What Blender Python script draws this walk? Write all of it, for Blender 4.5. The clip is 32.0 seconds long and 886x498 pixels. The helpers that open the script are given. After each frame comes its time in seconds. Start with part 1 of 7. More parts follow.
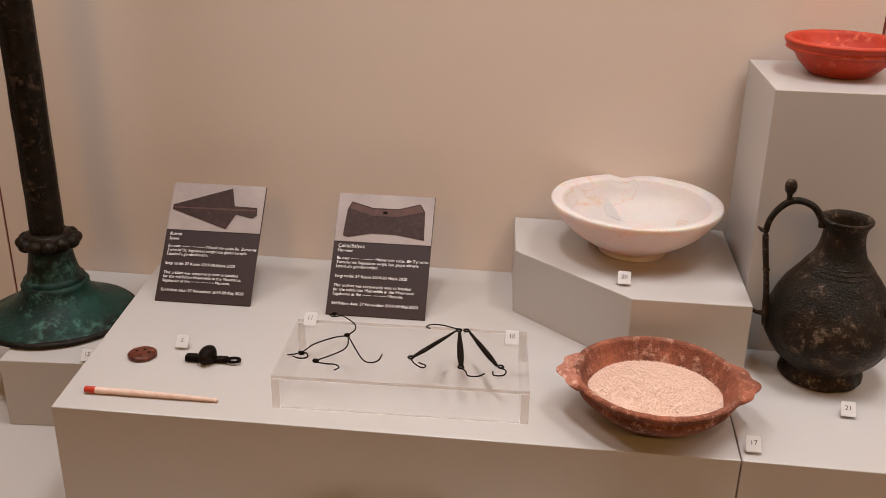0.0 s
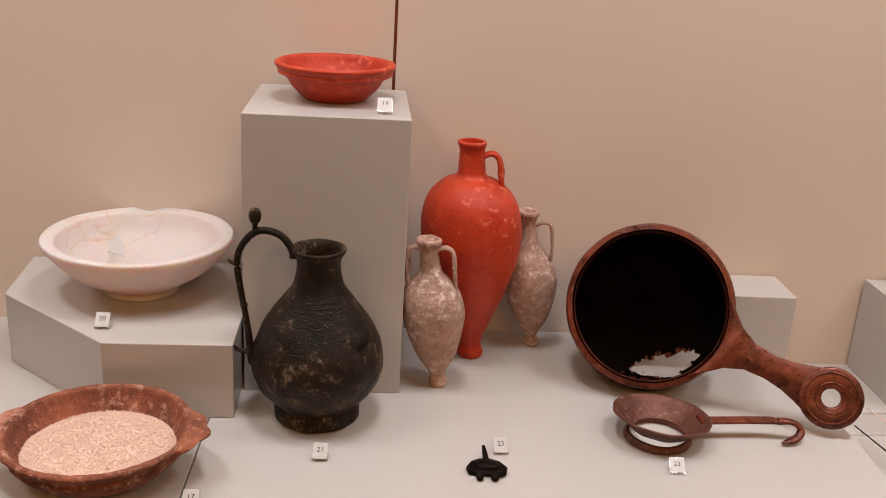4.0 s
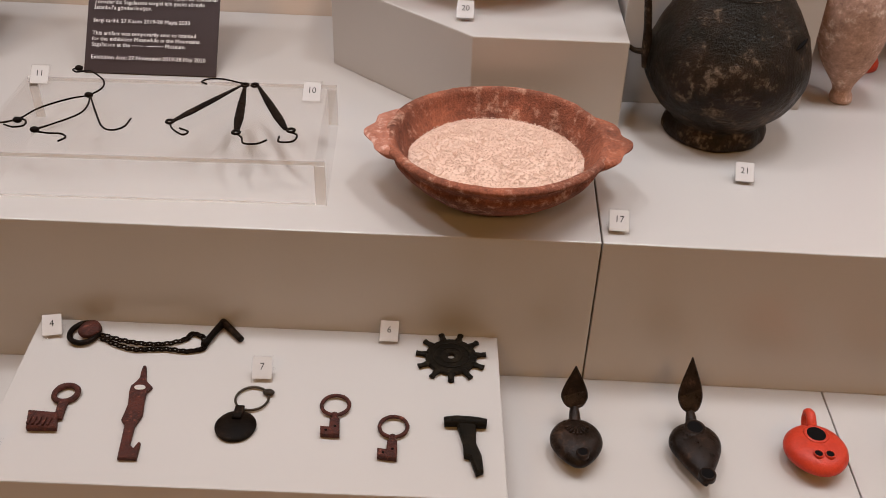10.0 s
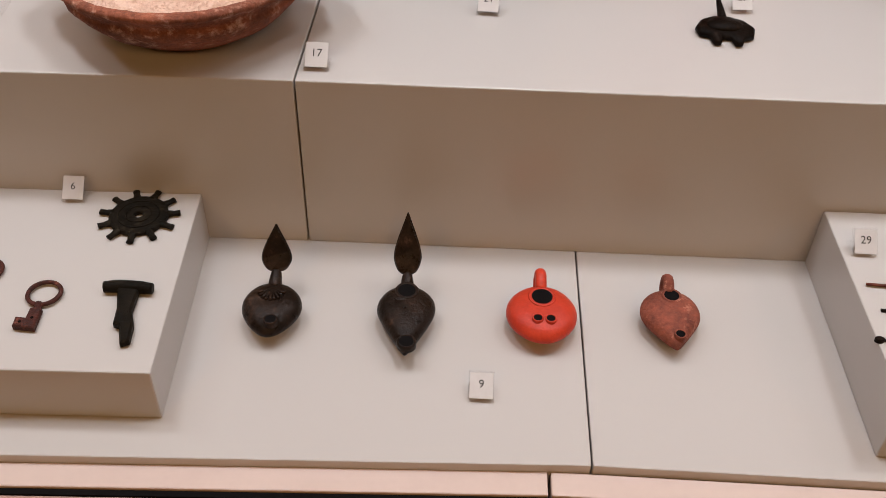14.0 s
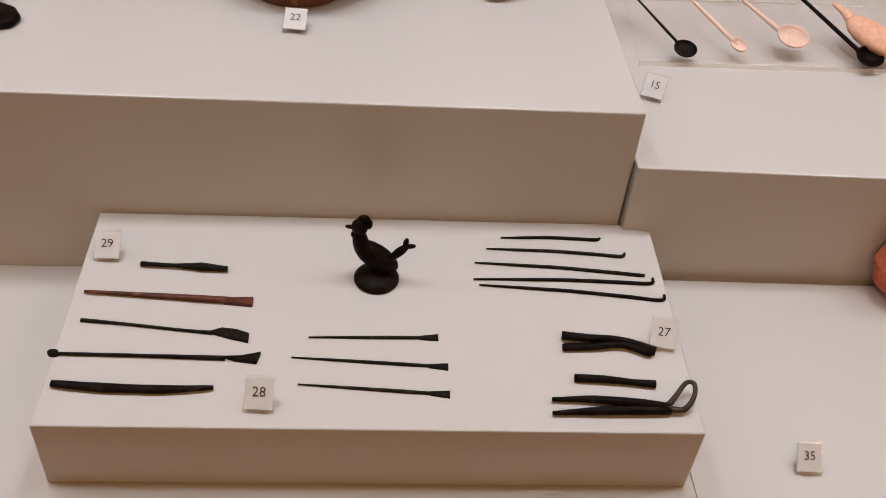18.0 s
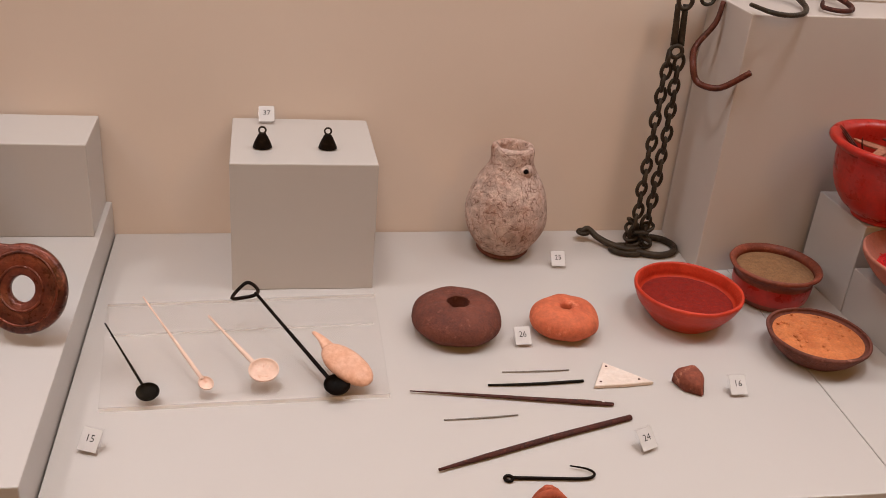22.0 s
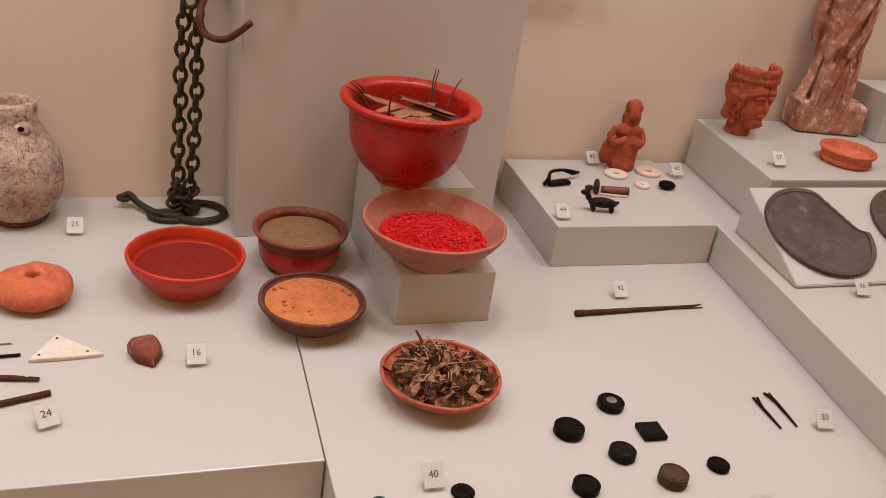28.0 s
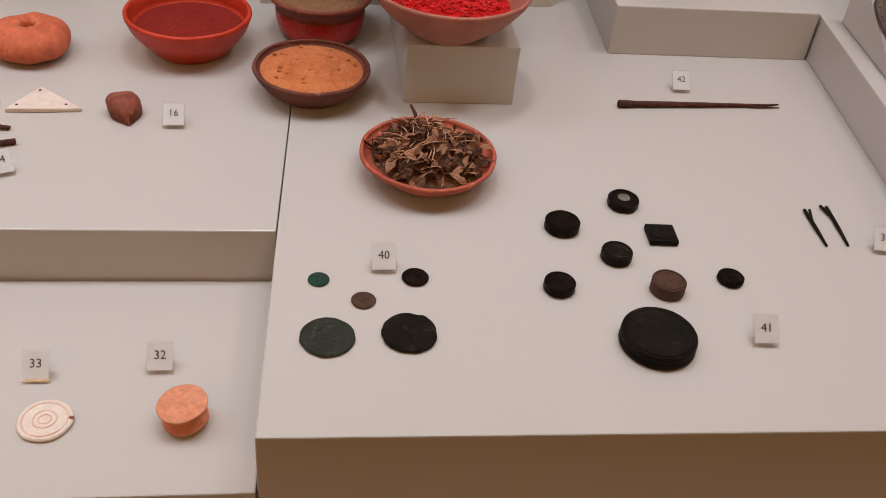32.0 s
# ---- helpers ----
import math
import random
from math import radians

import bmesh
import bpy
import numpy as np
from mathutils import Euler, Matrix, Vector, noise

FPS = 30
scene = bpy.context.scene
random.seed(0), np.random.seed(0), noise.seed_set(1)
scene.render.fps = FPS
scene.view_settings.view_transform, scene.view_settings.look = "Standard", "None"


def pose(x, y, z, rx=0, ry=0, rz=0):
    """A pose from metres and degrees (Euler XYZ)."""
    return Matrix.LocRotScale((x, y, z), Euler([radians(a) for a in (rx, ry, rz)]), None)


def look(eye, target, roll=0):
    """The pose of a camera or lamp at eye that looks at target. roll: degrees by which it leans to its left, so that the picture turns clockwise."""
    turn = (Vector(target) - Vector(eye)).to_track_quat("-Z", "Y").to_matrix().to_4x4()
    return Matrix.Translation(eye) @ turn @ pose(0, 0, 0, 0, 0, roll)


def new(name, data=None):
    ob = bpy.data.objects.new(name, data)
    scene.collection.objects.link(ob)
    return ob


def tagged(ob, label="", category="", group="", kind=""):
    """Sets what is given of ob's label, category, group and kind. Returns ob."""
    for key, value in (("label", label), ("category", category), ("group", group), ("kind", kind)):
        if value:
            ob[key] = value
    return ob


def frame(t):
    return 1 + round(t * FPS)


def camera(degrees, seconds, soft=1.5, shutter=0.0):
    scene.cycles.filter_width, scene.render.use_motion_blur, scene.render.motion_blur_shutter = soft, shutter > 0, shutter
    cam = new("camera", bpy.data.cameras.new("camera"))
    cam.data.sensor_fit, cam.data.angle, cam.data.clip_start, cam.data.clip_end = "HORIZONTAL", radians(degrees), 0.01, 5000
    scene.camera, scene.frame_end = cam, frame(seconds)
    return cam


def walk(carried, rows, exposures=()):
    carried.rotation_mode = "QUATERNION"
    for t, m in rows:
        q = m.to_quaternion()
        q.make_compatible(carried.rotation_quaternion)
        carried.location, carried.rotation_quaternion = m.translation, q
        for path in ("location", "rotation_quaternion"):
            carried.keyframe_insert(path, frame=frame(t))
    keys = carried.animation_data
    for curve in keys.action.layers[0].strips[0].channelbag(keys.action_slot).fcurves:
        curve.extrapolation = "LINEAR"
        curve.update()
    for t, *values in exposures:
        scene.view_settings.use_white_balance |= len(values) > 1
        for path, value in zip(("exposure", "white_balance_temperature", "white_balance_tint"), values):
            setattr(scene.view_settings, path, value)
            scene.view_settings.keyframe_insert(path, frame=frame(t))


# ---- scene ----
EXPOSURE = 0.0
cam = camera(50.1, 32.0, soft=0.8)
BALANCE = [(0.0, -0.08, 6300, 8), (2.0, -0.09, 6350, 9), (8.0, -0.12, 6350, 9), (9.0, -0.02, 6260, 8), (10.5, -0.13, 5950, 6), (12.5, -0.03, 5950, 6), (15.0, -0.13, 5970, 6), (18.0, -0.17, 5960, 6), (19.0, -0.12, 6000, 7), (20.5, -0.14, 6150, 8), (23.5, -0.16, 6460, 10), (25.5, -0.06, 6500, 10), (28.0, -0.07, 6400, 9), (30.0, -0.28, 6030, 6), (32.0, -0.28, 6030, 6)]
PATH = [
    (0, (0.081, 0.018, 1.578), (-0.176, 1.852, 0.823), 1.0),
    (0.5, (0.142, 0.061, 1.568), (-0.103, 1.897, 0.814), 0.8),
    (1, (0.225, 0.112, 1.557), (-0.021, 1.948, 0.803), 0.5),
    (1.5, (0.304, 0.154, 1.555), (0.072, 1.998, 0.816), 0.8),
    (2, (0.368, 0.169, 1.566), (0.172, 2.03, 0.862), 1.5),
    (2.5, (0.41, 0.157, 1.574), (0.27, 2.041, 0.917), 2.1),
    (3, (0.454, 0.147, 1.574), (0.402, 2.039, 0.93), 2.7),
    (3.5, (0.486, 0.142, 1.562), (0.533, 2.032, 0.909), 3.2),
    (4, (0.509, 0.13, 1.554), (0.638, 2.012, 0.89), 3.5),
    (4.5, (0.525, 0.116, 1.554), (0.689, 1.991, 0.879), 3.4),
    (6.5, (0.516, 0.105, 1.562), (0.712, 1.972, 0.873), 2.6),
    (7, (0.511, 0.102, 1.561), (0.696, 1.974, 0.883), 2.8),
    (7.5, (0.516, 0.116, 1.562), (0.66, 1.986, 0.868), 2.8),
    (8, (0.506, 0.119, 1.538), (0.587, 1.97, 0.786), 2.8),
    (8.5, (0.442, 0.15, 1.508), (0.49, 1.963, 0.663), 3.2),
    (9, (0.349, 0.215, 1.489), (0.367, 1.976, 0.542), 3.4),
    (9.5, (0.253, 0.261, 1.462), (0.235, 1.957, 0.403), 3.0),
    (10, (0.191, 0.291, 1.41), (0.117, 1.929, 0.265), 1.9),
    (10.5, (0.15, 0.325, 1.392), (0.025, 1.881, 0.143), 0.8),
    (11, (0.133, 0.342, 1.382), (-0.036, 1.849, 0.077), -0.0),
    (11.5, (0.111, 0.347, 1.364), (-0.069, 1.828, 0.031), -0.3),
    (12, (0.12, 0.357, 1.353), (-0.064, 1.816, -0.002), -0.7),
    (12.5, (0.158, 0.359, 1.347), (0.007, 1.823, -0.007), -0.0),
    (13, (0.243, 0.368, 1.347), (0.113, 1.837, -0.004), 0.4),
    (13.5, (0.339, 0.378, 1.328), (0.266, 1.864, -0.009), 1.5),
    (14, (0.436, 0.373, 1.327), (0.391, 1.862, -0.008), 1.8),
    (14.5, (0.513, 0.357, 1.329), (0.504, 1.857, 0.006), 1.9),
    (15, (0.586, 0.361, 1.331), (0.643, 1.86, 0.009), 2.2),
    (15.5, (0.592, 0.402, 1.333), (0.904, 1.821, -0.041), 6.6),
    (17.5, (0.9, 0.416, 1.283), (1.081, 1.854, -0.095), 5.9),
    (18, (0.931, 0.422, 1.309), (1.098, 1.92, -0.005), 5.9),
    (18.5, (0.957, 0.435, 1.361), (1.11, 1.996, 0.121), 5.7),
    (19, (0.983, 0.432, 1.383), (1.188, 2.078, 0.266), 5.3),
    (19.5, (1.011, 0.44, 1.402), (1.339, 2.106, 0.347), 5.6),
    (20, (1.024, 0.466, 1.42), (1.499, 2.13, 0.418), 5.9),
    (20.5, (1.046, 0.477, 1.427), (1.57, 2.155, 0.472), 5.7),
    (21, (1.17, 0.441, 1.435), (1.625, 2.15, 0.501), 4.9),
    (21.5, (1.271, 0.407, 1.434), (1.648, 2.143, 0.517), 4.8),
    (22, (1.31, 0.425, 1.431), (1.683, 2.169, 0.526), 5.2),
    (22.5, (1.34, 0.469, 1.436), (1.797, 2.212, 0.568), 6.2),
    (23, (1.467, 0.464, 1.445), (1.903, 2.228, 0.61), 5.9),
    (23.5, (1.587, 0.462, 1.465), (1.947, 2.256, 0.658), 5.7),
    (24, (1.642, 0.451, 1.475), (1.975, 2.276, 0.727), 5.0),
    (24.5, (1.677, 0.437, 1.486), (2.046, 2.274, 0.785), 4.7),
    (25, (1.698, 0.429, 1.485), (2.142, 2.257, 0.807), 5.0),
    (25.5, (1.718, 0.425, 1.483), (2.234, 2.237, 0.814), 5.5),
    (27.5, (1.713, 0.402, 1.436), (2.352, 2.129, 0.654), 7.3),
    (28, (1.7, 0.384, 1.416), (2.364, 2.046, 0.523), 8.8),
    (28.5, (1.742, 0.377, 1.403), (2.333, 2.001, 0.397), 9.4),
    (29, (1.857, 0.407, 1.383), (2.304, 2.004, 0.265), 9.2),
    (29.5, (1.935, 0.422, 1.358), (2.211, 1.997, 0.156), 7.2),
    (30, (1.963, 0.432, 1.347), (2.178, 1.974, 0.091), 6.6),
    (30.5, (1.977, 0.434, 1.332), (2.167, 1.958, 0.051), 6.2),
    (31, (1.962, 0.426, 1.334), (2.115, 1.941, 0.037), 5.9),
    (31.5, (1.921, 0.418, 1.332), (2.066, 1.939, 0.041), 5.6),
    (32, (1.889, 0.402, 1.349), (2.172, 1.944, 0.107), 6.5),
]
walk(cam, [(t, look(eye, target, roll)) for t, eye, target, roll in PATH], exposures=[(t, EXPOSURE + e, k, tint) for t, e, k, tint in BALANCE])

# ---- light ----
world = bpy.data.worlds.new("room_air")
world.use_nodes = True
world.node_tree.nodes["Background"].inputs[0].default_value = (1.0, 0.86, 0.74, 1)
world.node_tree.nodes["Background"].inputs[1].default_value = 0.02
scene.world = world


def lamp(name, where, target, watts, size, colour=(0.99, 0.953, 0.958), spread=150):
    data = bpy.data.lights.new(name, "AREA")
    data.shape, data.size, data.energy, data.color = "DISK", size, watts, colour
    data.spread = radians(spread)
    ob = new(name, data)
    ob.matrix_world = look(where, target)
    return ob


# spotlights in the roof of the showcase
for lx in (-0.9, -0.2, 0.5, 1.2, 1.9, 2.6, 3.25):
    lamp("showcase_spotlight_lamp", (lx, 1.14, 2.24), (lx, 1.22, 0.9), 3.75, 0.20)
# narrow spotlights over the lower front level
for lx in (-0.55, 0.0, 0.55, 1.1, 1.65, 2.2):
    lamp("front_spotlight_lamp", (lx, 0.90, 2.24), (lx, 0.89, 0.8), 0.78, 0.18, spread=75)
# unseen warm gallery lamps behind the visitor, added to fill the front faces
for lx in (-0.7, 1.0, 2.7):
    lamp("gallery_fill_lamp", (lx, -1.3, 2.75), (lx, 0.2, 0.5), 10.8, 0.6, (1.0, 0.52, 0.17))

# ---- materials ----


def nodes_of(name, rough=0.5, metal=0.0):
    m = bpy.data.materials.new(name)
    m.use_nodes = True
    nt = m.node_tree
    b = nt.nodes["Principled BSDF"]
    b.inputs["Roughness"].default_value = rough
    b.inputs["Metallic"].default_value = metal
    return m, nt, b


def mat(name, c1, c2=None, c3=None, rough=0.5, metal=0.0, scale=20.0, fine=150.0, bump=0.1, spots=0.5, gloss=0.28, dist=0.002, veins=None, grain=0.3, rings=0.0):
    """A surface with patches of two colours, clustered specks of a third, fine grain, uneven gloss and relief. rings: strength of turning lines."""
    c2 = c2 or tuple(c * 0.93 for c in c1)
    m, nt, b = nodes_of(name, rough, metal)
    n, link = nt.nodes, nt.links
    tex, info, shift = n.new("ShaderNodeTexCoord"), n.new("ShaderNodeObjectInfo"), n.new("ShaderNodeVectorMath")
    shift.operation = "ADD"
    link.new(tex.outputs["Object"], shift.inputs[0])
    link.new(info.outputs["Random"], shift.inputs[1])

    def cloud(size, detail, rough_):
        t = n.new("ShaderNodeTexNoise")
        t.inputs["Scale"].default_value, t.inputs["Detail"].default_value, t.inputs["Roughness"].default_value = size, detail, rough_
        link.new(shift.outputs[0], t.inputs["Vector"])
        return t.outputs[0]

    def sums(kind, p, q):
        t = n.new("ShaderNodeMath")
        t.operation = kind
        for k, v in enumerate((p, q)):
            if isinstance(v, (int, float)):
                t.inputs[k].default_value = v
            else:
                link.new(v, t.inputs[k])
        return t.outputs[0]

    def between(value, lo, hi, to_lo, to_hi):
        t = n.new("ShaderNodeMapRange")
        for k, v in enumerate((lo, hi, to_lo, to_hi)):
            t.inputs[k + 1].default_value = v
        link.new(value, t.inputs[0])
        return t.outputs[0]

    def blend(fac, p, q, kind="MIX"):
        t = n.new("ShaderNodeMix")
        t.data_type, t.blend_type = "RGBA", kind
        for slot, v in ((0, fac), (6, p), (7, q)):
            if isinstance(v, tuple):
                t.inputs[slot].default_value = (*v, 1)
            elif isinstance(v, (int, float)):
                t.inputs[slot].default_value = v
            else:
                link.new(v, t.inputs[slot])
        return t.outputs[2]

    big, small = cloud(scale, 8, 0.66), cloud(fine, 5, 0.6)
    mid = cloud((scale * fine) ** 0.5, 9, 0.7)
    out = blend(between(big, 0.38, 0.64, 0, 1), c1, c2)
    if c3:
        clustered = sums("ADD", mid, sums("MULTIPLY", sums("SUBTRACT", big, 0.5), 0.55))
        edge = 0.54 + 0.1 * (1 - spots)
        out = blend(between(clustered, edge - 0.05, edge + 0.13, 0, 1), out, c3)
    if veins:
        thread = n.new("ShaderNodeTexNoise")
        thread.inputs["Scale"].default_value, thread.inputs["Detail"].default_value, thread.inputs["Distortion"].default_value = veins[1], 4, 0.9
        link.new(shift.outputs[0], thread.inputs["Vector"])
        line = between(sums("ABSOLUTE", sums("SUBTRACT", thread.outputs[0], 0.5), 0), 0, veins[2], 1, 0)
        out = blend(line, out, veins[0])
    if grain:
        shade = sums("ADD", sums("MULTIPLY", mid, 0.6), sums("MULTIPLY", small, 0.4))
        value = between(shade, 0.34, 0.66, 1 - grain, 1 + 0.75 * grain)
        grey = n.new("ShaderNodeCombineColor")
        for k in range(3):
            link.new(value, grey.inputs[k])
        out = blend(1.0, out, grey.outputs[0], "MULTIPLY")
    link.new(out, b.inputs["Base Color"])
    b.inputs["Specular IOR Level"].default_value = gloss
    if grain > 0.1:
        link.new(between(mid, 0.35, 0.65, max(0.05, rough - 0.10), min(1.0, rough + 0.12)), b.inputs["Roughness"])
    if bump:
        height = sums("ADD", sums("MULTIPLY", small, 0.45), sums("ADD", big, sums("MULTIPLY", mid, 0.8)))
        if rings:
            wave = n.new("ShaderNodeTexWave")
            wave.bands_direction = "Z"
            wave.inputs["Scale"].default_value, wave.inputs["Distortion"].default_value, wave.inputs["Detail"].default_value, wave.inputs["Detail Scale"].default_value = 85, 6.0, 5, 1.5
            link.new(tex.outputs["Object"], wave.inputs["Vector"])
            height = sums("ADD", height, sums("MULTIPLY", wave.outputs["Fac"], rings))
        bm_ = n.new("ShaderNodeBump")
        bm_.inputs["Strength"].default_value, bm_.inputs["Distance"].default_value = bump, dist
        link.new(height, bm_.inputs["Height"])
        link.new(bm_.outputs[0], b.inputs["Normal"])
    return m


WHITE = mat("white_painted_board", (0.485, 0.448, 0.420), (0.479, 0.441, 0.413), rough=0.30, scale=3, fine=260, bump=0.02, dist=0.0006, gloss=0.6, grain=0)
WALL = mat("cream_painted_panel", (0.70, 0.585, 0.497), (0.685, 0.570, 0.482), rough=0.6, scale=2, fine=260, bump=0.03, dist=0.001, gloss=0.25, grain=0)
RISER_CREAM = mat("cream_painted_board", (0.515, 0.450, 0.408), (0.507, 0.442, 0.400), rough=0.4, scale=3, fine=260, bump=0.02, dist=0.0006, gloss=0.4, grain=0)
DARK_GAP = mat("dark_red_brown_joint", (0.20, 0.052, 0.030), rough=0.8, bump=0)
FRAME_BROWN = mat("brown_powder_coated_metal", (0.42, 0.26, 0.21), (0.38, 0.23, 0.19), rough=0.5, scale=6)
LEDGE = mat("pinkish_painted_ledge", (0.60, 0.47, 0.41), (0.57, 0.44, 0.385), rough=0.5, scale=5, bump=0.02, grain=0.03)
# gasket black; it also paints the shade in small holes
BLACK = mat("black_gasket_and_gap_shade", (0.006, 0.005, 0.005), rough=0.7, bump=0, gloss=0.04)
GALLERY = mat("gallery_grey_brown", (0.22, 0.17, 0.13), (0.19, 0.15, 0.115), rough=0.8, scale=2)

# ---- building helpers ----


def part(name, bm, material, parent=None, label="", smooth=False):
    me = bpy.data.meshes.new(name)
    bm.to_mesh(me)
    bm.free()
    me.materials.append(material)
    if smooth:
        me.polygons.foreach_set("use_smooth", [True] * len(me.polygons))
    ob = new(name, me)
    if parent:
        ob.parent = parent
    if label:
        ob["label"] = label
    return ob


def box(x0, x1, y0, y1, z0, z1, bevel=0.0012, m=None):
    bm = bmesh.new()
    bmesh.ops.create_cube(bm, size=1)
    for v in bm.verts:
        v.co = Vector((x0 + (v.co.x + 0.5) * (x1 - x0), y0 + (v.co.y + 0.5) * (y1 - y0), z0 + (v.co.z + 0.5) * (z1 - z0)))
    if bevel:
        bmesh.ops.bevel(bm, geom=list(bm.edges), offset=bevel, segments=2, affect="EDGES", profile=0.5)
    if m:
        bmesh.ops.transform(bm, matrix=m, verts=bm.verts)
    return bm


def prism(corners, z0, z1, bevel=0.0012):
    """A block with the given corners in plan."""
    bm = bmesh.new()
    low = [bm.verts.new((x, y, z0)) for x, y in corners]
    top = [bm.verts.new((x, y, z1)) for x, y in corners]
    n = len(corners)
    bm.faces.new(low[::-1])
    bm.faces.new(top)
    for i in range(n):
        bm.faces.new((low[i], low[(i + 1) % n], top[(i + 1) % n], top[i]))
    bmesh.ops.recalc_face_normals(bm, faces=bm.faces)
    if bevel:
        bmesh.ops.bevel(bm, geom=list(bm.edges), offset=bevel, segments=2, affect="EDGES", profile=0.5)
    return bm


def thing(name, where, label, category, group="", turn=0.0):
    ob = new(name)
    ob.empty_display_size = 0.02
    ob.matrix_world = pose(*where, 0, 0, turn)
    return tagged(ob, label, category, group)


def structure(name, bm, material, label, category):
    return tagged(part(name, bm, material), label, category, kind="structure")


# ---- the showcase and the gallery ----
S1, S2, LOW, LOW_RIGHT, S3 = 0.94, 0.897, 0.778, 0.788, 0.848


def back(x):
    """The back wall runs at a slight angle to the front."""
    return 1.487 + 0.0118 * x


BACK = 1.478
seams = (-2.13, -0.915, 0.517, 1.880, 3.6)
for i in range(4):
    l, r = seams[i] + 0.0022, seams[i + 1] - 0.0022
    structure("wall_back_%d" % (i + 1), prism([(l, back(l)), (r, back(r)), (r, back(r) + 0.018), (l, back(l) + 0.018)], 0.72, 2.30, 0.001), WALL, "cream painted back panel of the showcase", "wall")
structure("wall_behind_panels", box(-2.2, 3.7, 1.55, 1.58, 0.0, 2.9, 0), DARK_GAP, "dark red-brown wall behind the panel joints", "wall")
structure("wall_showcase_left", box(-2.2, -2.13, 0.62, 1.548, 0.0, 2.9, 0), WALL, "cream end wall of the showcase", "wall")
structure("wall_showcase_right", box(3.6, 3.67, 0.74, 1.548, 0.0, 2.9, 0), WALL, "cream end wall of the showcase", "wall")
structure("ceiling_showcase", box(-2.2, 3.67, 0.76, 1.548, 2.30, 2.34, 0), WHITE, "white roof board of the showcase", "ceiling")


def bent(y0, y1, z0, z1, right, bevel=0.001):
    """A strip along the left front, which runs at a slight angle to the rest."""
    k = 0.046 * (right + 2.13)
    return prism([(-2.13, y0 - k), (right, y0), (right, y1), (-2.13, y1 - k)], z0, z1, bevel)


structure("floor_showcase_left", prism([(-2.13, 0.768 - 0.046 * 2.662), (0.532, 0.768), (0.532, BACK - 0.03), (-2.13, BACK - 0.05)], 0.735, LOW, 0.001), WHITE, "white painted base board inside the showcase", "floor")
structure("floor_showcase_right", box(0.5332, 3.6, 0.768, BACK - 0.03, 0.735, LOW, 0.001), WHITE, "white painted base board inside the showcase", "floor")
# the board by the figurines rises a little to the back
bm = box(1.1592, 1.447, 0.769, 0.9845, LOW - 0.003, LOW + 0.0005, 0)
for v in bm.verts:
    if v.co.z > LOW:
        v.co.z += (LOW_RIGHT - LOW) * (v.co.y - 0.769) / 0.2155
structure("floor_showcase_tilted", bm, WHITE, "white painted base board, tilted slightly forward", "floor")
structure("trim_left", bent(0.7475, 0.767, 0.735, LOW - 0.008, 0.502), LEDGE, "pinkish ledge along the showcase front", "trim")
structure("trim_right", box(0.5045, 3.6, 0.7475, 0.767, 0.735, LOW - 0.008, 0.001), LEDGE, "pinkish ledge along the showcase front", "trim")
structure("trim_gasket_left", bent(0.7425, 0.747, 0.735, LOW - 0.010, 0.5035, 0), BLACK, "black rubber glazing gasket", "trim")
structure("trim_gasket_right", box(0.5035, 3.6, 0.7425, 0.747, 0.735, LOW - 0.010, 0), BLACK, "black rubber glazing gasket", "trim")
structure("trim_frame_left", bent(0.690, 0.742, 0.0, LOW - 0.010, 0.502, 0.002), FRAME_BROWN, "brown metal base frame of the showcase", "trim")
structure("trim_frame_right", box(0.5045, 3.6, 0.690, 0.742, 0.0, LOW - 0.010, 0.002), FRAME_BROWN, "brown metal base frame of the showcase", "trim")
for i, x in enumerate(seams[1:-1]):
    structure("trim_joint_%d" % (i + 1), box(x - 0.0019, x + 0.0019, back(x) + 0.003, back(x) + 0.016, 0.74, 2.29, 0), DARK_GAP, "red-brown strip in a panel joint", "trim")
structure("floor", box(-4, 5, -4, 1.6, -0.1, 0.0, 0), GALLERY, "dull brown gallery floor", "floor")
structure("ceiling", box(-4, 5, -4, 1.6, 2.9, 3.0, 0), GALLERY, "dark gallery ceiling", "ceiling")
structure("wall_north", box(-4, 5, 1.6, 1.7, 0, 2.9, 0), GALLERY, "plain gallery wall", "wall")
structure("wall_south", box(-4, 5, -4.1, -4, 0, 2.9, 0), GALLERY, "plain gallery wall", "wall")
structure("wall_west", box(-4.1, -4, -4, 1.6, 0, 2.9, 0), GALLERY, "plain gallery wall", "wall")
structure("wall_east", box(5, 5.1, -4, 1.6, 0, 2.9, 0), GALLERY, "plain gallery wall", "wall")


def block(name, bm, label, material=WHITE):
    return tagged(part(name, bm, material), label, "plinth", "white display plinths")


block("display_plinth", prism([(-0.543, 0.961), (0.2995, 0.987), (0.2995, back(0.3) - 0.001), (-0.608, back(-0.6) - 0.001)], LOW, S1), "long white painted plinth under the panels and bowls")
block("display_plinth", prism([(0.3008, 0.987), (1.134, 0.999), (1.134, back(1.13) - 0.001), (0.3008, back(0.3) - 0.001)], LOW, S1), "long white painted plinth under jugs and pan")
block("display_plinth", prism([(1.1353, 0.991), (1.865, 0.985), (1.889, back(1.88) - 0.001), (1.1353, back(1.14) - 0.001)], LOW, S2), "long white painted plinth under the spindle whorls")
block("display_plinth", prism([(1.8574, 0.782), (2.45, 0.7695), (3.55, 0.7695), (3.55, back(3.55) - 0.001), (1.8899, back(1.89) - 0.001), (1.8659, 0.985)], LOW, S2), "wide white painted plinth under coins and weights")
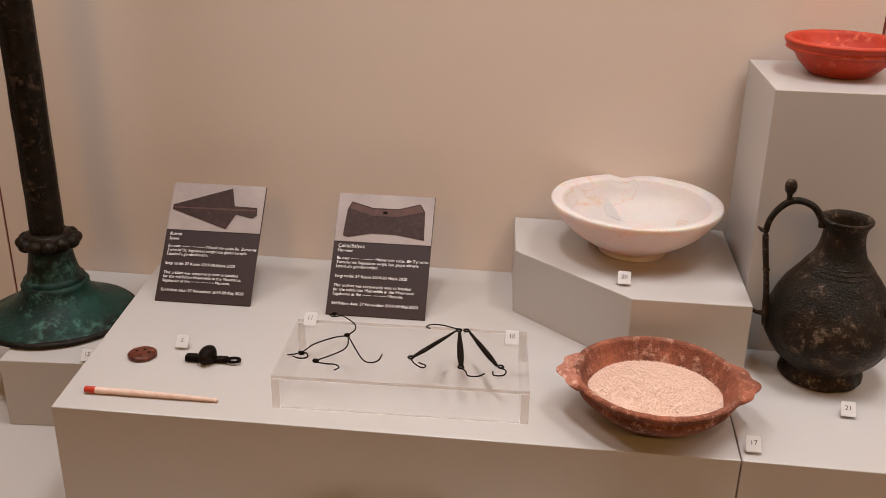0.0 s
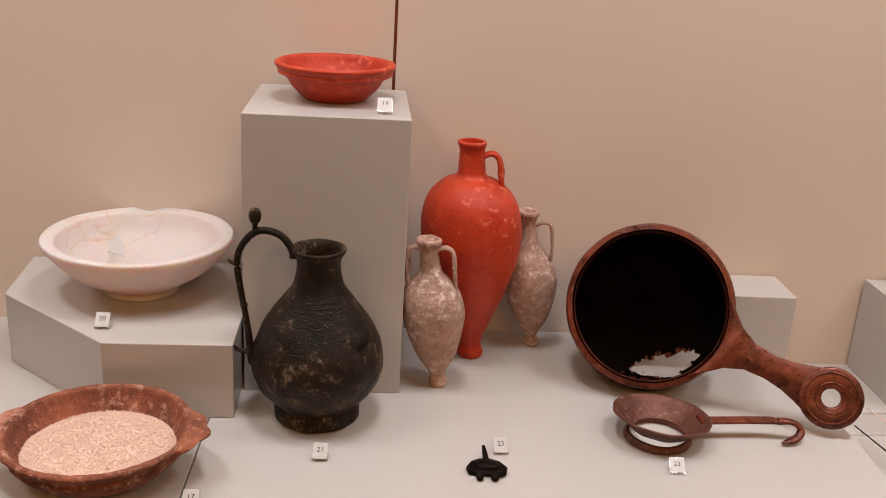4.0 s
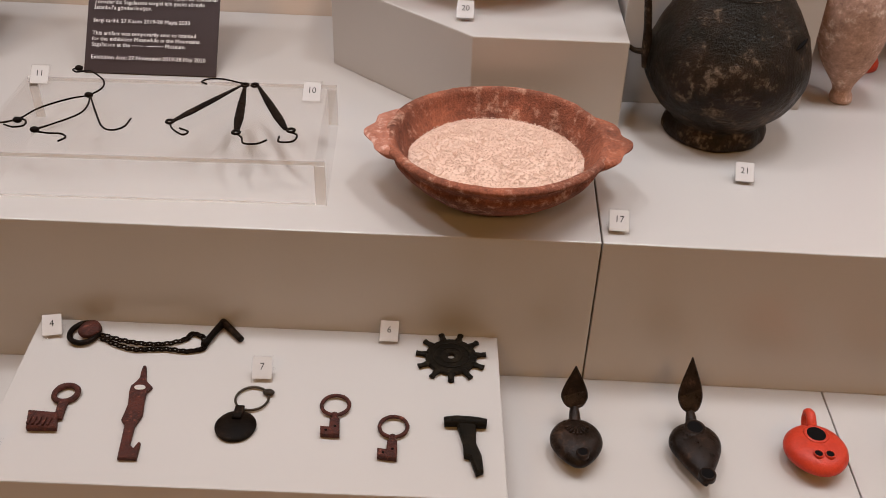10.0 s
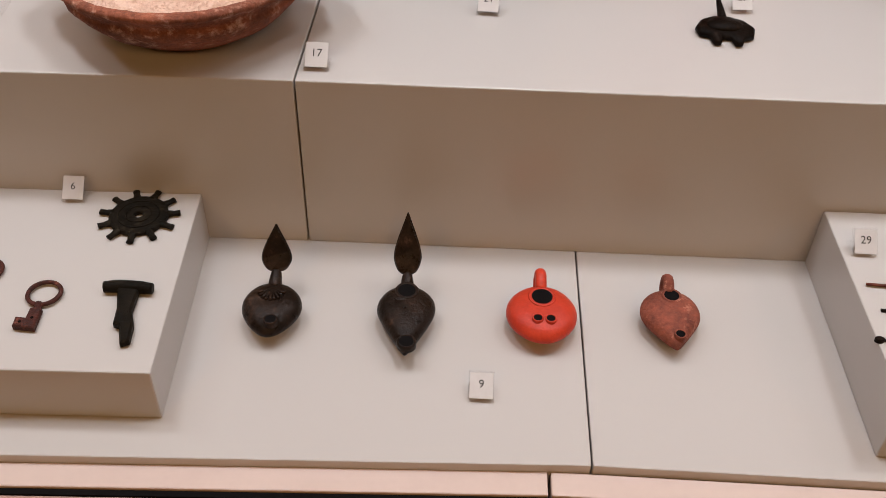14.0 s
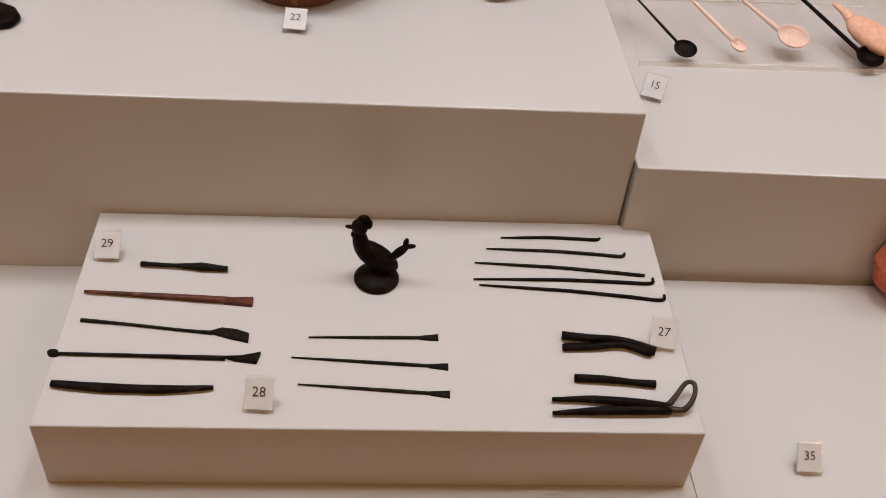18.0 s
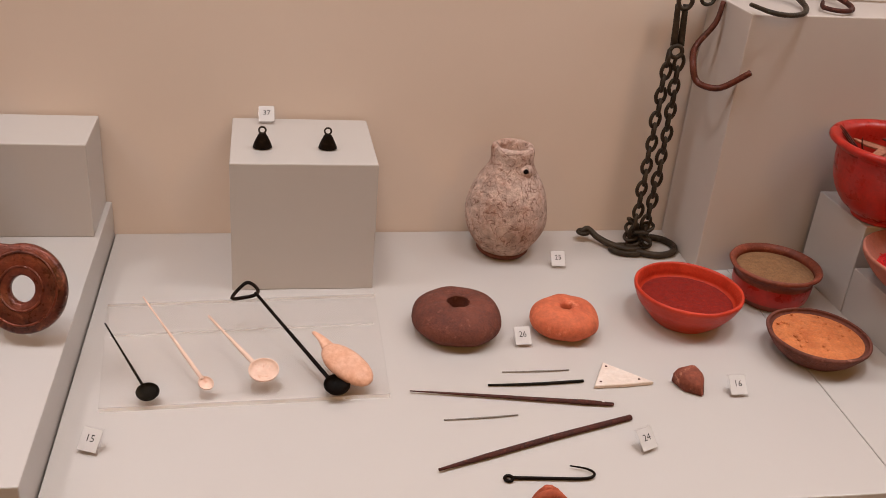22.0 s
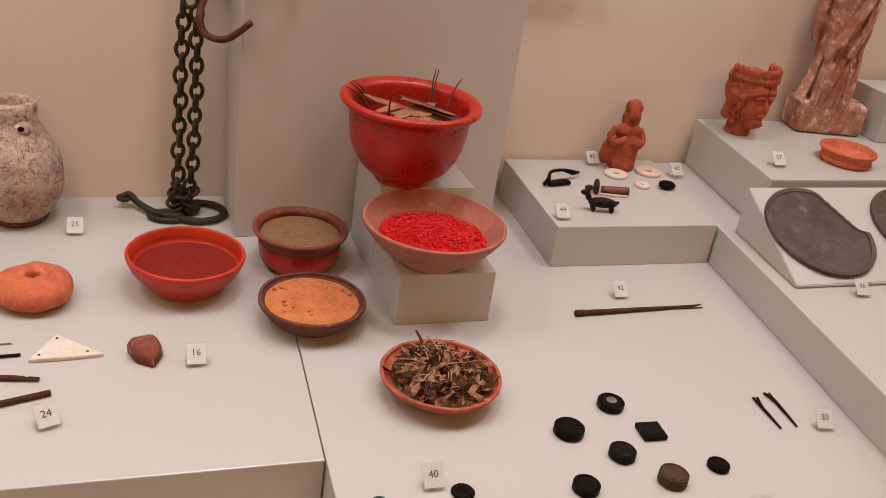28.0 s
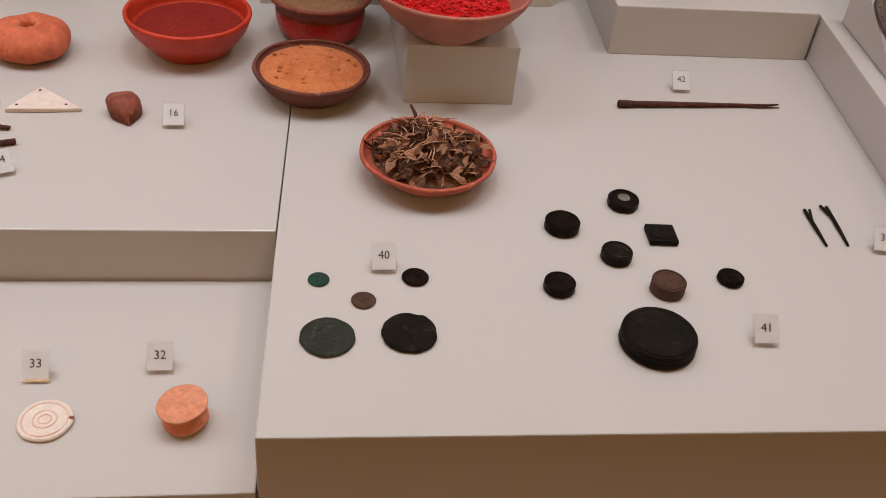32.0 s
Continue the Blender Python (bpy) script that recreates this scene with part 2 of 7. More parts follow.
block("display_plinth", prism([(1.448, 0.783), (1.8565, 0.779), (1.8645, 0.9835), (1.448, 0.987)], LOW, S3), "low white painted plinth with two small discs")
block("display_tray_block", prism([(-0.221, 0.9705), (0.214, 0.984), (0.226, 0.788), (-0.201, 0.772)], LOW, 0.827), "low white block under keys and a chain")
block("display_tray_block", prism([(0.7305, 0.992), (1.1335, 0.9975), (1.158, 0.9895), (1.1525, 0.790), (0.7335, 0.789)], LOW, 0.836), "low white block under surgical tools")
block("display_riser", prism([(-0.006, 1.482), (0.006, 1.337), (0.173, 1.194), (0.331, 1.198), (0.326, 1.482)], S1, 1.041), "white five-sided riser under the pale bowl")
block("display_riser", prism([(0.333, 1.272), (0.540, 1.276), (0.535, 1.480), (0.3305, 1.480)], S1, 1.315), "tall white riser under a red bowl")
block("display_riser", box(1.020, 1.128, 1.405, 1.496, S1, 1.048), "small empty white riser")
block("display_riser", box(1.276, 1.432, 1.358, 1.498, S2, 1.048), "white cube riser with two small bells")
block("display_riser", prism([(1.838, 1.391), (2.169, 1.410), (2.172, 1.506), (1.838, 1.502)], S2, 1.217), "tall wide cream riser behind the spice bowls", RISER_CREAM)
block("display_riser", box(1.978, 2.084, 1.184, 1.286, S2, 0.957), "small white riser under the red-filled bowl")
block("display_riser", box(1.978, 2.087, 1.2875, 1.388, S2, 1.008), "white riser under the large red bowl")
block("display_riser", prism([(2.207, 1.297), (2.4315, 1.295), (2.4535, 1.508), (2.219, 1.507)], S2, 0.952), "white riser under small bronze figures")
block("display_plinth", prism([(2.4565, 1.508), (2.4345, 1.296), (2.387, 0.888), (2.80, 0.790), (3.55, 0.790), (3.55, 1.508)], S2, 0.948), "white plinth under bronze mirrors")
block("display_plinth", prism([(2.511, 1.508), (2.487, 1.2885), (3.5, 1.2905), (3.5, 1.508)], 0.9485, 1.018), "white plinth under terracotta heads")
block("display_riser", box(2.768, 3.10, 1.425, 1.506, 1.0185, 1.089), "low white riser beside the clay statuette")
block("display_plinth", prism([(-0.735, 1.143), (-0.590, 1.157), (-0.6105, back(-0.6) - 0.001), (-0.790, back(-0.79) - 0.001)], LOW, 0.888), "low white plinth under the tall lamp stand")

# ---- more materials ----
RED_SLIP = mat("red_slip_pottery", (0.56, 0.060, 0.022), (0.42, 0.030, 0.010), (0.68, 0.20, 0.105), rough=0.42, scale=14, fine=420, bump=0.55, spots=0.15, grain=0.22, rings=0.025)
CLEAN_SLIP = mat("bright_red_slip_pottery", (0.54, 0.046, 0.018), (0.42, 0.029, 0.011), rough=0.40, scale=18, fine=420, bump=0.4, grain=0.2)
LAMP_BRONZE = mat("brown_black_lamp_bronze", (0.0085, 0.0048, 0.0030), (0.024, 0.0125, 0.0075), (0.062, 0.032, 0.019), rough=0.33, metal=0.1, scale=38, fine=400, bump=0.5, spots=0.2, gloss=0.15, grain=0.5)
LAMP_CLAY = mat("brown_worn_lamp_clay", (0.27, 0.072, 0.040), (0.155, 0.040, 0.024), (0.44, 0.20, 0.13), rough=0.7, scale=34, fine=300, bump=0.8, spots=0.3, grain=0.45)
RED_BOWL = mat("glossy_red_pottery", (0.43, 0.019, 0.010), (0.35, 0.016, 0.009), rough=0.32, scale=12, fine=240, bump=0.15, gloss=0.4)
ORANGE_CLAY = mat("orange_red_clay", (0.57, 0.142, 0.066), (0.48, 0.105, 0.047), (0.64, 0.24, 0.14), rough=0.75, scale=30, fine=260, bump=0.5, spots=0.1)
PALE_ORANGE = mat("pale_orange_clay", (0.64, 0.27, 0.155), (0.60, 0.21, 0.115), (0.70, 0.34, 0.22), rough=0.75, scale=40, fine=260, bump=0.4, spots=0.0)
TERRACOTTA = mat("terracotta", (0.42, 0.092, 0.040), (0.28, 0.052, 0.024), (0.52, 0.17, 0.09), rough=0.8, scale=40, fine=240, bump=0.7, spots=0.1)
WHITED_CLAY = mat("red_clay_with_white_slip", (0.34, 0.125, 0.080), (0.52, 0.28, 0.21), (0.66, 0.50, 0.43), rough=0.85, scale=20, fine=220, bump=0.9, spots=0.5, grain=0.45)
RED_CLAY_WORN = mat("worn_red_brown_clay", (0.36, 0.118, 0.064), (0.150, 0.050, 0.029), (0.46, 0.265, 0.19), rough=0.85, scale=16, fine=420, bump=1.0, spots=0.45, dist=0.003, grain=0.5)
WORN_PALE = mat("pale_worn_clay_lug", (0.46, 0.20, 0.135), (0.34, 0.11, 0.064), (0.60, 0.39, 0.31), rough=0.85, scale=34, fine=300, bump=0.9, spots=0.6, grain=0.35)
BROWN_CLAY = mat("brown_clay", (0.185, 0.058, 0.038), (0.105, 0.032, 0.021), (0.27, 0.12, 0.085), rough=0.75, scale=24, fine=420, bump=0.9, spots=-0.05, grain=0.35)
PALE_CLAY = mat("pale_encrusted_clay", (0.49, 0.315, 0.250), (0.36, 0.220, 0.170), (0.64, 0.51, 0.44), rough=0.9, scale=26, fine=320, bump=0.9, spots=0.6, grain=0.4, rings=0.02)
BROWN_SLIP = mat("dark_brown_red_clay", (0.25, 0.062, 0.034), (0.155, 0.037, 0.021), (0.36, 0.13, 0.08), rough=0.5, scale=24, fine=300, bump=0.4, spots=0.1, grain=0.35)
RED_DISH = mat("orange_red_worn_clay", (0.42, 0.095, 0.050), (0.32, 0.062, 0.032), (0.55, 0.22, 0.14), rough=0.55, scale=26, fine=300, bump=0.5, spots=0.35, grain=0.3)
PINK_CLAY = mat("dull_pink_clay", (0.42, 0.155, 0.108), (0.34, 0.115, 0.077), (0.47, 0.215, 0.16), rough=0.55, scale=24, fine=300, bump=0.3, spots=0.1, grain=0.2)
CRUST = mat("lime_crusted_clay", (0.60, 0.44, 0.37), (0.46, 0.29, 0.225), (0.24, 0.115, 0.078), rough=0.95, scale=20, fine=150, bump=1.0, spots=0.5, dist=0.006, grain=0.5, veins=((0.20, 0.095, 0.065), 60, 0.022))
BRONZE = mat("dark_patinated_bronze", (0.017, 0.0105, 0.006), (0.0060, 0.0046, 0.0026), (0.075, 0.048, 0.031), rough=0.42, metal=0.05, scale=20, fine=420, bump=0.6, spots=0.2, gloss=0.13, dist=0.002, grain=0.6)
BRONZE_GREEN = mat("green_patinated_bronze", (0.011, 0.048, 0.036), (0.0070, 0.0062, 0.0045), (0.055, 0.125, 0.095), rough=0.42, metal=0.1, scale=11, fine=200, bump=1.0, spots=0.55, gloss=0.2, grain=0.6)
BRONZE_OLIVE = mat("olive_bronze_chain", (0.046, 0.030, 0.017), (0.020, 0.013, 0.008), (0.055, 0.060, 0.036), rough=0.45, metal=0.1, scale=60, fine=300, bump=0.6, spots=0.1, gloss=0.25)
COPPER = mat("red_brown_bronze", (0.195, 0.042, 0.019), (0.062, 0.015, 0.008), (0.30, 0.100, 0.052), rough=0.32, metal=0.3, scale=20, fine=380, bump=0.45, spots=0.12, gloss=0.45, grain=0.5)
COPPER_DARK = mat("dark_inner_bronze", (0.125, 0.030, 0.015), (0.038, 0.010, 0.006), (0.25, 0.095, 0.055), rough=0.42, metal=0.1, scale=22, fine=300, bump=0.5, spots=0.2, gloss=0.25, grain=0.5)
# shade in the depth of the pan, put into the colour
SHADE_BLACK = mat("shade_black_bronze", (0.0035, 0.002, 0.0015), (0.006, 0.003, 0.002), rough=0.9, scale=30, bump=0.2, gloss=0.02)
COPPER_GREY = mat("grey_brown_bronze", (0.17, 0.065, 0.043), (0.10, 0.036, 0.024), (0.34, 0.22, 0.17), rough=0.45, metal=0.35, scale=34, fine=300, bump=0.5, spots=0.1)
RUST = mat("rusted_iron", (0.080, 0.019, 0.011), (0.036, 0.009, 0.006), (0.19, 0.060, 0.038), rough=0.65, metal=0.1, scale=70, fine=500, bump=0.8, spots=0.25, gloss=0.3, grain=0.5)
BLACK_BRONZE = mat("blackened_bronze", (0.0034, 0.0020, 0.0013), (0.0105, 0.0058, 0.0034), (0.036, 0.021, 0.013), rough=0.40, metal=0.05, scale=40, fine=400, bump=0.5, spots=0.2, gloss=0.055, grain=0.5)
GREEN_BLACK = mat("green_black_bronze", (0.0058, 0.0045, 0.0026), (0.0120, 0.0080, 0.0046), (0.036, 0.028, 0.016), rough=0.5, metal=0.05, scale=50, fine=400, bump=0.6, spots=0.25, gloss=0.08, grain=0.5)
GREEN_COIN = mat("green_coin_patina", (0.014, 0.048, 0.033), (0.020, 0.036, 0.025), (0.04, 0.085, 0.06), rough=0.6, metal=0.05, scale=70, fine=500, bump=0.5, spots=0.1, gloss=0.15)
OLIVE_COIN = mat("grey_green_coin", (0.030, 0.034, 0.024), (0.022, 0.022, 0.015), (0.055, 0.065, 0.046), rough=0.6, metal=0.05, scale=60, fine=500, bump=0.6, spots=0.2, gloss=0.15, grain=0.4)
BROWN_COIN = mat("brown_coin", (0.078, 0.032, 0.017), (0.046, 0.020, 0.011), rough=0.6, metal=0.1, scale=120, fine=700, bump=0.5, gloss=0.3)
SILVER_GREY = mat("tarnished_silver", (0.27, 0.24, 0.21), (0.15, 0.13, 0.11), rough=0.45, metal=0.5, scale=90, fine=400, bump=0.3)
MIRROR_BRONZE = mat("dull_brown_mirror_bronze", (0.105, 0.074, 0.057), (0.064, 0.045, 0.035), (0.17, 0.13, 0.10), rough=0.45, metal=0.25, scale=14, fine=160, bump=0.25, spots=0.25, gloss=0.25, grain=0.35)
BONE = mat("pinkish_bone", (0.74, 0.55, 0.45), (0.66, 0.45, 0.35), (0.50, 0.22, 0.15), rough=0.5, scale=60, fine=300, bump=0.2, spots=0.0, grain=0.10)
IVORY = mat("pale_ivory", (0.70, 0.60, 0.53), (0.66, 0.53, 0.45), rough=0.55, scale=70, fine=300, bump=0.15, grain=0.10)
BONE_PINK = mat("orange_shell", (0.64, 0.33, 0.21), (0.70, 0.42, 0.30), rough=0.45, scale=60, fine=240, bump=0.2, grain=0.10)
GRAIN = mat("wheat_grain", (0.74, 0.53, 0.42), (0.67, 0.46, 0.355), (0.80, 0.62, 0.51), rough=0.8, scale=200, fine=600, bump=0.2, spots=0.4, grain=0.10)
SPICE_RED = mat("dark_red_spice", (0.27, 0.014, 0.007), (0.19, 0.011, 0.006), (0.36, 0.03, 0.015), rough=0.9, scale=150, fine=900, bump=1.0, spots=0.3)
SPICE_BROWN = mat("brown_spice", (0.30, 0.158, 0.075), (0.24, 0.122, 0.055), rough=0.95, scale=90, fine=900, bump=0.9, grain=0.35)
SPICE_ORANGE = mat("orange_spice_powder", (0.60, 0.20, 0.070), (0.50, 0.145, 0.048), (0.36, 0.09, 0.03), rough=0.95, scale=60, fine=500, bump=1.0, spots=0.05)
SAFFRON = mat("bright_red_threads", (0.68, 0.006, 0.006), (0.42, 0.003, 0.003), rough=0.5, scale=300, fine=900, bump=0, gloss=0.2)
BARK = mat("bark_strips", (0.38, 0.155, 0.090), (0.25, 0.085, 0.050), (0.09, 0.028, 0.018), rough=0.8, scale=70, fine=400, bump=0.6, spots=0.4, grain=0.4)
DARK_BARK = mat("dark_bark", (0.11, 0.03, 0.02), (0.07, 0.02, 0.015), rough=0.85, scale=70, fine=300, bump=0.5)
HERB = mat("dried_brown_herb", (0.165, 0.068, 0.036), (0.072, 0.031, 0.018), (0.40, 0.21, 0.12), rough=0.8, scale=60, fine=300, bump=0.4, spots=0.3)
STRAW = mat("dried_straw", (0.58, 0.31, 0.185), (0.42, 0.20, 0.11), rough=0.75, scale=60, fine=300, bump=0.3)
PANEL_DARK = mat("dark_brown_grey_print", (0.037, 0.021, 0.0205), (0.033, 0.019, 0.0190), rough=0.45, scale=8, fine=300, bump=0.03, grain=0.03)
PHOTO_GREY = mat("printed_photo_ground", (0.40, 0.335, 0.315), (0.32, 0.265, 0.25), rough=0.45, scale=10, fine=300, bump=0.02, grain=0.03)
PHOTO_RUST = mat("printed_rusty_iron", (0.028, 0.0105, 0.0085), (0.048, 0.019, 0.015), (0.085, 0.038, 0.030), rough=0.5, scale=120, fine=900, bump=0.02, spots=0.2, grain=0.4)
PHOTO_LIGHT = mat("printed_lit_edge", (0.105, 0.050, 0.040), (0.085, 0.038, 0.030), rough=0.5, scale=90, fine=700, bump=0.02)
PRINT_WHITE = mat("pale_printed_lettering", (0.90, 0.85, 0.82), rough=0.5, bump=0, grain=0.03)
PAPER = mat("white_card", (0.57, 0.54, 0.525), (0.56, 0.53, 0.515), rough=0.6, scale=60, fine=500, bump=0.02, grain=0.03)
TAG_INK = mat("faded_black_ink", (0.040, 0.035, 0.034), rough=0.6, bump=0, grain=0.03)


def alabaster():
    m = mat("veined_alabaster", (0.77, 0.72, 0.70), (0.74, 0.675, 0.645), rough=0.36, scale=14, fine=160, bump=0.06, veins=((0.72, 0.55, 0.46), 9, 0.010), grain=0.04)
    b = m.node_tree.nodes["Principled BSDF"]
    b.inputs["Subsurface Weight"].default_value = 0.4
    b.inputs["Subsurface Radius"].default_value = (0.05, 0.024, 0.012)
    b.inputs["Subsurface Scale"].default_value = 0.4
    nt = m.node_tree
    lets, both, last = nt.nodes.new("ShaderNodeBsdfTranslucent"), nt.nodes.new("ShaderNodeMixShader"), nt.nodes["Material Output"]
    lets.inputs[0].default_value, both.inputs[0].default_value = (1.0, 0.56, 0.30, 1), 0.15
    nt.links.new(b.outputs[0], both.inputs[1])
    nt.links.new(lets.outputs[0], both.inputs[2])
    nt.links.new(both.outputs[0], last.inputs[0])
    return m


def clear_plastic():
    m = bpy.data.materials.new("clear_acrylic")
    m.use_nodes = True
    nt = m.node_tree
    nt.nodes.clear()
    out, mix = nt.nodes.new("ShaderNodeOutputMaterial"), nt.nodes.new("ShaderNodeMixShader")
    see, shine, facing = nt.nodes.new("ShaderNodeBsdfTransparent"), nt.nodes.new("ShaderNodeBsdfGlossy"), nt.nodes.new("ShaderNodeLayerWeight")
    power, scaled = nt.nodes.new("ShaderNodeMath"), nt.nodes.new("ShaderNodeMath")
    see.inputs[0].default_value = (0.992, 0.990, 0.990, 1)
    shine.inputs["Roughness"].default_value = 0.12
    facing.inputs[0].default_value = 0.5
    power.operation, scaled.operation = "POWER", "MULTIPLY_ADD"
    power.inputs[1].default_value, scaled.inputs[1].default_value, scaled.inputs[2].default_value = 4.0, 0.35, 0.03
    nt.links.new(facing.outputs["Facing"], power.inputs[0])
    nt.links.new(power.outputs[0], scaled.inputs[0])
    nt.links.new(scaled.outputs[0], mix.inputs[0])
    nt.links.new(see.outputs[0], mix.inputs[1])
    nt.links.new(shine.outputs[0], mix.inputs[2])
    nt.links.new(mix.outputs[0], out.inputs[0])
    return m


ALABASTER, ACRYLIC = alabaster(), clear_plastic()
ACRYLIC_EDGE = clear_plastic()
ACRYLIC_EDGE.name = "whitened_acrylic_edge"
# white diffuse is mixed in to stand for glints along the edges
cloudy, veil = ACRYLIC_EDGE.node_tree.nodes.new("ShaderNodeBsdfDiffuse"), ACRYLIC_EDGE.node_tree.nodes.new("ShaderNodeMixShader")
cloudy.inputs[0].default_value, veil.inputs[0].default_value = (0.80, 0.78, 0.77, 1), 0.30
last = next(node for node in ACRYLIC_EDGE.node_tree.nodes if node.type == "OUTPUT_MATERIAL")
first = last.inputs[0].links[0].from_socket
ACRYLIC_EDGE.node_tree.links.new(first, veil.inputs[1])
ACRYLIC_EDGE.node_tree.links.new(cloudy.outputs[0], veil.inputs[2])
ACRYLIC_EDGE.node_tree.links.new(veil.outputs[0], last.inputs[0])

# ---- shape helpers ----


def lathe(profile, segs=56, wob=0.0, freq=25.0, cap=True, oval=1.0, m=None, gap=None):
    """A turned shape. profile: (radius, height) from the foot outside, over the rim, to the middle inside. gap(angle, index): whether a face is missing."""
    bm = bmesh.new()
    rings = []
    seed = random.random() * 50
    if not gap:
        profile = [(max(q.x, 0.0), q.y) for q in smooth_line([(r, z, 0) for r, z in profile], 3)]
    for r, z in profile:
        if r < 1e-5:
            rings.append([bm.verts.new((0, 0, z))])
            continue
        ring = []
        for i in range(segs):
            a = 2 * math.pi * i / segs
            k = r
            if wob:
                k += wob * noise.noise(Vector((math.cos(a) * r * freq + seed, math.sin(a) * r * freq, z * freq)))
            zz = z + (0.6 * wob * noise.noise(Vector((math.cos(a) * 1.7 + seed, math.sin(a) * 1.7, 3.0))) if wob else 0)
            ring.append(bm.verts.new((k * math.cos(a), k * oval * math.sin(a), zz)))
        rings.append(ring)
    for j in range(len(rings) - 1):
        a, b = rings[j], rings[j + 1]
        for i in range(segs):
            k = (i + 1) % segs
            if gap and gap(2 * math.pi * i / segs, j):
                continue
            if len(a) == 1 and len(b) == 1:
                continue
            if len(a) == 1:
                bm.faces.new((a[0], b[k], b[i]))
            elif len(b) == 1:
                bm.faces.new((a[i], a[k], b[0]))
            else:
                bm.faces.new((a[i], a[k], b[k], b[i]))
    if cap and len(rings[0]) > 1:
        bm.faces.new(rings[0][::-1])
    bmesh.ops.recalc_face_normals(bm, faces=bm.faces)
    if m:
        bmesh.ops.transform(bm, matrix=m, verts=bm.verts)
    return bm


def smooth_line(pts, n=6, closed=False):
    p = [Vector(q) for q in pts]
    out = []
    c = len(p)
    for i in range(c if closed else c - 1):
        a, b = p[i], p[(i + 1) % c]
        z = p[i - 1] if (i or closed) else a * 2 - b
        d = p[(i + 2) % c] if (closed or i + 2 < c) else b * 2 - a
        for k in range(n):
            t = k / n
            out.append(0.5 * ((2 * a) + (b - z) * t + (2 * z - 5 * a + 4 * b - d) * t * t + (3 * a - z - 3 * b + d) * t ** 3))
    if not closed:
        out.append(p[-1])
    return out


def tube(pts, radii, segs=10, n=5, closed=False, flat=1.0, bm=None, wob=0.0):
    """A round bar along a smooth line. radii: one number or one for each point; flat: height of the section against its width."""
    bm = bm or bmesh.new()
    line = smooth_line(pts, n, closed)
    if not isinstance(radii, (tuple, list)):
        radii = [radii] * len(pts)
    c = len(radii)
    rings = []
    up = Vector((0, 0, 1))
    carried = None
    for i, p in enumerate(line):
        q, f = divmod(i, n)
        r = radii[q % c] * (1 - f / n) + radii[(q + 1) % c if closed else min(q + 1, c - 1)] * f / n
        if closed:
            d = line[(i + 1) % len(line)] - line[i - 1]
        else:
            d = line[min(i + 1, len(line) - 1)] - line[max(i - 1, 0)]
        d = d.normalized() if d.length > 1e-9 else Vector((1, 0, 0))
        if flat == 1.0 and carried is not None:
            s = carried - d * carried.dot(d)
        else:
            s = d.cross(up) if abs(d.z) < 0.95 or flat != 1.0 else d.cross(Vector((1, 0, 0)))
        s = s.normalized() if s.length > 1e-3 else Vector((1, 0, 0))
        carried = s
        u = s.cross(d)
        if wob:
            r *= 1 + wob * noise.noise(p * 160)
        rings.append([bm.verts.new(p + s * (r * math.cos(2 * math.pi * k / segs)) + u * (r * flat * math.sin(2 * math.pi * k / segs))) for k in range(segs)])
    m = len(rings)
    for i in range(m if closed else m - 1):
        a, b = rings[i], rings[(i + 1) % m]
        for k in range(segs):
            bm.faces.new((a[k], a[(k + 1) % segs], b[(k + 1) % segs], b[k]))
    if not closed:
        bm.faces.new(rings[0][::-1])
        bm.faces.new(rings[-1])
    bmesh.ops.recalc_face_normals(bm, faces=bm.faces)
    return bm


def plate(outline, z0, z1, bevel=0.0006, hole=None, m=None):
    """A flat piece cut to an outline in plan, with an optional hole of as many corners."""
    bm = bmesh.new()
    n = len(outline)
    if hole:
        rings = [[bm.verts.new((x, y, z)) for x, y in o] for z in (z0, z1) for o in (outline, hole)]
        lo, li, to, ti = rings
        for i in range(n):
            k = (i + 1) % n
            bm.faces.new((lo[i], lo[k], to[k], to[i]))
            bm.faces.new((ti[i], ti[k], li[k], li[i]))
            bm.faces.new((to[i], to[k], ti[k], ti[i]))
            bm.faces.new((li[i], li[k], lo[k], lo[i]))
    else:
        low = [bm.verts.new((x, y, z0)) for x, y in outline]
        top = [bm.verts.new((x, y, z1)) for x, y in outline]
        bm.faces.new(low[::-1])
        bm.faces.new(top)
        for i in range(n):
            bm.faces.new((low[i], low[(i + 1) % n], top[(i + 1) % n], top[i]))
    bmesh.ops.recalc_face_normals(bm, faces=bm.faces)
    if bevel:
        sharp = [e for e in bm.edges if len(e.link_faces) == 2 and e.calc_face_angle(0) > 0.6 and abs(e.verts[0].co.z - e.verts[1].co.z) < 1e-6]
        bmesh.ops.bevel(bm, geom=sharp, offset=bevel, segments=1, affect="EDGES")
    if m:
        bmesh.ops.transform(bm, matrix=m, verts=bm.verts)
    return bm


def circle(r, n=40, wob=0.0, freq=2.0, cx=0.0, cy=0.0, oval=1.0):
    s = random.random() * 40
    return [(cx + (r + wob * noise.noise(Vector((math.cos(2 * math.pi * i / n) * freq + s, math.sin(2 * math.pi * i / n) * freq, 0)))) * math.cos(2 * math.pi * i / n),
             cy + (r + wob * noise.noise(Vector((math.cos(2 * math.pi * i / n) * freq + s, math.sin(2 * math.pi * i / n) * freq, 0)))) * oval * math.sin(2 * math.pi * i / n)) for i in range(n)]


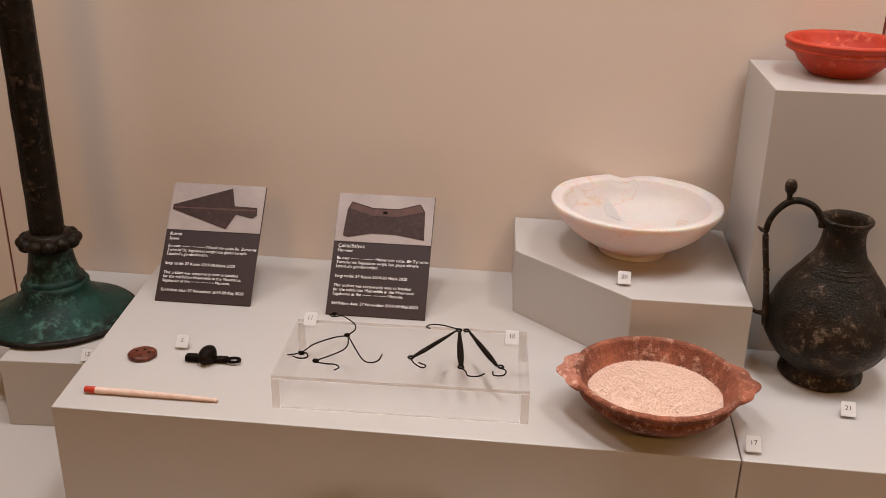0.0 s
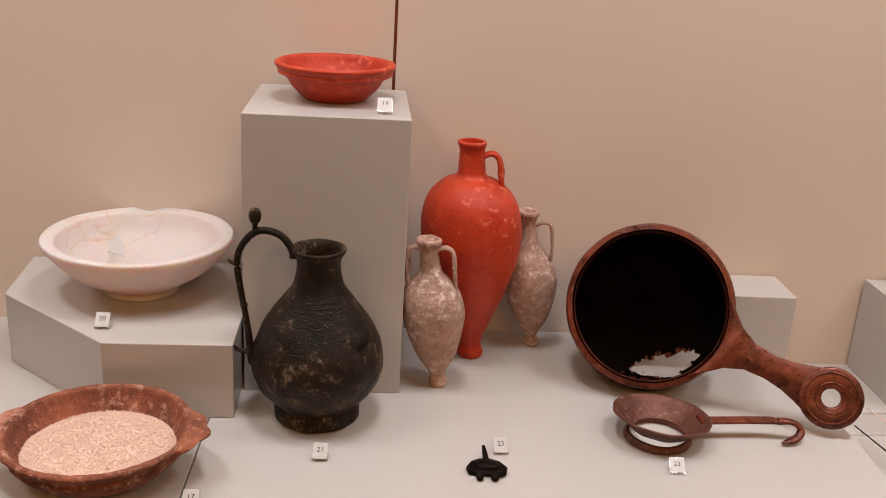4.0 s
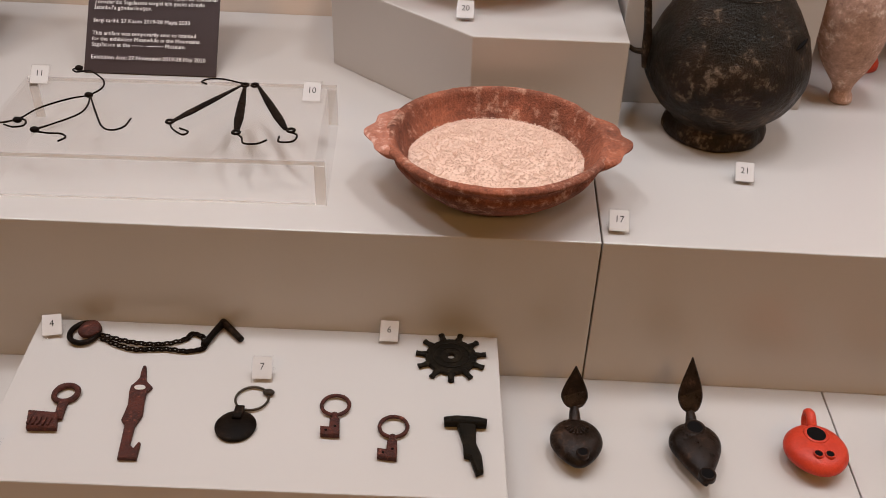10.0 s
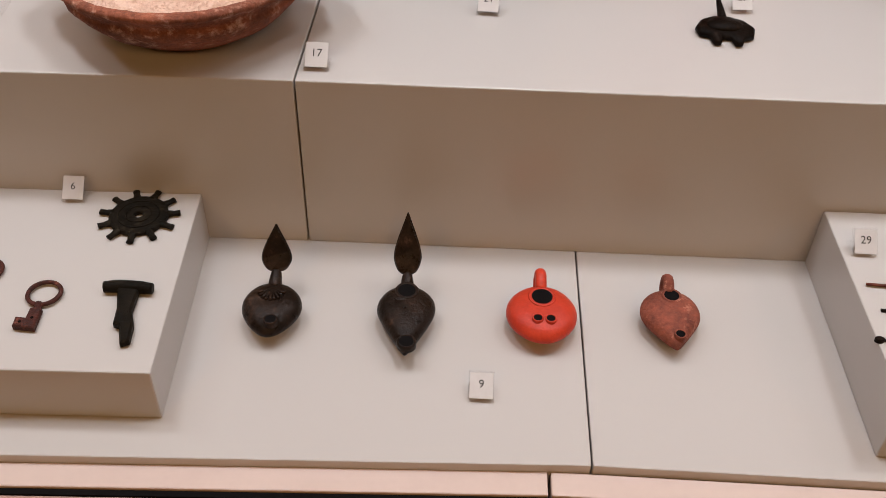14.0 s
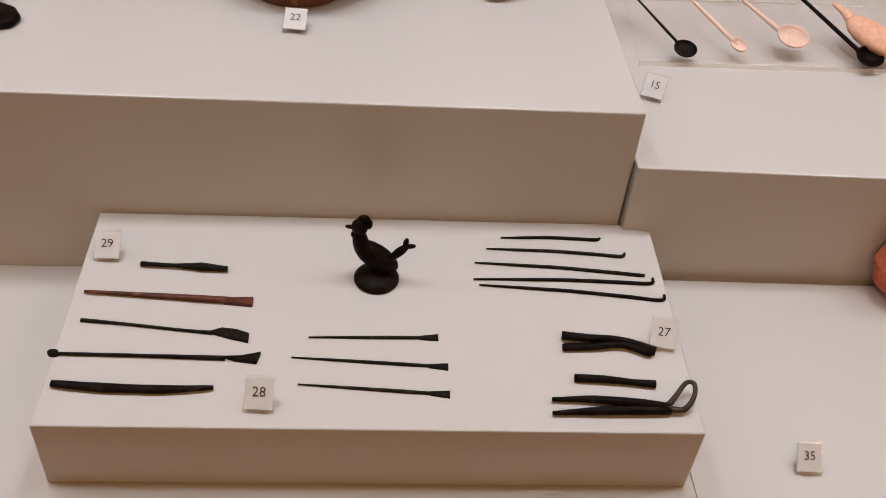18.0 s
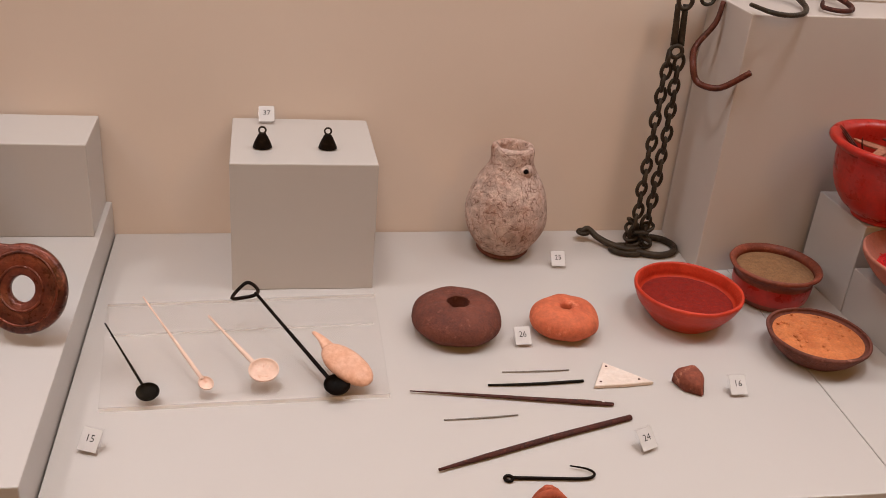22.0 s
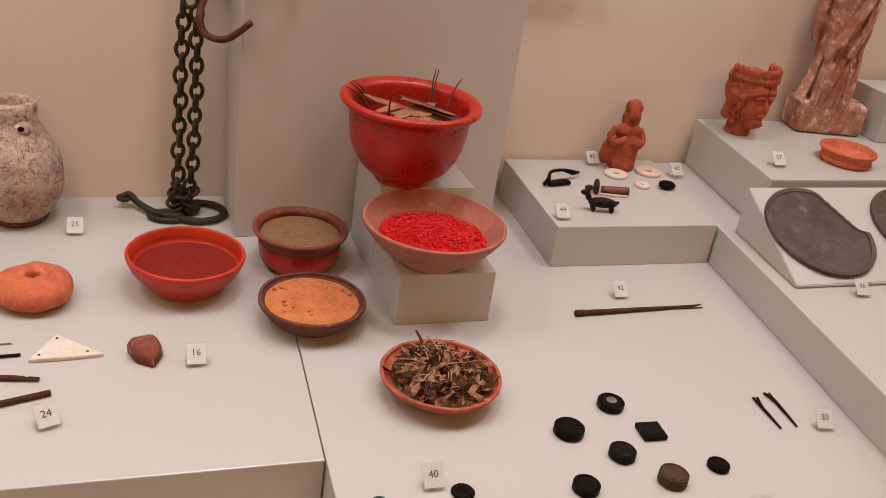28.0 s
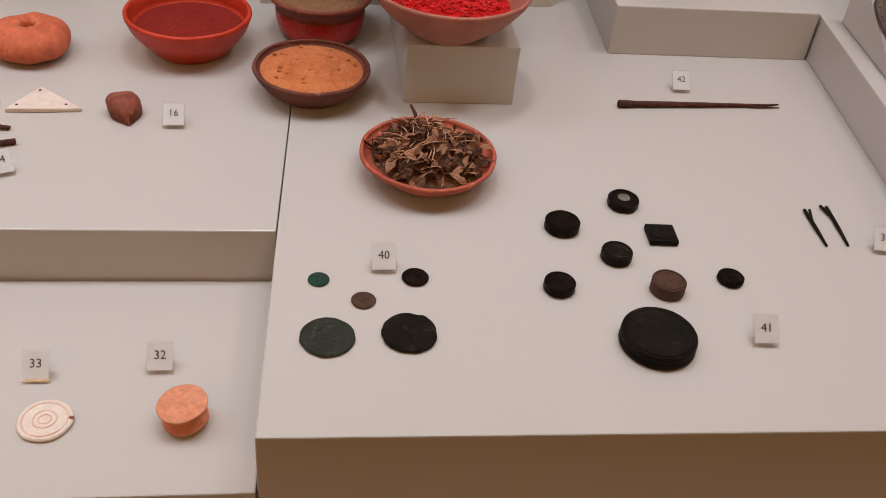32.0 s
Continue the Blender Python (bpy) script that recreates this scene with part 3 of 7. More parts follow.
def blob(radius, where=(0, 0, 0), stretch=(1, 1, 1), wob=0.0, freq=30.0, bm=None, turn=(0, 0, 0), sub=3):
    own = bmesh.new()
    bmesh.ops.create_icosphere(own, subdivisions=sub, radius=1)
    s = random.random() * 30
    for v in own.verts:
        d = v.co.normalized()
        v.co = d * (radius + wob * noise.noise(d * radius * freq + Vector((s, s, s))))
    bmesh.ops.transform(own, matrix=pose(*where, *turn) @ Matrix.Diagonal((*stretch, 1)), verts=own.verts)
    if bm is None:
        return own
    me = bpy.data.meshes.new("tmp")
    own.to_mesh(me)
    own.free()
    bm.from_mesh(me)
    bpy.data.meshes.remove(me)
    return bm


def writing(text, size, m, material, parent, name="lettering", align="LEFT", space=1.0):
    cu = bpy.data.curves.new(name, "FONT")
    cu.body, cu.size, cu.align_x, cu.space_line = text, size, align, space
    cu.resolution_u = 2
    tmp = bpy.data.objects.new(name, cu)
    scene.collection.objects.link(tmp)
    bpy.context.view_layer.update()
    me = bpy.data.meshes.new_from_object(tmp.evaluated_get(bpy.context.evaluated_depsgraph_get()))
    bpy.data.objects.remove(tmp)
    bpy.data.curves.remove(cu)
    me.transform(m)
    me.materials.clear()
    me.materials.append(material)
    ob = new(name, me)
    ob.parent = parent
    return ob


def merge(*bms):
    base = bmesh.new()
    for b in bms:
        me = bpy.data.meshes.new("tmp")
        b.to_mesh(me)
        b.free()
        base.from_mesh(me)
        bpy.data.meshes.remove(me)
    return base


# ---- number tags ----


def tag(number, x, y, z, turn=0.0, tilt=46.0):
    t = thing("number_tag", (x, y, z), "small clear acrylic number tag reading %s" % number, "number tag", "number tags", turn)
    lean = pose(0, -0.004, 0.0015, -tilt)
    slab = part("holder", box(-0.0097, 0.0097, -0.0012, 0.0012, 0, 0.023, 0.0004, lean), ACRYLIC, t, "clear acrylic holder")
    foot = part("foot", box(-0.0097, 0.0097, -0.006, 0.014, 0.0002, 0.0022, 0.0004), ACRYLIC, t)
    slab.visible_shadow = foot.visible_shadow = False
    card = part("card", box(-0.0086, 0.0086, -0.0019, -0.0014, 0.0020, 0.0212, 0, lean), PAPER, t, "white card")
    writing(str(number), 0.0088, lean @ pose(0, -0.0022, 0.0100, 90), TAG_INK, card, "numeral", "CENTER")
    return t


for number, x, y, z, turn in (
        (5, -0.4422, 1.1330, S1, 4), (11, -0.2574, 1.1393, 0.988, 3), (10, 0.0184, 1.1331, 0.988, 0), (17, 0.3152, 1.0050, S1, 0), (20, 0.1633, 1.2358, 1.041, 0),
        (21, 0.4456, 1.1058, S1, -4), (19, 0.5064, 1.3051, 1.316, 0), (23, 0.6628, 1.1296, S1, 4), (12, -0.6050, 1.1597, 0.888, 6),
        (4, -0.1995, 0.9464, 0.827, 14), (6, 0.1125, 0.9676, 0.827, 0), (7, 0.0063, 0.9062, 0.827, 4), (8, -0.1969, 0.8021, 0.827, 3),
        (29, 0.7480, 0.9400, 0.8355, 0), (28, 0.8689, 0.8050, 0.8355, -3), (27, 1.1390, 0.8645, 0.8355, -10), (35, 1.2420, 0.8030, LOW + 0.0018, -2),
        (15, 1.1658, 1.0884, S2, -24), (26, 1.5771, 1.2324, S2, 4), (25, 1.6641, 1.4033, S2, -2), (16, 1.7737, 1.1331, S2, 0), (24, 1.650, 1.057, S2, 22),
        (40, 1.9447, 0.9377, S2, 0), (41, 2.2110, 0.8557, S2, -4), (42, 2.2631, 1.2183, S2, -2), (30, 2.3543, 0.9592, S2, -10),
        (44, 2.2214, 1.3164, 0.952, 0), (45, 2.345, 1.488, 0.952, 0), (43, 2.4628, 1.4518, 0.950, 0), (46, 2.512, 1.117, 0.948, -4), (57, 2.526, 1.330, 1.018, 0),
        (32, 1.7864, 0.8869, S3, 0), (33, 1.7046, 0.8805, S3, 0), (37, 1.315, 1.480, 1.048, 0), (38, 2.149, 1.430, 1.217, 0)):
    tag(number, x, y, z, turn)
tag(9, 0.4537, 0.8219, LOW, 0, 60)
tag(22, 0.8723, 1.0950, S1, -4, 62)

# ---- text panels ----


def text_panel(x0, x1, title, second, photo):
    # 152 mm wide, leaning back on a strut
    w, h = 0.152, 0.196
    t = thing("text_panel", ((x0 + x1) / 2, 1.276, S1), "dark printed text panel with photo of a rusty %s" % second.lower(), "sign", "text panels", 2.0)
    lean = pose(0, 0, 0.0015, -39)
    part("board", box(-w / 2, w / 2, 0, 0.003, 0, h, 0.0004, lean), PANEL_DARK, t)
    pic = part("photo", box(-w / 2 + 0.0006, w / 2 - 0.0006, -0.0012, -0.0004, h * 0.595, h - 0.0006, 0, lean), PHOTO_GREY, t, "printed photograph")
    stand = prism([(-0.03, 0.0), (0.03, 0.0), (0.03, 0.002), (-0.03, 0.002)], 0, 0.118)
    bmesh.ops.transform(stand, matrix=pose(0, 0.129, 0.0005, 12), verts=stand.verts)
    part("strut", stand, PANEL_DARK, t)
    face = lean @ pose(0, -0.0018, 0, 90)
    if photo == "spade":
        body = [(-0.071, 0.158), (0.022, 0.1895), (0.029, 0.160), (0.066, 0.159), (0.067, 0.146), (0.060, 0.141), (0.033, 0.146), (0.020, 0.121), (-0.071, 0.150)]
        edge = [(-0.069, 0.1545), (0.030, 0.1555), (0.064, 0.1555), (0.064, 0.153), (0.030, 0.1525), (-0.069, 0.1525)]
    else:
        body = [(-0.063, 0.126), (-0.060, 0.168), (-0.054, 0.182), (-0.02, 0.173), (0.02, 0.173), (0.054, 0.183), (0.062, 0.170), (0.064, 0.124), (0.02, 0.131), (-0.02, 0.131), (-0.056, 0.123)]
        edge = [(-0.056, 0.170), (-0.02, 0.160), (0.02, 0.160), (0.060, 0.170), (0.054, 0.181), (0.02, 0.171), (-0.02, 0.171), (-0.054, 0.180)]
    part("picture_of_tool", plate(body, 0, 0.0003, 0, m=face), PHOTO_RUST, pic)
    part("picture_highlight", plate(edge, 0.0005, 0.0007, 0, m=face), PHOTO_LIGHT, pic)
    if photo == "hammer":
        part("picture_of_hole", plate(circle(0.004, 16, oval=0.6, cx=0.0, cy=0.1655), 0.0009, 0.0011, 0, m=face), BLACK, pic)
    lx = -w / 2 + 0.008
    writing(title, 0.0080, face @ pose(lx, 0.1065, 0.0012), PRINT_WHITE, t)
    for text, y in ((second, 0.0992),
                    ("Bu eser ——  ——— Müzesi'nde açılan Bir Zamanlar\nToroslar'da: Sagalassos sergisi için geçici süreyle\nİstanbul'a gönderilmiştir.", 0.087),
                    ("Sergi tarihi: 27 Kasım 2019-28 Mayıs 2020", 0.0585),
                    ("This artifact was temporarily sent to Istanbul\nfor the exhibition Meanwhile in the Mountains:\nSagalassos at the ——  ——— Museum.", 0.0435),
                    ("Exhibition date: 27 November 2019-28 May 2020", 0.0155)):
        writing(text, 0.0066, face @ pose(lx, y, 0.0012), PRINT_WHITE, t, space=1.0)


text_panel(-0.547, -0.393, "Kürek", "Spade", "spade")
text_panel(-0.273, -0.122, "Çekiç/Balyoz", "Hammer", "hammer")

# ---- tall bronze lamp stand ----
t = thing("lamp_stand", (-0.722, 1.296, 0.888), "tall fluted bronze lamp stand with green patina", "lamp stand")
part("base", lathe([(0.116, 0), (0.119, 0.004), (0.117, 0.009), (0.108, 0.014), (0.09, 0.021), (0.068, 0.034), (0.052, 0.052), (0.047, 0.066), (0.0, 0.068)], 72, 0.0012), BRONZE_GREEN, t, "broad green patinated base", True)
part("rim", lathe([(0.1165, 0.0015), (0.1205, 0.003), (0.1208, 0.0065), (0.1175, 0.0095), (0.113, 0.0105)], 72, 0.0012, 30, cap=False), BRONZE, t, "dark rolled rim", True)
part("neck", lathe([(0.047, 0.062), (0.046, 0.072), (0.041, 0.076), (0.036, 0.095), (0.032, 0.118), (0.03, 0.125), (0.0, 0.126)], 48, 0.0006), BRONZE_GREEN, t, "", True)
for i in range(12):
    a = 2 * math.pi * i / 12
    part("leaf_lobe", blob(0.0125, (0.038 * math.cos(a), 0.038 * math.sin(a), 0.133), (1.0, 1.0, 0.85), 0.0012, 60, sub=2), BRONZE, t, "", True)
part("collar", lathe([(0.032, 0.118), (0.038, 0.128), (0.036, 0.142), (0.028, 0.148), (0.0, 0.149)], 40), BRONZE, t, "", True)
bm = bmesh.new()
rings = []
for j in range(60):
    z = 0.145 + j * 0.0185
    rings.append([bm.verts.new(((0.0262 - 0.0012 * abs(math.sin(8 * math.pi * i / 64)) + 0.0008 * noise.noise(Vector((i * 0.3, z * 22, 0)))) * math.cos(2 * math.pi * i / 64),
                                (0.0262 - 0.0012 * abs(math.sin(8 * math.pi * i / 64)) + 0.0008 * noise.noise(Vector((i * 0.3, z * 22, 0)))) * math.sin(2 * math.pi * i / 64), z)) for i in range(64)])
for a, b in zip(rings, rings[1:]):
    for i in range(64):
        bm.faces.new((a[i], a[(i + 1) % 64], b[(i + 1) % 64], b[i]))
bm.faces.new(rings[-1])
part("shaft", bm, BRONZE, t, "dark fluted shaft", True)

# ---- left end of the first plinth ----
t = thing("pierced_disc", (-0.4873, 1.1034, S1), "small brown pierced disc on the white plinth", "disc")
part("disc", plate(circle(0.0195, 36, 0.0012), 0, 0.006, 0.0012), COPPER, t, "", True)
# black discs stand in for the shade in the three holes
for dx, dy in ((-0.009, 0.003), (0.0, 0.008), (0.009, 0.002)):
    part("hole", plate(circle(0.0022, 12, cx=dx, cy=dy), 0.0061, 0.0064, 0), BLACK, t)
t = thing("bronze_lock_bolt", (-0.3866, 1.1040, S1), "small blackened bronze lock bolt", "lock part", turn=4)
part("bar", merge(box(-0.037, 0.006, -0.006, 0.006, 0.001, 0.010, 0.002), box(0.006, 0.022, -0.005, 0.005, 0.001, 0.009, 0.002)), BLACK_BRONZE, t)
part("knob", blob(0.0165, (-0.006, 0.0, 0.011), (0.75, 1.1, 0.75), 0.002, 60), BLACK_BRONZE, t, "", True)
part("ring", tube([(0.030 + 0.008 * math.cos(a), 0.006 * math.sin(a), 0.005) for a in (0, 1.05, 2.1, 3.14, 4.2, 5.25)], 0.0022, 8, 4, True), BLACK_BRONZE, t, "", True)
t = thing("bone_stick", (0, 0, 0), "slim pinkish bone stick with a red end", "stick")
part("rod", tube([(-0.5157, 1.0001, S1 + 0.0045), (-0.4615, 1.0020, S1 + 0.0045), (-0.3925, 1.0039, S1 + 0.004), (-0.3421, 1.0052, S1 + 0.003)], [0.0045, 0.0042, 0.0036, 0.0024], 12, 6, wob=0.06), BONE, t, "", True)
part("red_end", tube([(-0.5169, 1.0001, S1 + 0.0047), (-0.5048, 1.0005, S1 + 0.0047), (-0.5030, 1.0006, S1 + 0.0047)], [0.0046, 0.0047, 0.0046], 12, 4), CLEAN_SLIP, t, "red-stained end", True)

# ---- clear acrylic stands ----


def acrylic_stand(corners, z0, h, label, leg=0.010):
    """A clear top on two thick clear legs."""
    (ax, ay), (bx, by), (cx, cy), (dx, dy) = corners
    t = thing("acrylic_stand", (0, 0, 0), label, "display stand", "clear acrylic stands")
    parts = [part("top_sheet", prism(corners, z0 + h - 0.0045, z0 + h, 0.0005), ACRYLIC, t),
             part("leg", prism([(ax, ay), (ax + leg, ay), (dx + leg, dy), (dx, dy)], z0 + 0.0004, z0 + h - 0.0048, 0.0004), ACRYLIC, t),
             part("leg", prism([(bx - leg, by), (bx, by), (cx, cy), (cx - leg, cy)], z0 + 0.0004, z0 + h - 0.0048, 0.0004), ACRYLIC, t)]
    # polished leg and top ends; whitish strips stand in for the light they catch
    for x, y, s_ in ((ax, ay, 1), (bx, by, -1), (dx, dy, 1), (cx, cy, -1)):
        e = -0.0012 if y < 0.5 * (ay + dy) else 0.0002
        parts.append(part("leg_end", box(min(x, x + s_ * leg), max(x, x + s_ * leg), y + e, y + e + 0.001, z0 + 0.0006, z0 + h - 0.0050, 0.0002), ACRYLIC_EDGE, t, "polished end, whitened for the light it catches"))
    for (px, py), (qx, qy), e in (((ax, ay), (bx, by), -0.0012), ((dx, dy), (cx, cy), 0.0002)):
        parts.append(part("top_edge", prism([(px, py + e), (qx, qy + e), (qx, qy + e + 0.001), (px, py + e + 0.001)], z0 + h - 0.0043, z0 + h - 0.0002, 0), ACRYLIC_EDGE, t, "polished edge, whitened for the light it catches"))
    for p in parts:
        p.visible_shadow = False
    return t


acrylic_stand([(-0.2700, 1.0056), (0.0498, 1.0217), (0.0361, 1.1779), (-0.2813, 1.1605)], S1, 0.047, "low clear acrylic stand under two small balances")
stand = bpy.data.objects["acrylic_stand"]
for piece in (part("front_panel", prism([(-0.2590, 1.0075), (0.0390, 1.0225), (0.0390, 1.0255), (-0.2590, 1.0105)], S1 + 0.0005, S1 + 0.0420, 0), ACRYLIC, stand),
              part("panel_edge", prism([(-0.2590, 1.0060), (0.0390, 1.0210), (0.0390, 1.0220), (-0.2590, 1.0070)], S1 + 0.0005, S1 + 0.0022, 0), ACRYLIC_EDGE, stand, "polished edge, whitened for the light it catches")):
    piece.visible_shadow = False


def slab_between(low, high, thick):
    """A sheet from one edge (two points) to another, of the given thickness downwards."""
    bm = bmesh.new()
    top = [bm.verts.new(q) for q in (*low, high[1], high[0])]
    under = [bm.verts.new((q.co.x, q.co.y, q.co.z - thick)) for q in top]
    bm.faces.new(top)
    bm.faces.new(under[::-1])
    for k in range(4):
        bm.faces.new((under[k], under[(k + 1) % 4], top[(k + 1) % 4], top[k]))
    return bm


# sloping stand for the spoons: a clear sheet bent down at the back
t = thing("acrylic_stand", (0, 0, 0), "sloping clear acrylic stand under small spoons", "display stand", "clear acrylic stands")
pieces = [part("top_sheet", slab_between([(1.166, 1.143, S2 + 0.0048), (1.427, 1.150, S2 + 0.0048)], [(1.160, 1.262, S2 + 0.038), (1.4245, 1.275, S2 + 0.038)], 0.0044), ACRYLIC, t),
          part("leg", prism([(1.160, 1.2625), (1.4245, 1.2755), (1.4243, 1.2795), (1.1598, 1.2665)], S2 + 0.0004, S2 + 0.0375, 0.0004), ACRYLIC, t),
          part("top_edge", prism([(1.166, 1.1418), (1.427, 1.1488), (1.427, 1.1498), (1.166, 1.1428)], S2 + 0.0006, S2 + 0.0048, 0), ACRYLIC_EDGE, t, "polished edge, whitened for the light it catches"),
          part("top_edge", prism([(1.160, 1.2668), (1.4245, 1.2798), (1.4245, 1.2808), (1.160, 1.2678)], S2 + 0.0345, S2 + 0.0378, 0), ACRYLIC_EDGE, t, "polished edge, whitened for the light it catches"),
          part("leg_end", prism([(1.160, 1.2668), (1.4245, 1.2798), (1.4245, 1.2808), (1.160, 1.2678)], S2 + 0.0005, S2 + 0.0022, 0), ACRYLIC_EDGE, t, "polished end, whitened for the light it catches")]
for piece in pieces:
    piece.visible_shadow = False
Z = S1 + 0.047 + 0.0016


def wire(parent, name, pts, r=0.00095, material=BLACK_BRONZE, z=Z, lift=0.0, segs=7):
    return part(name, tube([(x, y, z + lift) for x, y in pts], r, segs, 5, wob=0.15), material, parent, "", True)


t = thing("wire_balance_hook", (0, 0, 0), "thin blackened bronze wire hooks on clear acrylic", "hook", "balance hooks")
wire(t, "wire", [(-0.2320, 1.1862), (-0.2399, 1.1800), (-0.2339, 1.1740), (-0.2250, 1.1781), (-0.2180, 1.1761), (-0.2001, 1.1580), (-0.1950, 1.1398), (-0.2017, 1.1215)])
wire(t, "wire", [(-0.2017, 1.1215), (-0.2175, 1.1132), (-0.2381, 1.0908), (-0.2468, 1.0685), (-0.2567, 1.0593), (-0.2645, 1.0562)])
wire(t, "wire", [(-0.1998, 1.1215), (-0.1946, 1.0972), (-0.1984, 1.0789), (-0.2200, 1.0524), (-0.2288, 1.0463)])
wire(t, "wire", [(-0.1988, 1.1194), (-0.1817, 1.0871), (-0.1656, 1.0599), (-0.1537, 1.0549), (-0.1458, 1.0630), (-0.1449, 1.0793)])
wire(t, "hook", [(-0.2229, 1.0443), (-0.2100, 1.0424), (-0.1981, 1.0425), (-0.1912, 1.0364), (-0.1951, 1.0283)])
wire(t, "hook", [(-0.2528, 1.0684), (-0.2409, 1.0645), (-0.2378, 1.0544), (-0.2467, 1.0503), (-0.2566, 1.0542)])
for q in ((-0.2017, 1.1215), (-0.2239, 1.0464), (-0.2468, 1.0624), (-0.2339, 1.1811)):
    part("knot", blob(0.0038, (q[0], q[1], Z + 0.001), (1.2, 1, 0.8), 0.0008, 90, sub=2), BLACK_BRONZE, t, "", True)
t = thing("strap_balance_hook", (0, 0, 0), "blackened bronze hook with three flat straps", "hook", "balance hooks")
wire(t, "hook", [(-0.0949, 1.1618), (-0.1009, 1.1668), (-0.0950, 1.1740), (-0.0801, 1.1751), (-0.0632, 1.1691), (-0.0553, 1.1671)])
for a, b in (((-0.0592, 1.1590), (-0.1043, 1.0755)), ((-0.0542, 1.1570), (-0.0398, 1.0637)), ((-0.0413, 1.1611), (0.0048, 1.0721))):
    a, b = Vector((*a, Z + 0.001)), Vector((*b, Z + 0.001))
    part("strap", tube([a, a.lerp(b, 0.4), a.lerp(b, 0.75), b], [0.0018, 0.0040, 0.0046, 0.0024], 8, 5, flat=0.35), BLACK_BRONZE, t, "", True)
wire(t, "hook", [(-0.1063, 1.0754), (-0.1002, 1.0633), (-0.0883, 1.0533), (-0.0844, 1.0594), (-0.0943, 1.0654)])
wire(t, "hook", [(-0.0398, 1.0617), (-0.0328, 1.0536), (-0.0287, 1.0435), (-0.0168, 1.0436), (-0.0089, 1.0517)])
wire(t, "hook", [(0.0088, 1.0701), (0.0168, 1.0641), (0.0149, 1.0519), (0.0030, 1.0498), (0.0009, 1.0599)])
for q in ((-0.0552, 1.1620), (-0.0453, 1.1631), (-0.1063, 1.0754), (-0.0398, 1.0617), (0.0098, 1.0711)):
    part("ring", tube([(q[0] + 0.0035 * math.cos(a), q[1] + 0.0035 * math.sin(a), Z + 0.001) for a in (0, 1.26, 2.5, 3.77, 5.0)], 0.0013, 6, 4, True), BLACK_BRONZE, t, "", True)

# ---- bowls and jugs on the first two plinths ----


def strap(parent, pts, radii, material, flat=0.55, name="handle", segs=12):
    return part(name, tube(pts, radii, segs, 6, flat=flat, wob=0.02), material, parent, "", True)


def heap(r, z0, rise, material, parent, name="filling", wob=0.002, segs=56, rings=14, freq=90, label=""):
    prof = [(r * (1 - k / rings), z0 + rise * math.sin(0.5 * math.pi * k / rings)) for k in range(rings)] + [(0, z0 + rise)]
    bm = lathe(prof, segs, 0, cap=False)
    for v in bm.verts:
        q = 1 - min(1.0, v.co.xy.length / r) ** 6
        v.co.z += q * (wob * noise.noise(v.co * freq) + 0.6 * wob * noise.noise(v.co * freq * 2.7))
    return part(name, bm, material, parent, label, True)


t = thing("clay_dish_of_grain", (0.203, 1.070, S1), "two-handled worn red clay dish filled with pale grain", "bowl")
bm = lathe([(0.046, 0), (0.052, 0.002), (0.066, 0.010), (0.082, 0.022), (0.0935, 0.034), (0.0965, 0.040), (0.0955, 0.0435), (0.0985, 0.0485), (0.1035, 0.0530), (0.1045, 0.0565), (0.101, 0.0590), (0.0955, 0.0575), (0.0915, 0.048), (0.083, 0.032), (0.070, 0.024), (0.0, 0.022)], 120, 0.0019, 34)
for v in bm.verts:
    # the wall is scraped and chipped along its outer ridge
    if v.co.xy.length > 0.085:
        v.co.xy *= 1 + 0.010 * noise.noise(v.co * 110) + 0.005 * noise.noise(v.co * 260)
part("dish", bm, RED_CLAY_WORN, t, "", True)
for s_ in (-1, 1):
    # a ledge handle with a thumbed, wavy edge
    rim_in, rim_out = [], []
    for k in range(25):
        a = -0.46 + 0.92 * k / 24
        w = max(0.0, math.cos(a / 0.46 * 1.5708)) ** 0.6
        reach = 0.1015 + 0.0195 * w * (1 + 0.16 * math.cos(a * 19 + 0.6))
        rim_in.append((s_ * 0.0975 * math.cos(a), 0.0975 * math.sin(a)))
        rim_out.append((s_ * reach * math.cos(a), reach * math.sin(a)))
    bm = plate(rim_out + rim_in[::-1], 0.0485, 0.0590, 0.0028)
    for v in bm.verts:
        past = max(0.0, v.co.xy.length - 0.100)
        v.co.z += 0.0012 * noise.noise(v.co * 90) - past * (0.10 if v.co.z > 0.053 else -0.22)
    part("ledge_handle", bm, WORN_PALE if s_ < 0 else RED_CLAY_WORN, t, "thumbed ledge handle", True)
heap(0.0865, 0.0310, 0.007, GRAIN, t, "grain_bed", 0.0012)
bm = bmesh.new()
for i in range(5200):
    a, d = random.random() * 6.283, 0.0845 * math.sqrt(random.random())
    z = 0.0312 + 0.007 * math.cos(0.5 * math.pi * d / 0.0865) + random.random() * 0.0010
    c = Vector((d * math.cos(a), d * math.sin(a), z))
    q = random.random() * 3.14
    u, w = Vector((math.cos(q), math.sin(q), random.uniform(-0.4, 0.4))) * 0.0013, Vector((-math.sin(q), math.cos(q), 0)) * 0.0006
    p = [bm.verts.new(c + v) for v in (u, w, -u, -w, Vector((0, 0, 0.0007)))]
    for k in range(4):
        bm.faces.new((p[k], p[(k + 1) % 4], p[4]))
tagged(part("grain_layer", bm, GRAIN, t, "pale grains", False), kind="stuff")

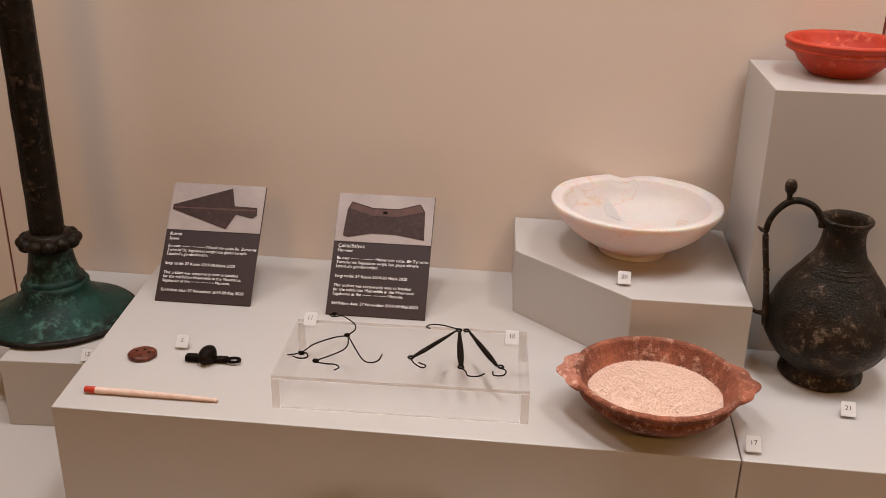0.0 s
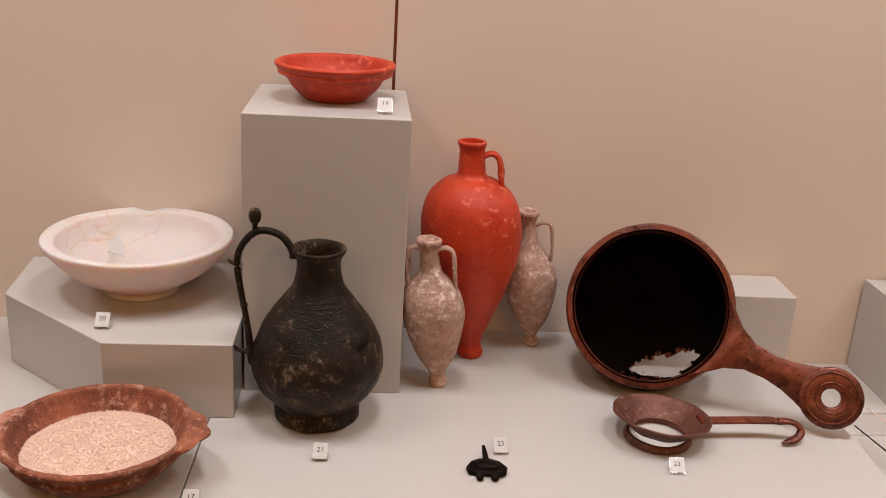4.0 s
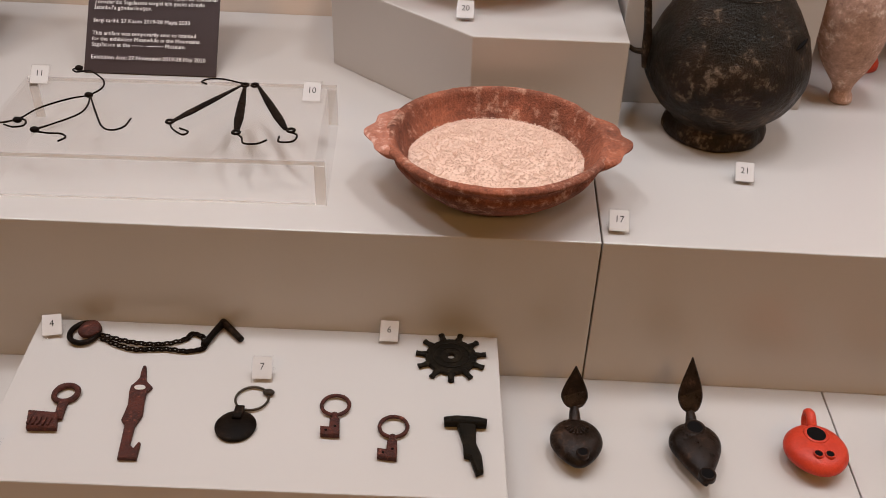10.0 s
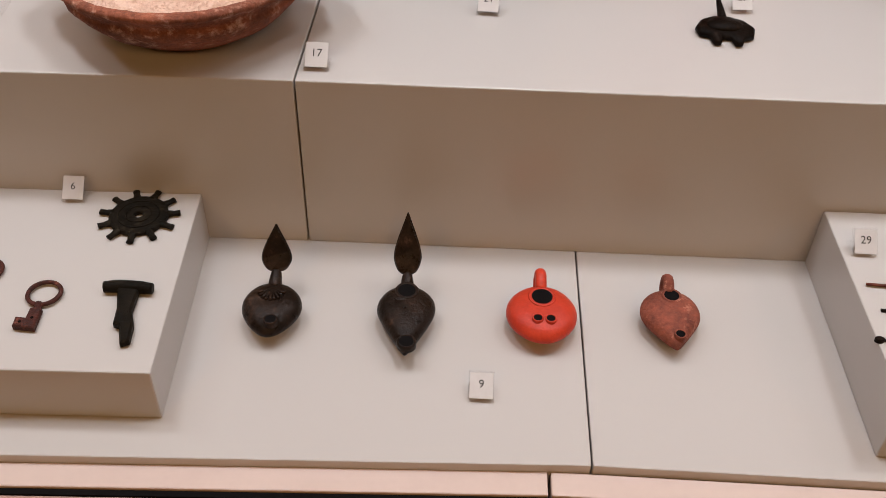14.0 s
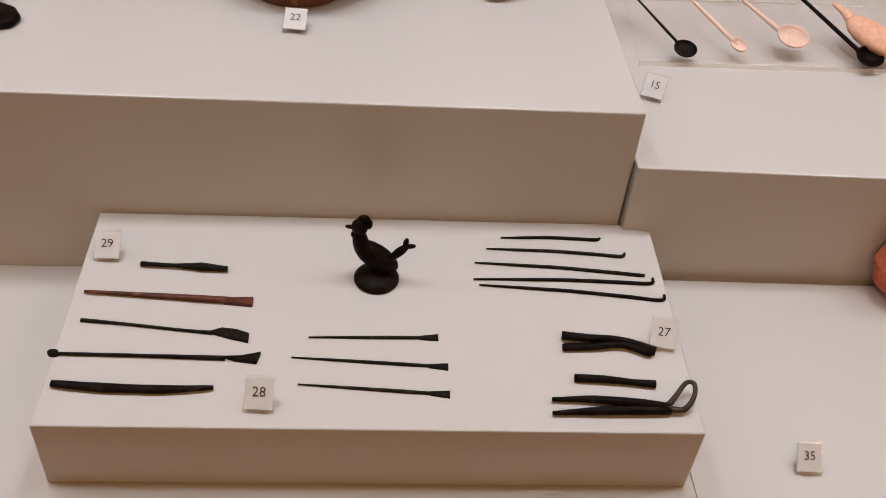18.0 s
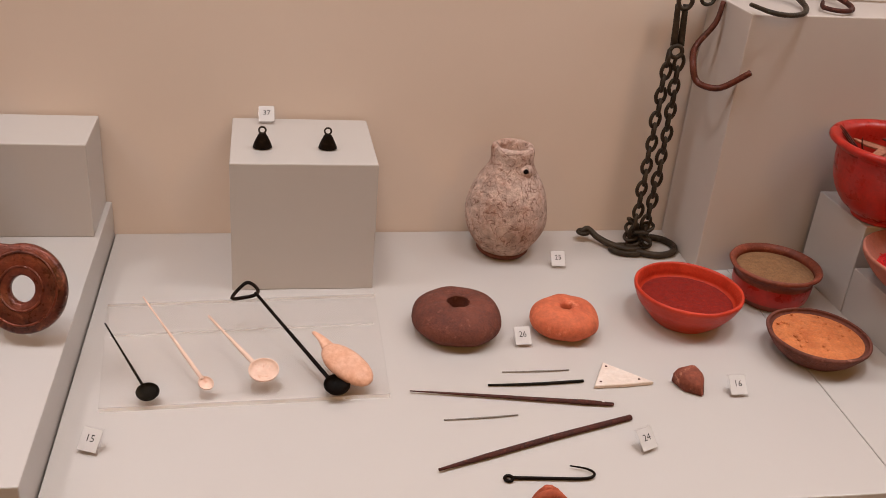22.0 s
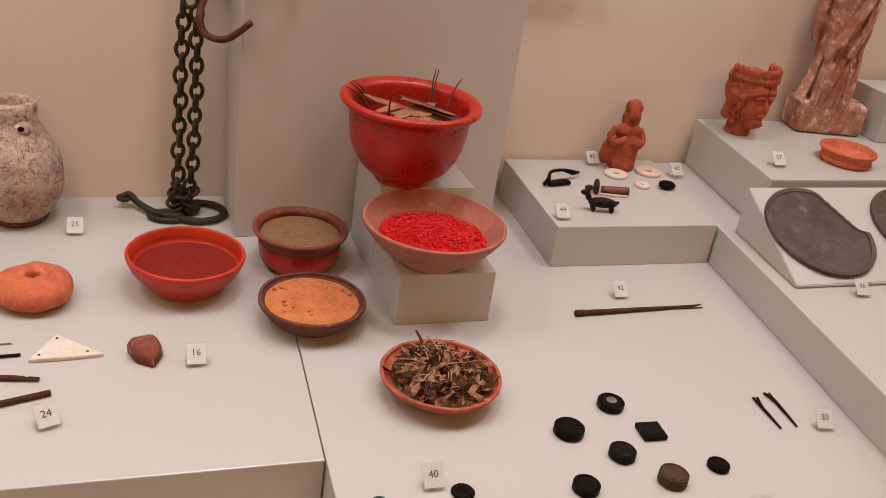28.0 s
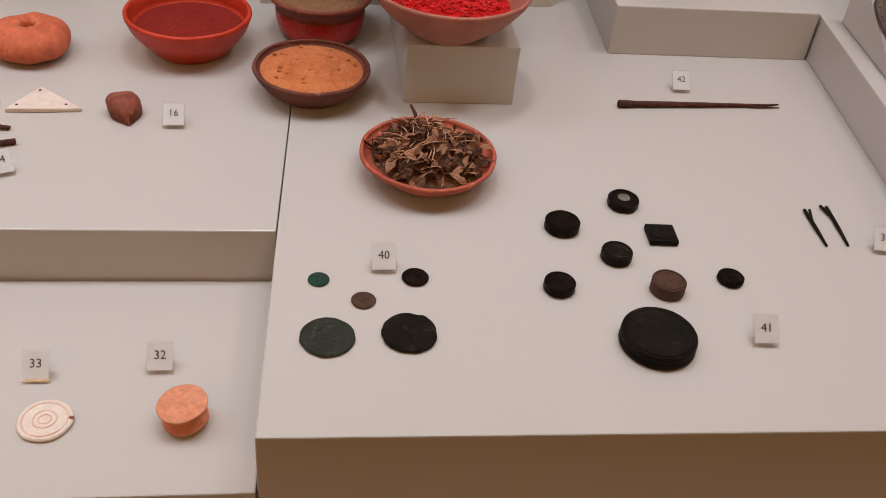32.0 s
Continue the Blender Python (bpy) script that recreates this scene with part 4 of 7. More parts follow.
t = thing("alabaster_bowl", (0.1788, 1.3708, 1.041), "wide veined alabaster bowl on a five-sided riser", "bowl")
bm = lathe([(0.046, 0), (0.050, 0.002), (0.049, 0.008), (0.052, 0.012), (0.072, 0.022), (0.098, 0.040), (0.117, 0.062), (0.124, 0.071), (0.126, 0.078), (0.123, 0.081), (0.110, 0.0785), (0.106, 0.073), (0.096, 0.055), (0.075, 0.036), (0.045, 0.024), (0, 0.021)], 80, 0.0012, 18)
for v in bm.verts:
    if v.co.z > 0.07 and v.co.y > 0.08:
        v.co.z -= 0.006 * max(0.0, 1 - abs(v.co.x + 0.015) / 0.02)
part("bowl", bm, ALABASTER, t, "", True)
part("repair_patch", plate([(-0.050, 0.02), (-0.048, 0.045), (-0.030, 0.018), (-0.022, -0.002), (-0.045, -0.004)], 0, 0.0008, 0, m=pose(0, 0, 0.0385, 12, 22, 0)), PAPER, t, "paler patch")

JUG_BRONZE = mat("brown_and_green_crusted_bronze", (0.0105, 0.0080, 0.0046), (0.036, 0.0195, 0.0105), (0.18, 0.130, 0.090), rough=0.40, metal=0.1, scale=13, fine=420, bump=0.9, spots=0.40, gloss=0.18, dist=0.003, grain=0.6)
t = thing("bronze_jug", (0.4335, 1.2163, S1), "brown and green patinated bronze jug with a high looped handle", "jug")
jug = [(0.050, 0), (0.054, 0.003), (0.053, 0.012), (0.049, 0.019), (0.052, 0.024), (0.068, 0.040), (0.079, 0.060), (0.083, 0.080), (0.080, 0.098), (0.070, 0.122), (0.055, 0.145), (0.041, 0.163), (0.032, 0.178), (0.0275, 0.196), (0.0265, 0.208), (0.029, 0.217), (0.0325, 0.222), (0.033, 0.226), (0.030, 0.227), (0.0265, 0.222), (0.024, 0.208), (0.025, 0.19), (0.02, 0.17), (0, 0.165)]
bm = lathe(jug, 96, 0.0008, 30)
for v in bm.verts:
    v.co.xy *= 1 + min(1.0, max(0.0, (0.19 - v.co.z) / 0.04)) * (0.030 * noise.noise(v.co * 42) + 0.014 * noise.noise(v.co * 120))
part("body", bm, JUG_BRONZE, t, "", True)
for z in (0.158, 0.163, 0.168):
    part("ridge", tube([((0.0535 - (z - 0.148) * 0.75) * math.cos(k * 0.5236), (0.0535 - (z - 0.148) * 0.75) * math.sin(k * 0.5236), z) for k in range(12)], 0.0004, 6, 4, True), JUG_BRONZE, t, "", True)
strap(t, [(-0.030, -0.004, 0.214), (-0.032, -0.004, 0.224), (-0.044, -0.004, 0.240), (-0.062, -0.004, 0.247), (-0.078, -0.004, 0.243), (-0.093, -0.004, 0.225), (-0.098, -0.004, 0.203), (-0.094, -0.004, 0.170), (-0.089, -0.004, 0.140), (-0.085, -0.004, 0.110), (-0.083, -0.004, 0.088), (-0.082, -0.004, 0.070)], [0.006, 0.0055, 0.005, 0.005, 0.005, 0.0045, 0.0045, 0.0045, 0.0042, 0.0048, 0.006, 0.004], JUG_BRONZE, 0.9)
part("finial", lathe([(0.0035, 0.243), (0.0035, 0.254), (0.0065, 0.259), (0.0078, 0.266), (0.0055, 0.273), (0, 0.275)], 20, m=pose(-0.076, -0.004, 0)), JUG_BRONZE, t, "", True)
part("spur", tube([(-0.096, -0.004, 0.203), (-0.104, -0.004, 0.205), (-0.109, -0.004, 0.209)], [0.004, 0.0028, 0.001], 8, 3), JUG_BRONZE, t, "", True)
part("spur", tube([(-0.084, -0.004, 0.087), (-0.096, -0.004, 0.088), (-0.106, -0.006, 0.097)], [0.004, 0.0028, 0.0014], 8, 4), JUG_BRONZE, t, "", True)
part("knuckle", blob(0.0052, (-0.0905, -0.004, 0.150), (1, 1, 0.7), 0, sub=2), JUG_BRONZE, t, "", True)
part("crack", tube([(0.050, -0.054, 0.1165), (0.055, -0.048, 0.1185), (0.060, -0.041, 0.1200), (0.064, -0.034, 0.1205)], [0.0006, 0.0022, 0.0020, 0.0006], 6, 4), BLACK, t, "dark open crack", True)

t = thing("red_slip_bowl", (0.4393, 1.3932, 1.316), "red slip bowl with moulded sides on a tall riser", "bowl")
bm = lathe([(0.040, 0), (0.044, 0.003), (0.047, 0.006), (0.058, 0.017), (0.066, 0.029), (0.0735, 0.0325), (0.0762, 0.0345), (0.0752, 0.0375), (0.0772, 0.0405), (0.0798, 0.0455), (0.0765, 0.0482), (0.070, 0.0465), (0.064, 0.034), (0.052, 0.020), (0.03, 0.012), (0, 0.011)], 80, 0.0008, 60)
for v in bm.verts:
    if 0.012 < v.co.z < 0.032 and v.co.xy.length > 0.05:
        v.co.xy *= 1 + 0.018 * noise.noise(v.co * 150)
part("bowl", bm, RED_SLIP, t, "", True)


def amphora(where, label, profile, top_shift, material, handles, wob, turn=0.0):
    t = thing("amphora", where, label, "amphora", "small amphorae", turn)
    h = profile[-3][1]
    bm = lathe(profile, 64, wob, 30)
    for v in bm.verts:
        v.co.x += top_shift * max(0.0, v.co.z) / h
    part("body", bm, material, t, "", True)
    for pts, r in handles:
        strap(t, pts, r, material, 0.5)
    return t


amphora((0.6456, 1.4029, S1), "tall red slip amphora with one handle, leaning against the wall",
        [(0.016, 0), (0.0185, 0.003), (0.019, 0.010), (0.016, 0.018), (0.018, 0.032), (0.032, 0.065), (0.050, 0.105), (0.065, 0.150), (0.0715, 0.190), (0.069, 0.225), (0.058, 0.250), (0.038, 0.268), (0.0215, 0.275), (0.0185, 0.290), (0.018, 0.312), (0.020, 0.318), (0.0205, 0.323), (0.016, 0.324), (0.0145, 0.315), (0, 0.29)],
        -0.018, RED_SLIP, [([(-0.004, -0.002, 0.302), (0.009, -0.003, 0.308), (0.019, -0.004, 0.303), (0.0235, -0.005, 0.290), (0.0255, -0.006, 0.272), (0.029, -0.006, 0.250)], [0.008, 0.0084, 0.0084, 0.0082, 0.0080, 0.0090])], 0.0012)
amphora((0.5933, 1.3056, S1), "small pale encrusted amphora with two handles",
        [(0.009, 0), (0.0125, 0.002), (0.0125, 0.009), (0.0105, 0.015), (0.014, 0.025), (0.0265, 0.047), (0.0365, 0.076), (0.0415, 0.101), (0.0418, 0.120), (0.0380, 0.139), (0.0275, 0.155), (0.0165, 0.167), (0.0130, 0.182), (0.0125, 0.200), (0.0170, 0.2055), (0.0178, 0.211), (0.0145, 0.2135), (0.011, 0.211), (0, 0.195)],
        -0.023, PALE_CLAY, [([(s * 0.010 - 0.021, 0, 0.198), (s * 0.022 - 0.021, -0.002, 0.2015), (s * 0.0300 - 0.020, -0.003, 0.194), (s * 0.0315 - 0.018, -0.004, 0.170), (s * 0.0310 - 0.015, -0.004, 0.138)], [0.0062, 0.0062, 0.006, 0.006, 0.0068]) for s in (-1, 1)], 0.0014)
amphora((0.7430, 1.4481, S1), "small grey-pink encrusted amphora beside a red one",
        [(0.008, 0), (0.011, 0.002), (0.011, 0.010), (0.009, 0.016), (0.014, 0.026), (0.026, 0.046), (0.036, 0.074), (0.040, 0.100), (0.038, 0.124), (0.029, 0.144), (0.017, 0.160), (0.0125, 0.175), (0.0115, 0.190), (0.0135, 0.203), (0.017, 0.208), (0.017, 0.213), (0.013, 0.214), (0.010, 0.21), (0, 0.19)],
        -0.022, PALE_CLAY, [([(s * 0.009 - 0.019, 0, 0.190), (s * 0.020 - 0.018, -0.003, 0.197), (s * 0.030 - 0.017, -0.004, 0.192), (s * 0.032 - 0.015, -0.005, 0.165), (s * 0.030 - 0.013, -0.005, 0.140)], [0.0048, 0.005, 0.0055, 0.005, 0.005]) for s in (-1, 1)], 0.0015)

# the leaning pan: its rim faces the visitor
normal = Vector((-0.27, -0.88, 0.385)).normalized()
centre = Vector((0.878, 1.312, 1.066))
ring_at = Vector((1.103, 1.211, 0.9865))
ax = (ring_at - centre)
ax = (ax - normal * ax.dot(normal)).normalized()
ay = normal.cross(ax)
M = Matrix(((ax.x, ay.x, normal.x, centre.x), (ax.y, ay.y, normal.y, centre.y), (ax.z, ay.z, normal.z, centre.z), (0, 0, 0, 1)))
t = new("bronze_pan")
t.matrix_world = M
tagged(t, "large red-brown bronze pan with a ring-ended handle, leaning", "pan")


def finer(points, k=6):
    out = [points[0]]
    for (r0, z0), (r1, z1) in zip(points, points[1:]):
        out += [(r0 + (r1 - r0) * i / k, z0 + (z1 - z0) * i / k) for i in range(1, k + 1)]
    return out


shell = finer([(0.105, 0.004), (0.112, 0.003), (0.1135, 0.0), (0.1125, -0.006), (0.112, -0.012), (0.114, -0.022), (0.117, -0.036), (0.118, -0.052), (0.1165, -0.068), (0.111, -0.084), (0.101, -0.100), (0.084, -0.113), (0.05, -0.121), (0.0, -0.123)])
lining = finer([(0.103, 0.003), (0.1015, -0.004), (0.104, -0.012), (0.110, -0.022), (0.113, -0.036), (0.114, -0.052), (0.1125, -0.067), (0.107, -0.082), (0.098, -0.097), (0.082, -0.109), (0.049, -0.117), (0.0, -0.119)])


def pan_gap(profile):
    """A ragged hole in the lower wall and a short slot in the upper."""
    def gone(a, j):
        a = (a + math.pi) % (2 * math.pi) - math.pi
        d = -0.5 * (profile[j][1] + profile[j + 1][1])
        u = d - 0.5 * (profile[j][0] + profile[j + 1][0])
        rag = 0.55 * noise.noise(Vector((a * 7, d * 90, 2.0))) + 0.35 * noise.noise(Vector((a * 19, d * 240, 5.0)))
        return ((a + 0.86) / 0.58) ** 2 + ((u - 0.012) / 0.030) ** 2 + rag < 1 or ((a - 1.06 + 3.0 * (d - 0.05)) / 0.13) ** 2 + ((d - 0.050) / 0.0085) ** 2 + rag * 0.5 < 1
    return gone


def resting(bm):
    """Keep the leaning bowl on the plinth's top."""
    back_ = M.inverted()
    for v in bm.verts:
        w_ = M @ v.co
        w_.z = max(w_.z, S1 + 0.0008)
        v.co = back_ @ w_
    return bm


part("bowl", resting(lathe(shell, 256, 0.0007, 30, cap=False, gap=pan_gap(shell))), COPPER, t, "deep red-brown bowl with a broken wall", True)
# black lining paints the shade in the pan's depth; inner wall is darker bronze
part("sooty_lining", resting(lathe(lining[42:], 256, 0.0004, 30, cap=False, gap=pan_gap(lining[42:]))), SHADE_BLACK, t, "deep inside, coloured black for its shade", True)
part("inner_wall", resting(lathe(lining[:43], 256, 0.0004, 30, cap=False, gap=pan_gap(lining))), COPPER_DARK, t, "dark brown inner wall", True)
L = (ring_at - centre).dot(ax)
edge = [(0.122, 0.030), (0.146, 0.0190), (0.175, 0.0170), (0.200, 0.0200), (0.222, 0.0265), (L - 0.016, 0.0345)]
root = [(0.1065 * math.cos(q), 0.1065 * math.sin(q)) for q in (0.60, 0.50, 0.40, 0.30, 0.20, 0.10, 0.0, -0.10, -0.20, -0.30, -0.40, -0.50, -0.60)]
part("handle", plate([(x, -y) for x, y in edge] + edge[::-1] + root, 0.000, 0.0085, 0.0015), COPPER, t, "flat waisted handle", True)
n = 56
part("ring_disc", plate(circle(0.0405, n, cx=L), 0.0005, 0.0095, 0.002, hole=circle(0.0122, n, cx=L)), COPPER, t, "pierced round handle end", True)
for r in (0.033, 0.020):
    part("ring_moulding", tube([(L + r * math.cos(k * 0.3491), r * math.sin(k * 0.3491), 0.0092) for k in range(18)], 0.0014, 6, 4, True), COPPER, t, "", True)

# ladle with a broken bottom
t = thing("bronze_strainer_ladle", (0.8729, 1.1821, S1), "grey-brown bronze ladle with a broken bottom and hooked handle", "ladle")
tip = pose(0, 0, 0.0215, -4, 3)
part("bowl", lathe([(0.036, -0.012), (0.046, -0.004), (0.056, 0.004), (0.062, 0.008), (0.0625, 0.010), (0.060, 0.0105), (0.053, 0.0055), (0.043, -0.002), (0.034, -0.009), (0.031, -0.011)], 72, 0.0012, 50, cap=False, m=tip), COPPER_GREY, t, "", True)
part("foot_ring", lathe([(0.040, 0.0), (0.043, 0.001), (0.042, 0.005), (0.039, 0.0085), (0.036, 0.0085), (0.038, 0.005), (0.0375, 0.001)], 64, 0.0012, 50, cap=False, m=pose(-0.004, -0.006, 0.0005)), COPPER_GREY, t, "", True)
swing = pose(0.05, 0, 0, 0, 0, 5) @ pose(-0.05, 0, 0)
part("handle", plate([(0.050, -0.011), (0.066, -0.0075), (0.110, -0.0080), (0.150, -0.0105), (0.155, -0.0125), (0.161, -0.0115), (0.162, -0.006), (0.152, 0.0015), (0.146, 0.0045), (0.110, 0.0060), (0.066, 0.0070), (0.050, 0.012)], 0.0212, 0.0258, 0.001, m=swing), COPPER, t, "flat red-brown handle")
bm = tube([(0.154, -0.006, 0.0240), (0.168, -0.008, 0.0243), (0.178, -0.013, 0.0218), (0.181, -0.018, 0.0155), (0.176, -0.022, 0.0095), (0.165, -0.025, 0.0060), (0.153, -0.027, 0.004)], [0.0068, 0.0058, 0.0054, 0.0054, 0.0062, 0.0060, 0.002], 10, 5, flat=0.6)
bmesh.ops.transform(bm, matrix=swing, verts=bm.verts)
part("hook", bm, COPPER, t, "", True)
t = thing("horse_bit_pendant", (0.6418, 1.0927, S1), "small blackened bronze pendant with a pierced lower edge", "pendant")
part("pendant", plate([(-0.024, -0.002), (-0.018, 0.010), (-0.008, 0.016), (0.006, 0.016), (0.018, 0.010), (0.025, -0.002), (0.022, -0.014), (0.014, -0.018), (0.011, -0.026), (0.005, -0.026), (0.003, -0.016), (-0.004, -0.016), (-0.006, -0.025), (-0.012, -0.025), (-0.014, -0.014), (-0.022, -0.012)], 0, 0.007, 0.002), BLACK_BRONZE, t, "", True)
part("boss", blob(0.012, (0, 0.0, 0.006), (1.3, 0.9, 0.5), 0.001, 60), BLACK_BRONZE, t, "", True)
part("loop", tube([(0.001, 0.014, 0.004), (0.000, 0.024, 0.008), (-0.001, 0.034, 0.012)], [0.004, 0.0032, 0.002], 8, 4), BLACK_BRONZE, t, "", True)

# ---- keys on the low block ----
K = 0.827


def flat_thing(name, x, y, z, label, category, outline, thick, material, turn=0.0, group="", hole=None, part_name="blade", bevel=0.0007):
    t = thing(name, (x, y, z), label, category, group, turn)
    part(part_name, plate(outline, 0.0003, thick, bevel, hole), material, t)
    return t


def ring_of(parent, cx, cy, r, thick, material, z, oval=1.0, name="ring"):
    return part(name, tube([(cx + r * math.cos(k * 0.5236), cy + r * oval * math.sin(k * 0.5236), z) for k in range(12)], thick, 8, 4, True, wob=0.1), material, parent, "", True)


t = thing("iron_key", (-0.1545, 0.8580, K), "rusty ring key with a wide toothed bit", "key", "iron keys")
ring_of(t, -0.0022, 0.0117, 0.0098, 0.0026, RUST, 0.003, 1.02)
part("shank", plate([(-0.0050, 0.0035), (0.0036, 0.0030), (0.0042, -0.0060), (0.0060, -0.0180), (0.0000, -0.0200), (-0.0030, -0.0080)], 0.0004, 0.0052, 0.0012), RUST, t)
part("bit", plate([(-0.0243, -0.0128), (0.0012, -0.0134), (0.0066, -0.0312), (-0.0180, -0.0330)], 0.0004, 0.0068, 0.0012), RUST, t)
for k in range(5):
    part("tooth", box(-0.0185 + 0.0042 * k, -0.0163 + 0.0042 * k, -0.0305, -0.0220, 0.0069, 0.0088, 0.0004), RUST, t)
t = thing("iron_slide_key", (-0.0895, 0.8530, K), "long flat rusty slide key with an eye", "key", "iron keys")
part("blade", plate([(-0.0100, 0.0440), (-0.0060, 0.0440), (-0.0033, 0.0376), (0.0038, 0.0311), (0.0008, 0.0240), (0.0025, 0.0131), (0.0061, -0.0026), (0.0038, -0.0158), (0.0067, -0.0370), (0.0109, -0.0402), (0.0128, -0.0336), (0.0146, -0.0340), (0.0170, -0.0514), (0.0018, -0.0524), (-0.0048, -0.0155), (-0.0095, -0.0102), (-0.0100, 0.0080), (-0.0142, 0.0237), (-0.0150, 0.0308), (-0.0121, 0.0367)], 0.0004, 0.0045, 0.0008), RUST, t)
part("tip", tube([(-0.0080, 0.0420, 0.0026), (-0.0100, 0.0500, 0.0026), (-0.0116, 0.0570, 0.0024)], [0.0030, 0.0026, 0.0016], 8, 4), RUST, t, "", True)
# a plate in the plinth's white stands in for the open eye
part("eye", plate(circle(0.0050, 18, cx=-0.0061, cy=0.0282, oval=0.62), 0.0046, 0.0050, 0), WHITE, t, "white plate in place of the eye hole")
t = thing("ring_with_disc", (-0.0028, 0.8452, K), "thin bronze ring with a dark round pendant", "pendant")
ring_of(t, 0.006, 0.034, 0.0142, 0.0011, BRONZE_OLIVE, 0.0022)
part("bead", blob(0.0036, (0.019, 0.042, 0.003), (1.5, 1, 0.8), 0, sub=2), BRONZE_OLIVE, t, "", True)
part("disc", lathe([(0.0165, 0.0004), (0.0172, 0.0022), (0.0165, 0.0042), (0.009, 0.0062), (0, 0.0068)], 40, 0.0003), BLACK_BRONZE, t, "", True)
part("lug", box(-0.004, 0.004, 0.004, 0.019, 0.004, 0.009, 0.001), BLACK_BRONZE, t)
for x, y, tilt in ((0.0764, 0.8624, 0), (0.1278, 0.8415, -4)):
    t = thing("ring_key", (x, y, K), "small rusty finger-ring key", "key", "finger-ring keys", tilt)
    ring_of(t, 0.0, 0.0145, 0.0118, 0.0017, RUST, 0.003)
    part("shank", tube([(0.001, 0.004, 0.003), (0.002, -0.003, 0.003), (0.003, -0.009, 0.003)], 0.0028, 8, 3), RUST, t, "", True)
    part("bit", plate([(0.006, -0.002), (0.009, -0.022), (-0.007, -0.022), (-0.0085, -0.013), (-0.001, -0.013), (-0.002, -0.003)], 0.0004, 0.006, 0.0008), RUST, t)
    # black discs paint the shade in the ward holes
    for dx, dy in ((-0.003, -0.018), (0.004, -0.013)):
        part("ward_hole", plate(circle(0.0012, 8, cx=dx, cy=dy), 0.0061, 0.0064, 0), BLACK, t)
t = thing("iron_bolt_key", (0.1904, 0.8466, K), "corroded grey-black T-shaped lock part", "lock part", turn=3)
part("crossbar", tube([(-0.0185, 0.018, 0.005), (-0.008, 0.019, 0.005), (0.008, 0.018, 0.005), (0.0175, 0.017, 0.005)], [0.0042, 0.005, 0.005, 0.0042], 8, 4), GREEN_BLACK, t, "", True)
part("stem", plate([(-0.0085, 0.018), (0.0085, 0.018), (0.008, -0.006), (0.0125, -0.020), (0.0135, -0.036), (0.0075, -0.039), (0.003, -0.022), (-0.002, -0.020), (-0.003, -0.004)], 0.0004, 0.0075, 0.0015), GREEN_BLACK, t)
t = thing("toothed_wheel", (0.1720, 0.9488, K), "blackened bronze wheel with eleven teeth", "wheel")
part("wheel", plate(circle(0.0235, 44, 0.0006), 0.0004, 0.0048, 0.0008, hole=circle(0.0035, 44)), GREEN_BLACK, t)
for k in range(11):
    a = 2 * math.pi * k / 11 + 0.2
    part("tooth", tube([(0.021 * math.cos(a), 0.021 * math.sin(a), 0.0026), (0.028 * math.cos(a), 0.028 * math.sin(a), 0.0026), (0.0325 * math.cos(a), 0.0325 * math.sin(a), 0.0026)], [0.0040, 0.0026, 0.0030], 8, 3, flat=0.7), GREEN_BLACK, t, "", True)
for r in (0.010, 0.0165):
    ring_of(t, 0, 0, r, 0.0007, GREEN_BLACK, 0.0048, name="ridge")
t = thing("pendant_chain", (0, -0.005, 0), "fine bronze chain with a rusty ring and a bar", "chain")
ring_of(t, -0.1705, 0.9540, 0.0130, 0.0026, BLACK_BRONZE, K + 0.004, 1.12)
part("pendant_leaf", blob(0.0105, (-0.1660, 0.9570, K + 0.006), (1.0, 1.15, 0.42), 0.0012, 70), RUST, t, "", True)
links = smooth_line([(-0.1560, 0.9550, 0), (-0.1375, 0.9496, 0), (-0.1207, 0.9466, 0), (-0.1047, 0.9459, 0), (-0.0895, 0.9485, 0), (-0.0755, 0.9562, 0), (-0.0715, 0.9640, 0), (-0.0605, 0.9603, 0), (-0.0570, 0.9510, 0)], 4)
links2 = smooth_line([(-0.1538, 0.9503, 0), (-0.1353, 0.9417, 0), (-0.1182, 0.9373, 0), (-0.1029, 0.9390, 0), (-0.0876, 0.9406, 0), (-0.0716, 0.9391, 0), (-0.0598, 0.9422, 0), (-0.0555, 0.9453, 0)], 4)
for line in (links, links2):
    for i in range(0, len(line) - 1, 1):
        a, b = line[i], line[i + 1]
        mid, d = (a + b) / 2, (b - a).normalized()
        s = Vector((-d.y, d.x, 0))
        z = Vector((0, 0, K + 0.0018 + 0.0008 * (i % 2)))
        part("link", tube([mid + z + d * 0.0030 * math.cos(q) + s * 0.0021 * math.sin(q) for q in (0, 1.26, 2.51, 3.77, 5.03)], 0.0009, 6, 2, True), BLACK_BRONZE, t)
part("bar_end", tube([(-0.0560, 0.9465, K + 0.0040), (-0.0510, 0.9640, K + 0.0050), (-0.0455, 0.9800, K + 0.0055)], [0.0034, 0.0032, 0.0036], 8, 4), BLACK_BRONZE, t, "", True)
part("cross_bar", tube([(-0.0468, 0.9800, K + 0.0055), (-0.0350, 0.9690, K + 0.0050), (-0.0238, 0.9580, K + 0.0042)], [0.0040, 0.0034, 0.0032], 8, 4), BLACK_BRONZE, t, "", True)

# ---- oil lamps on the base board ----


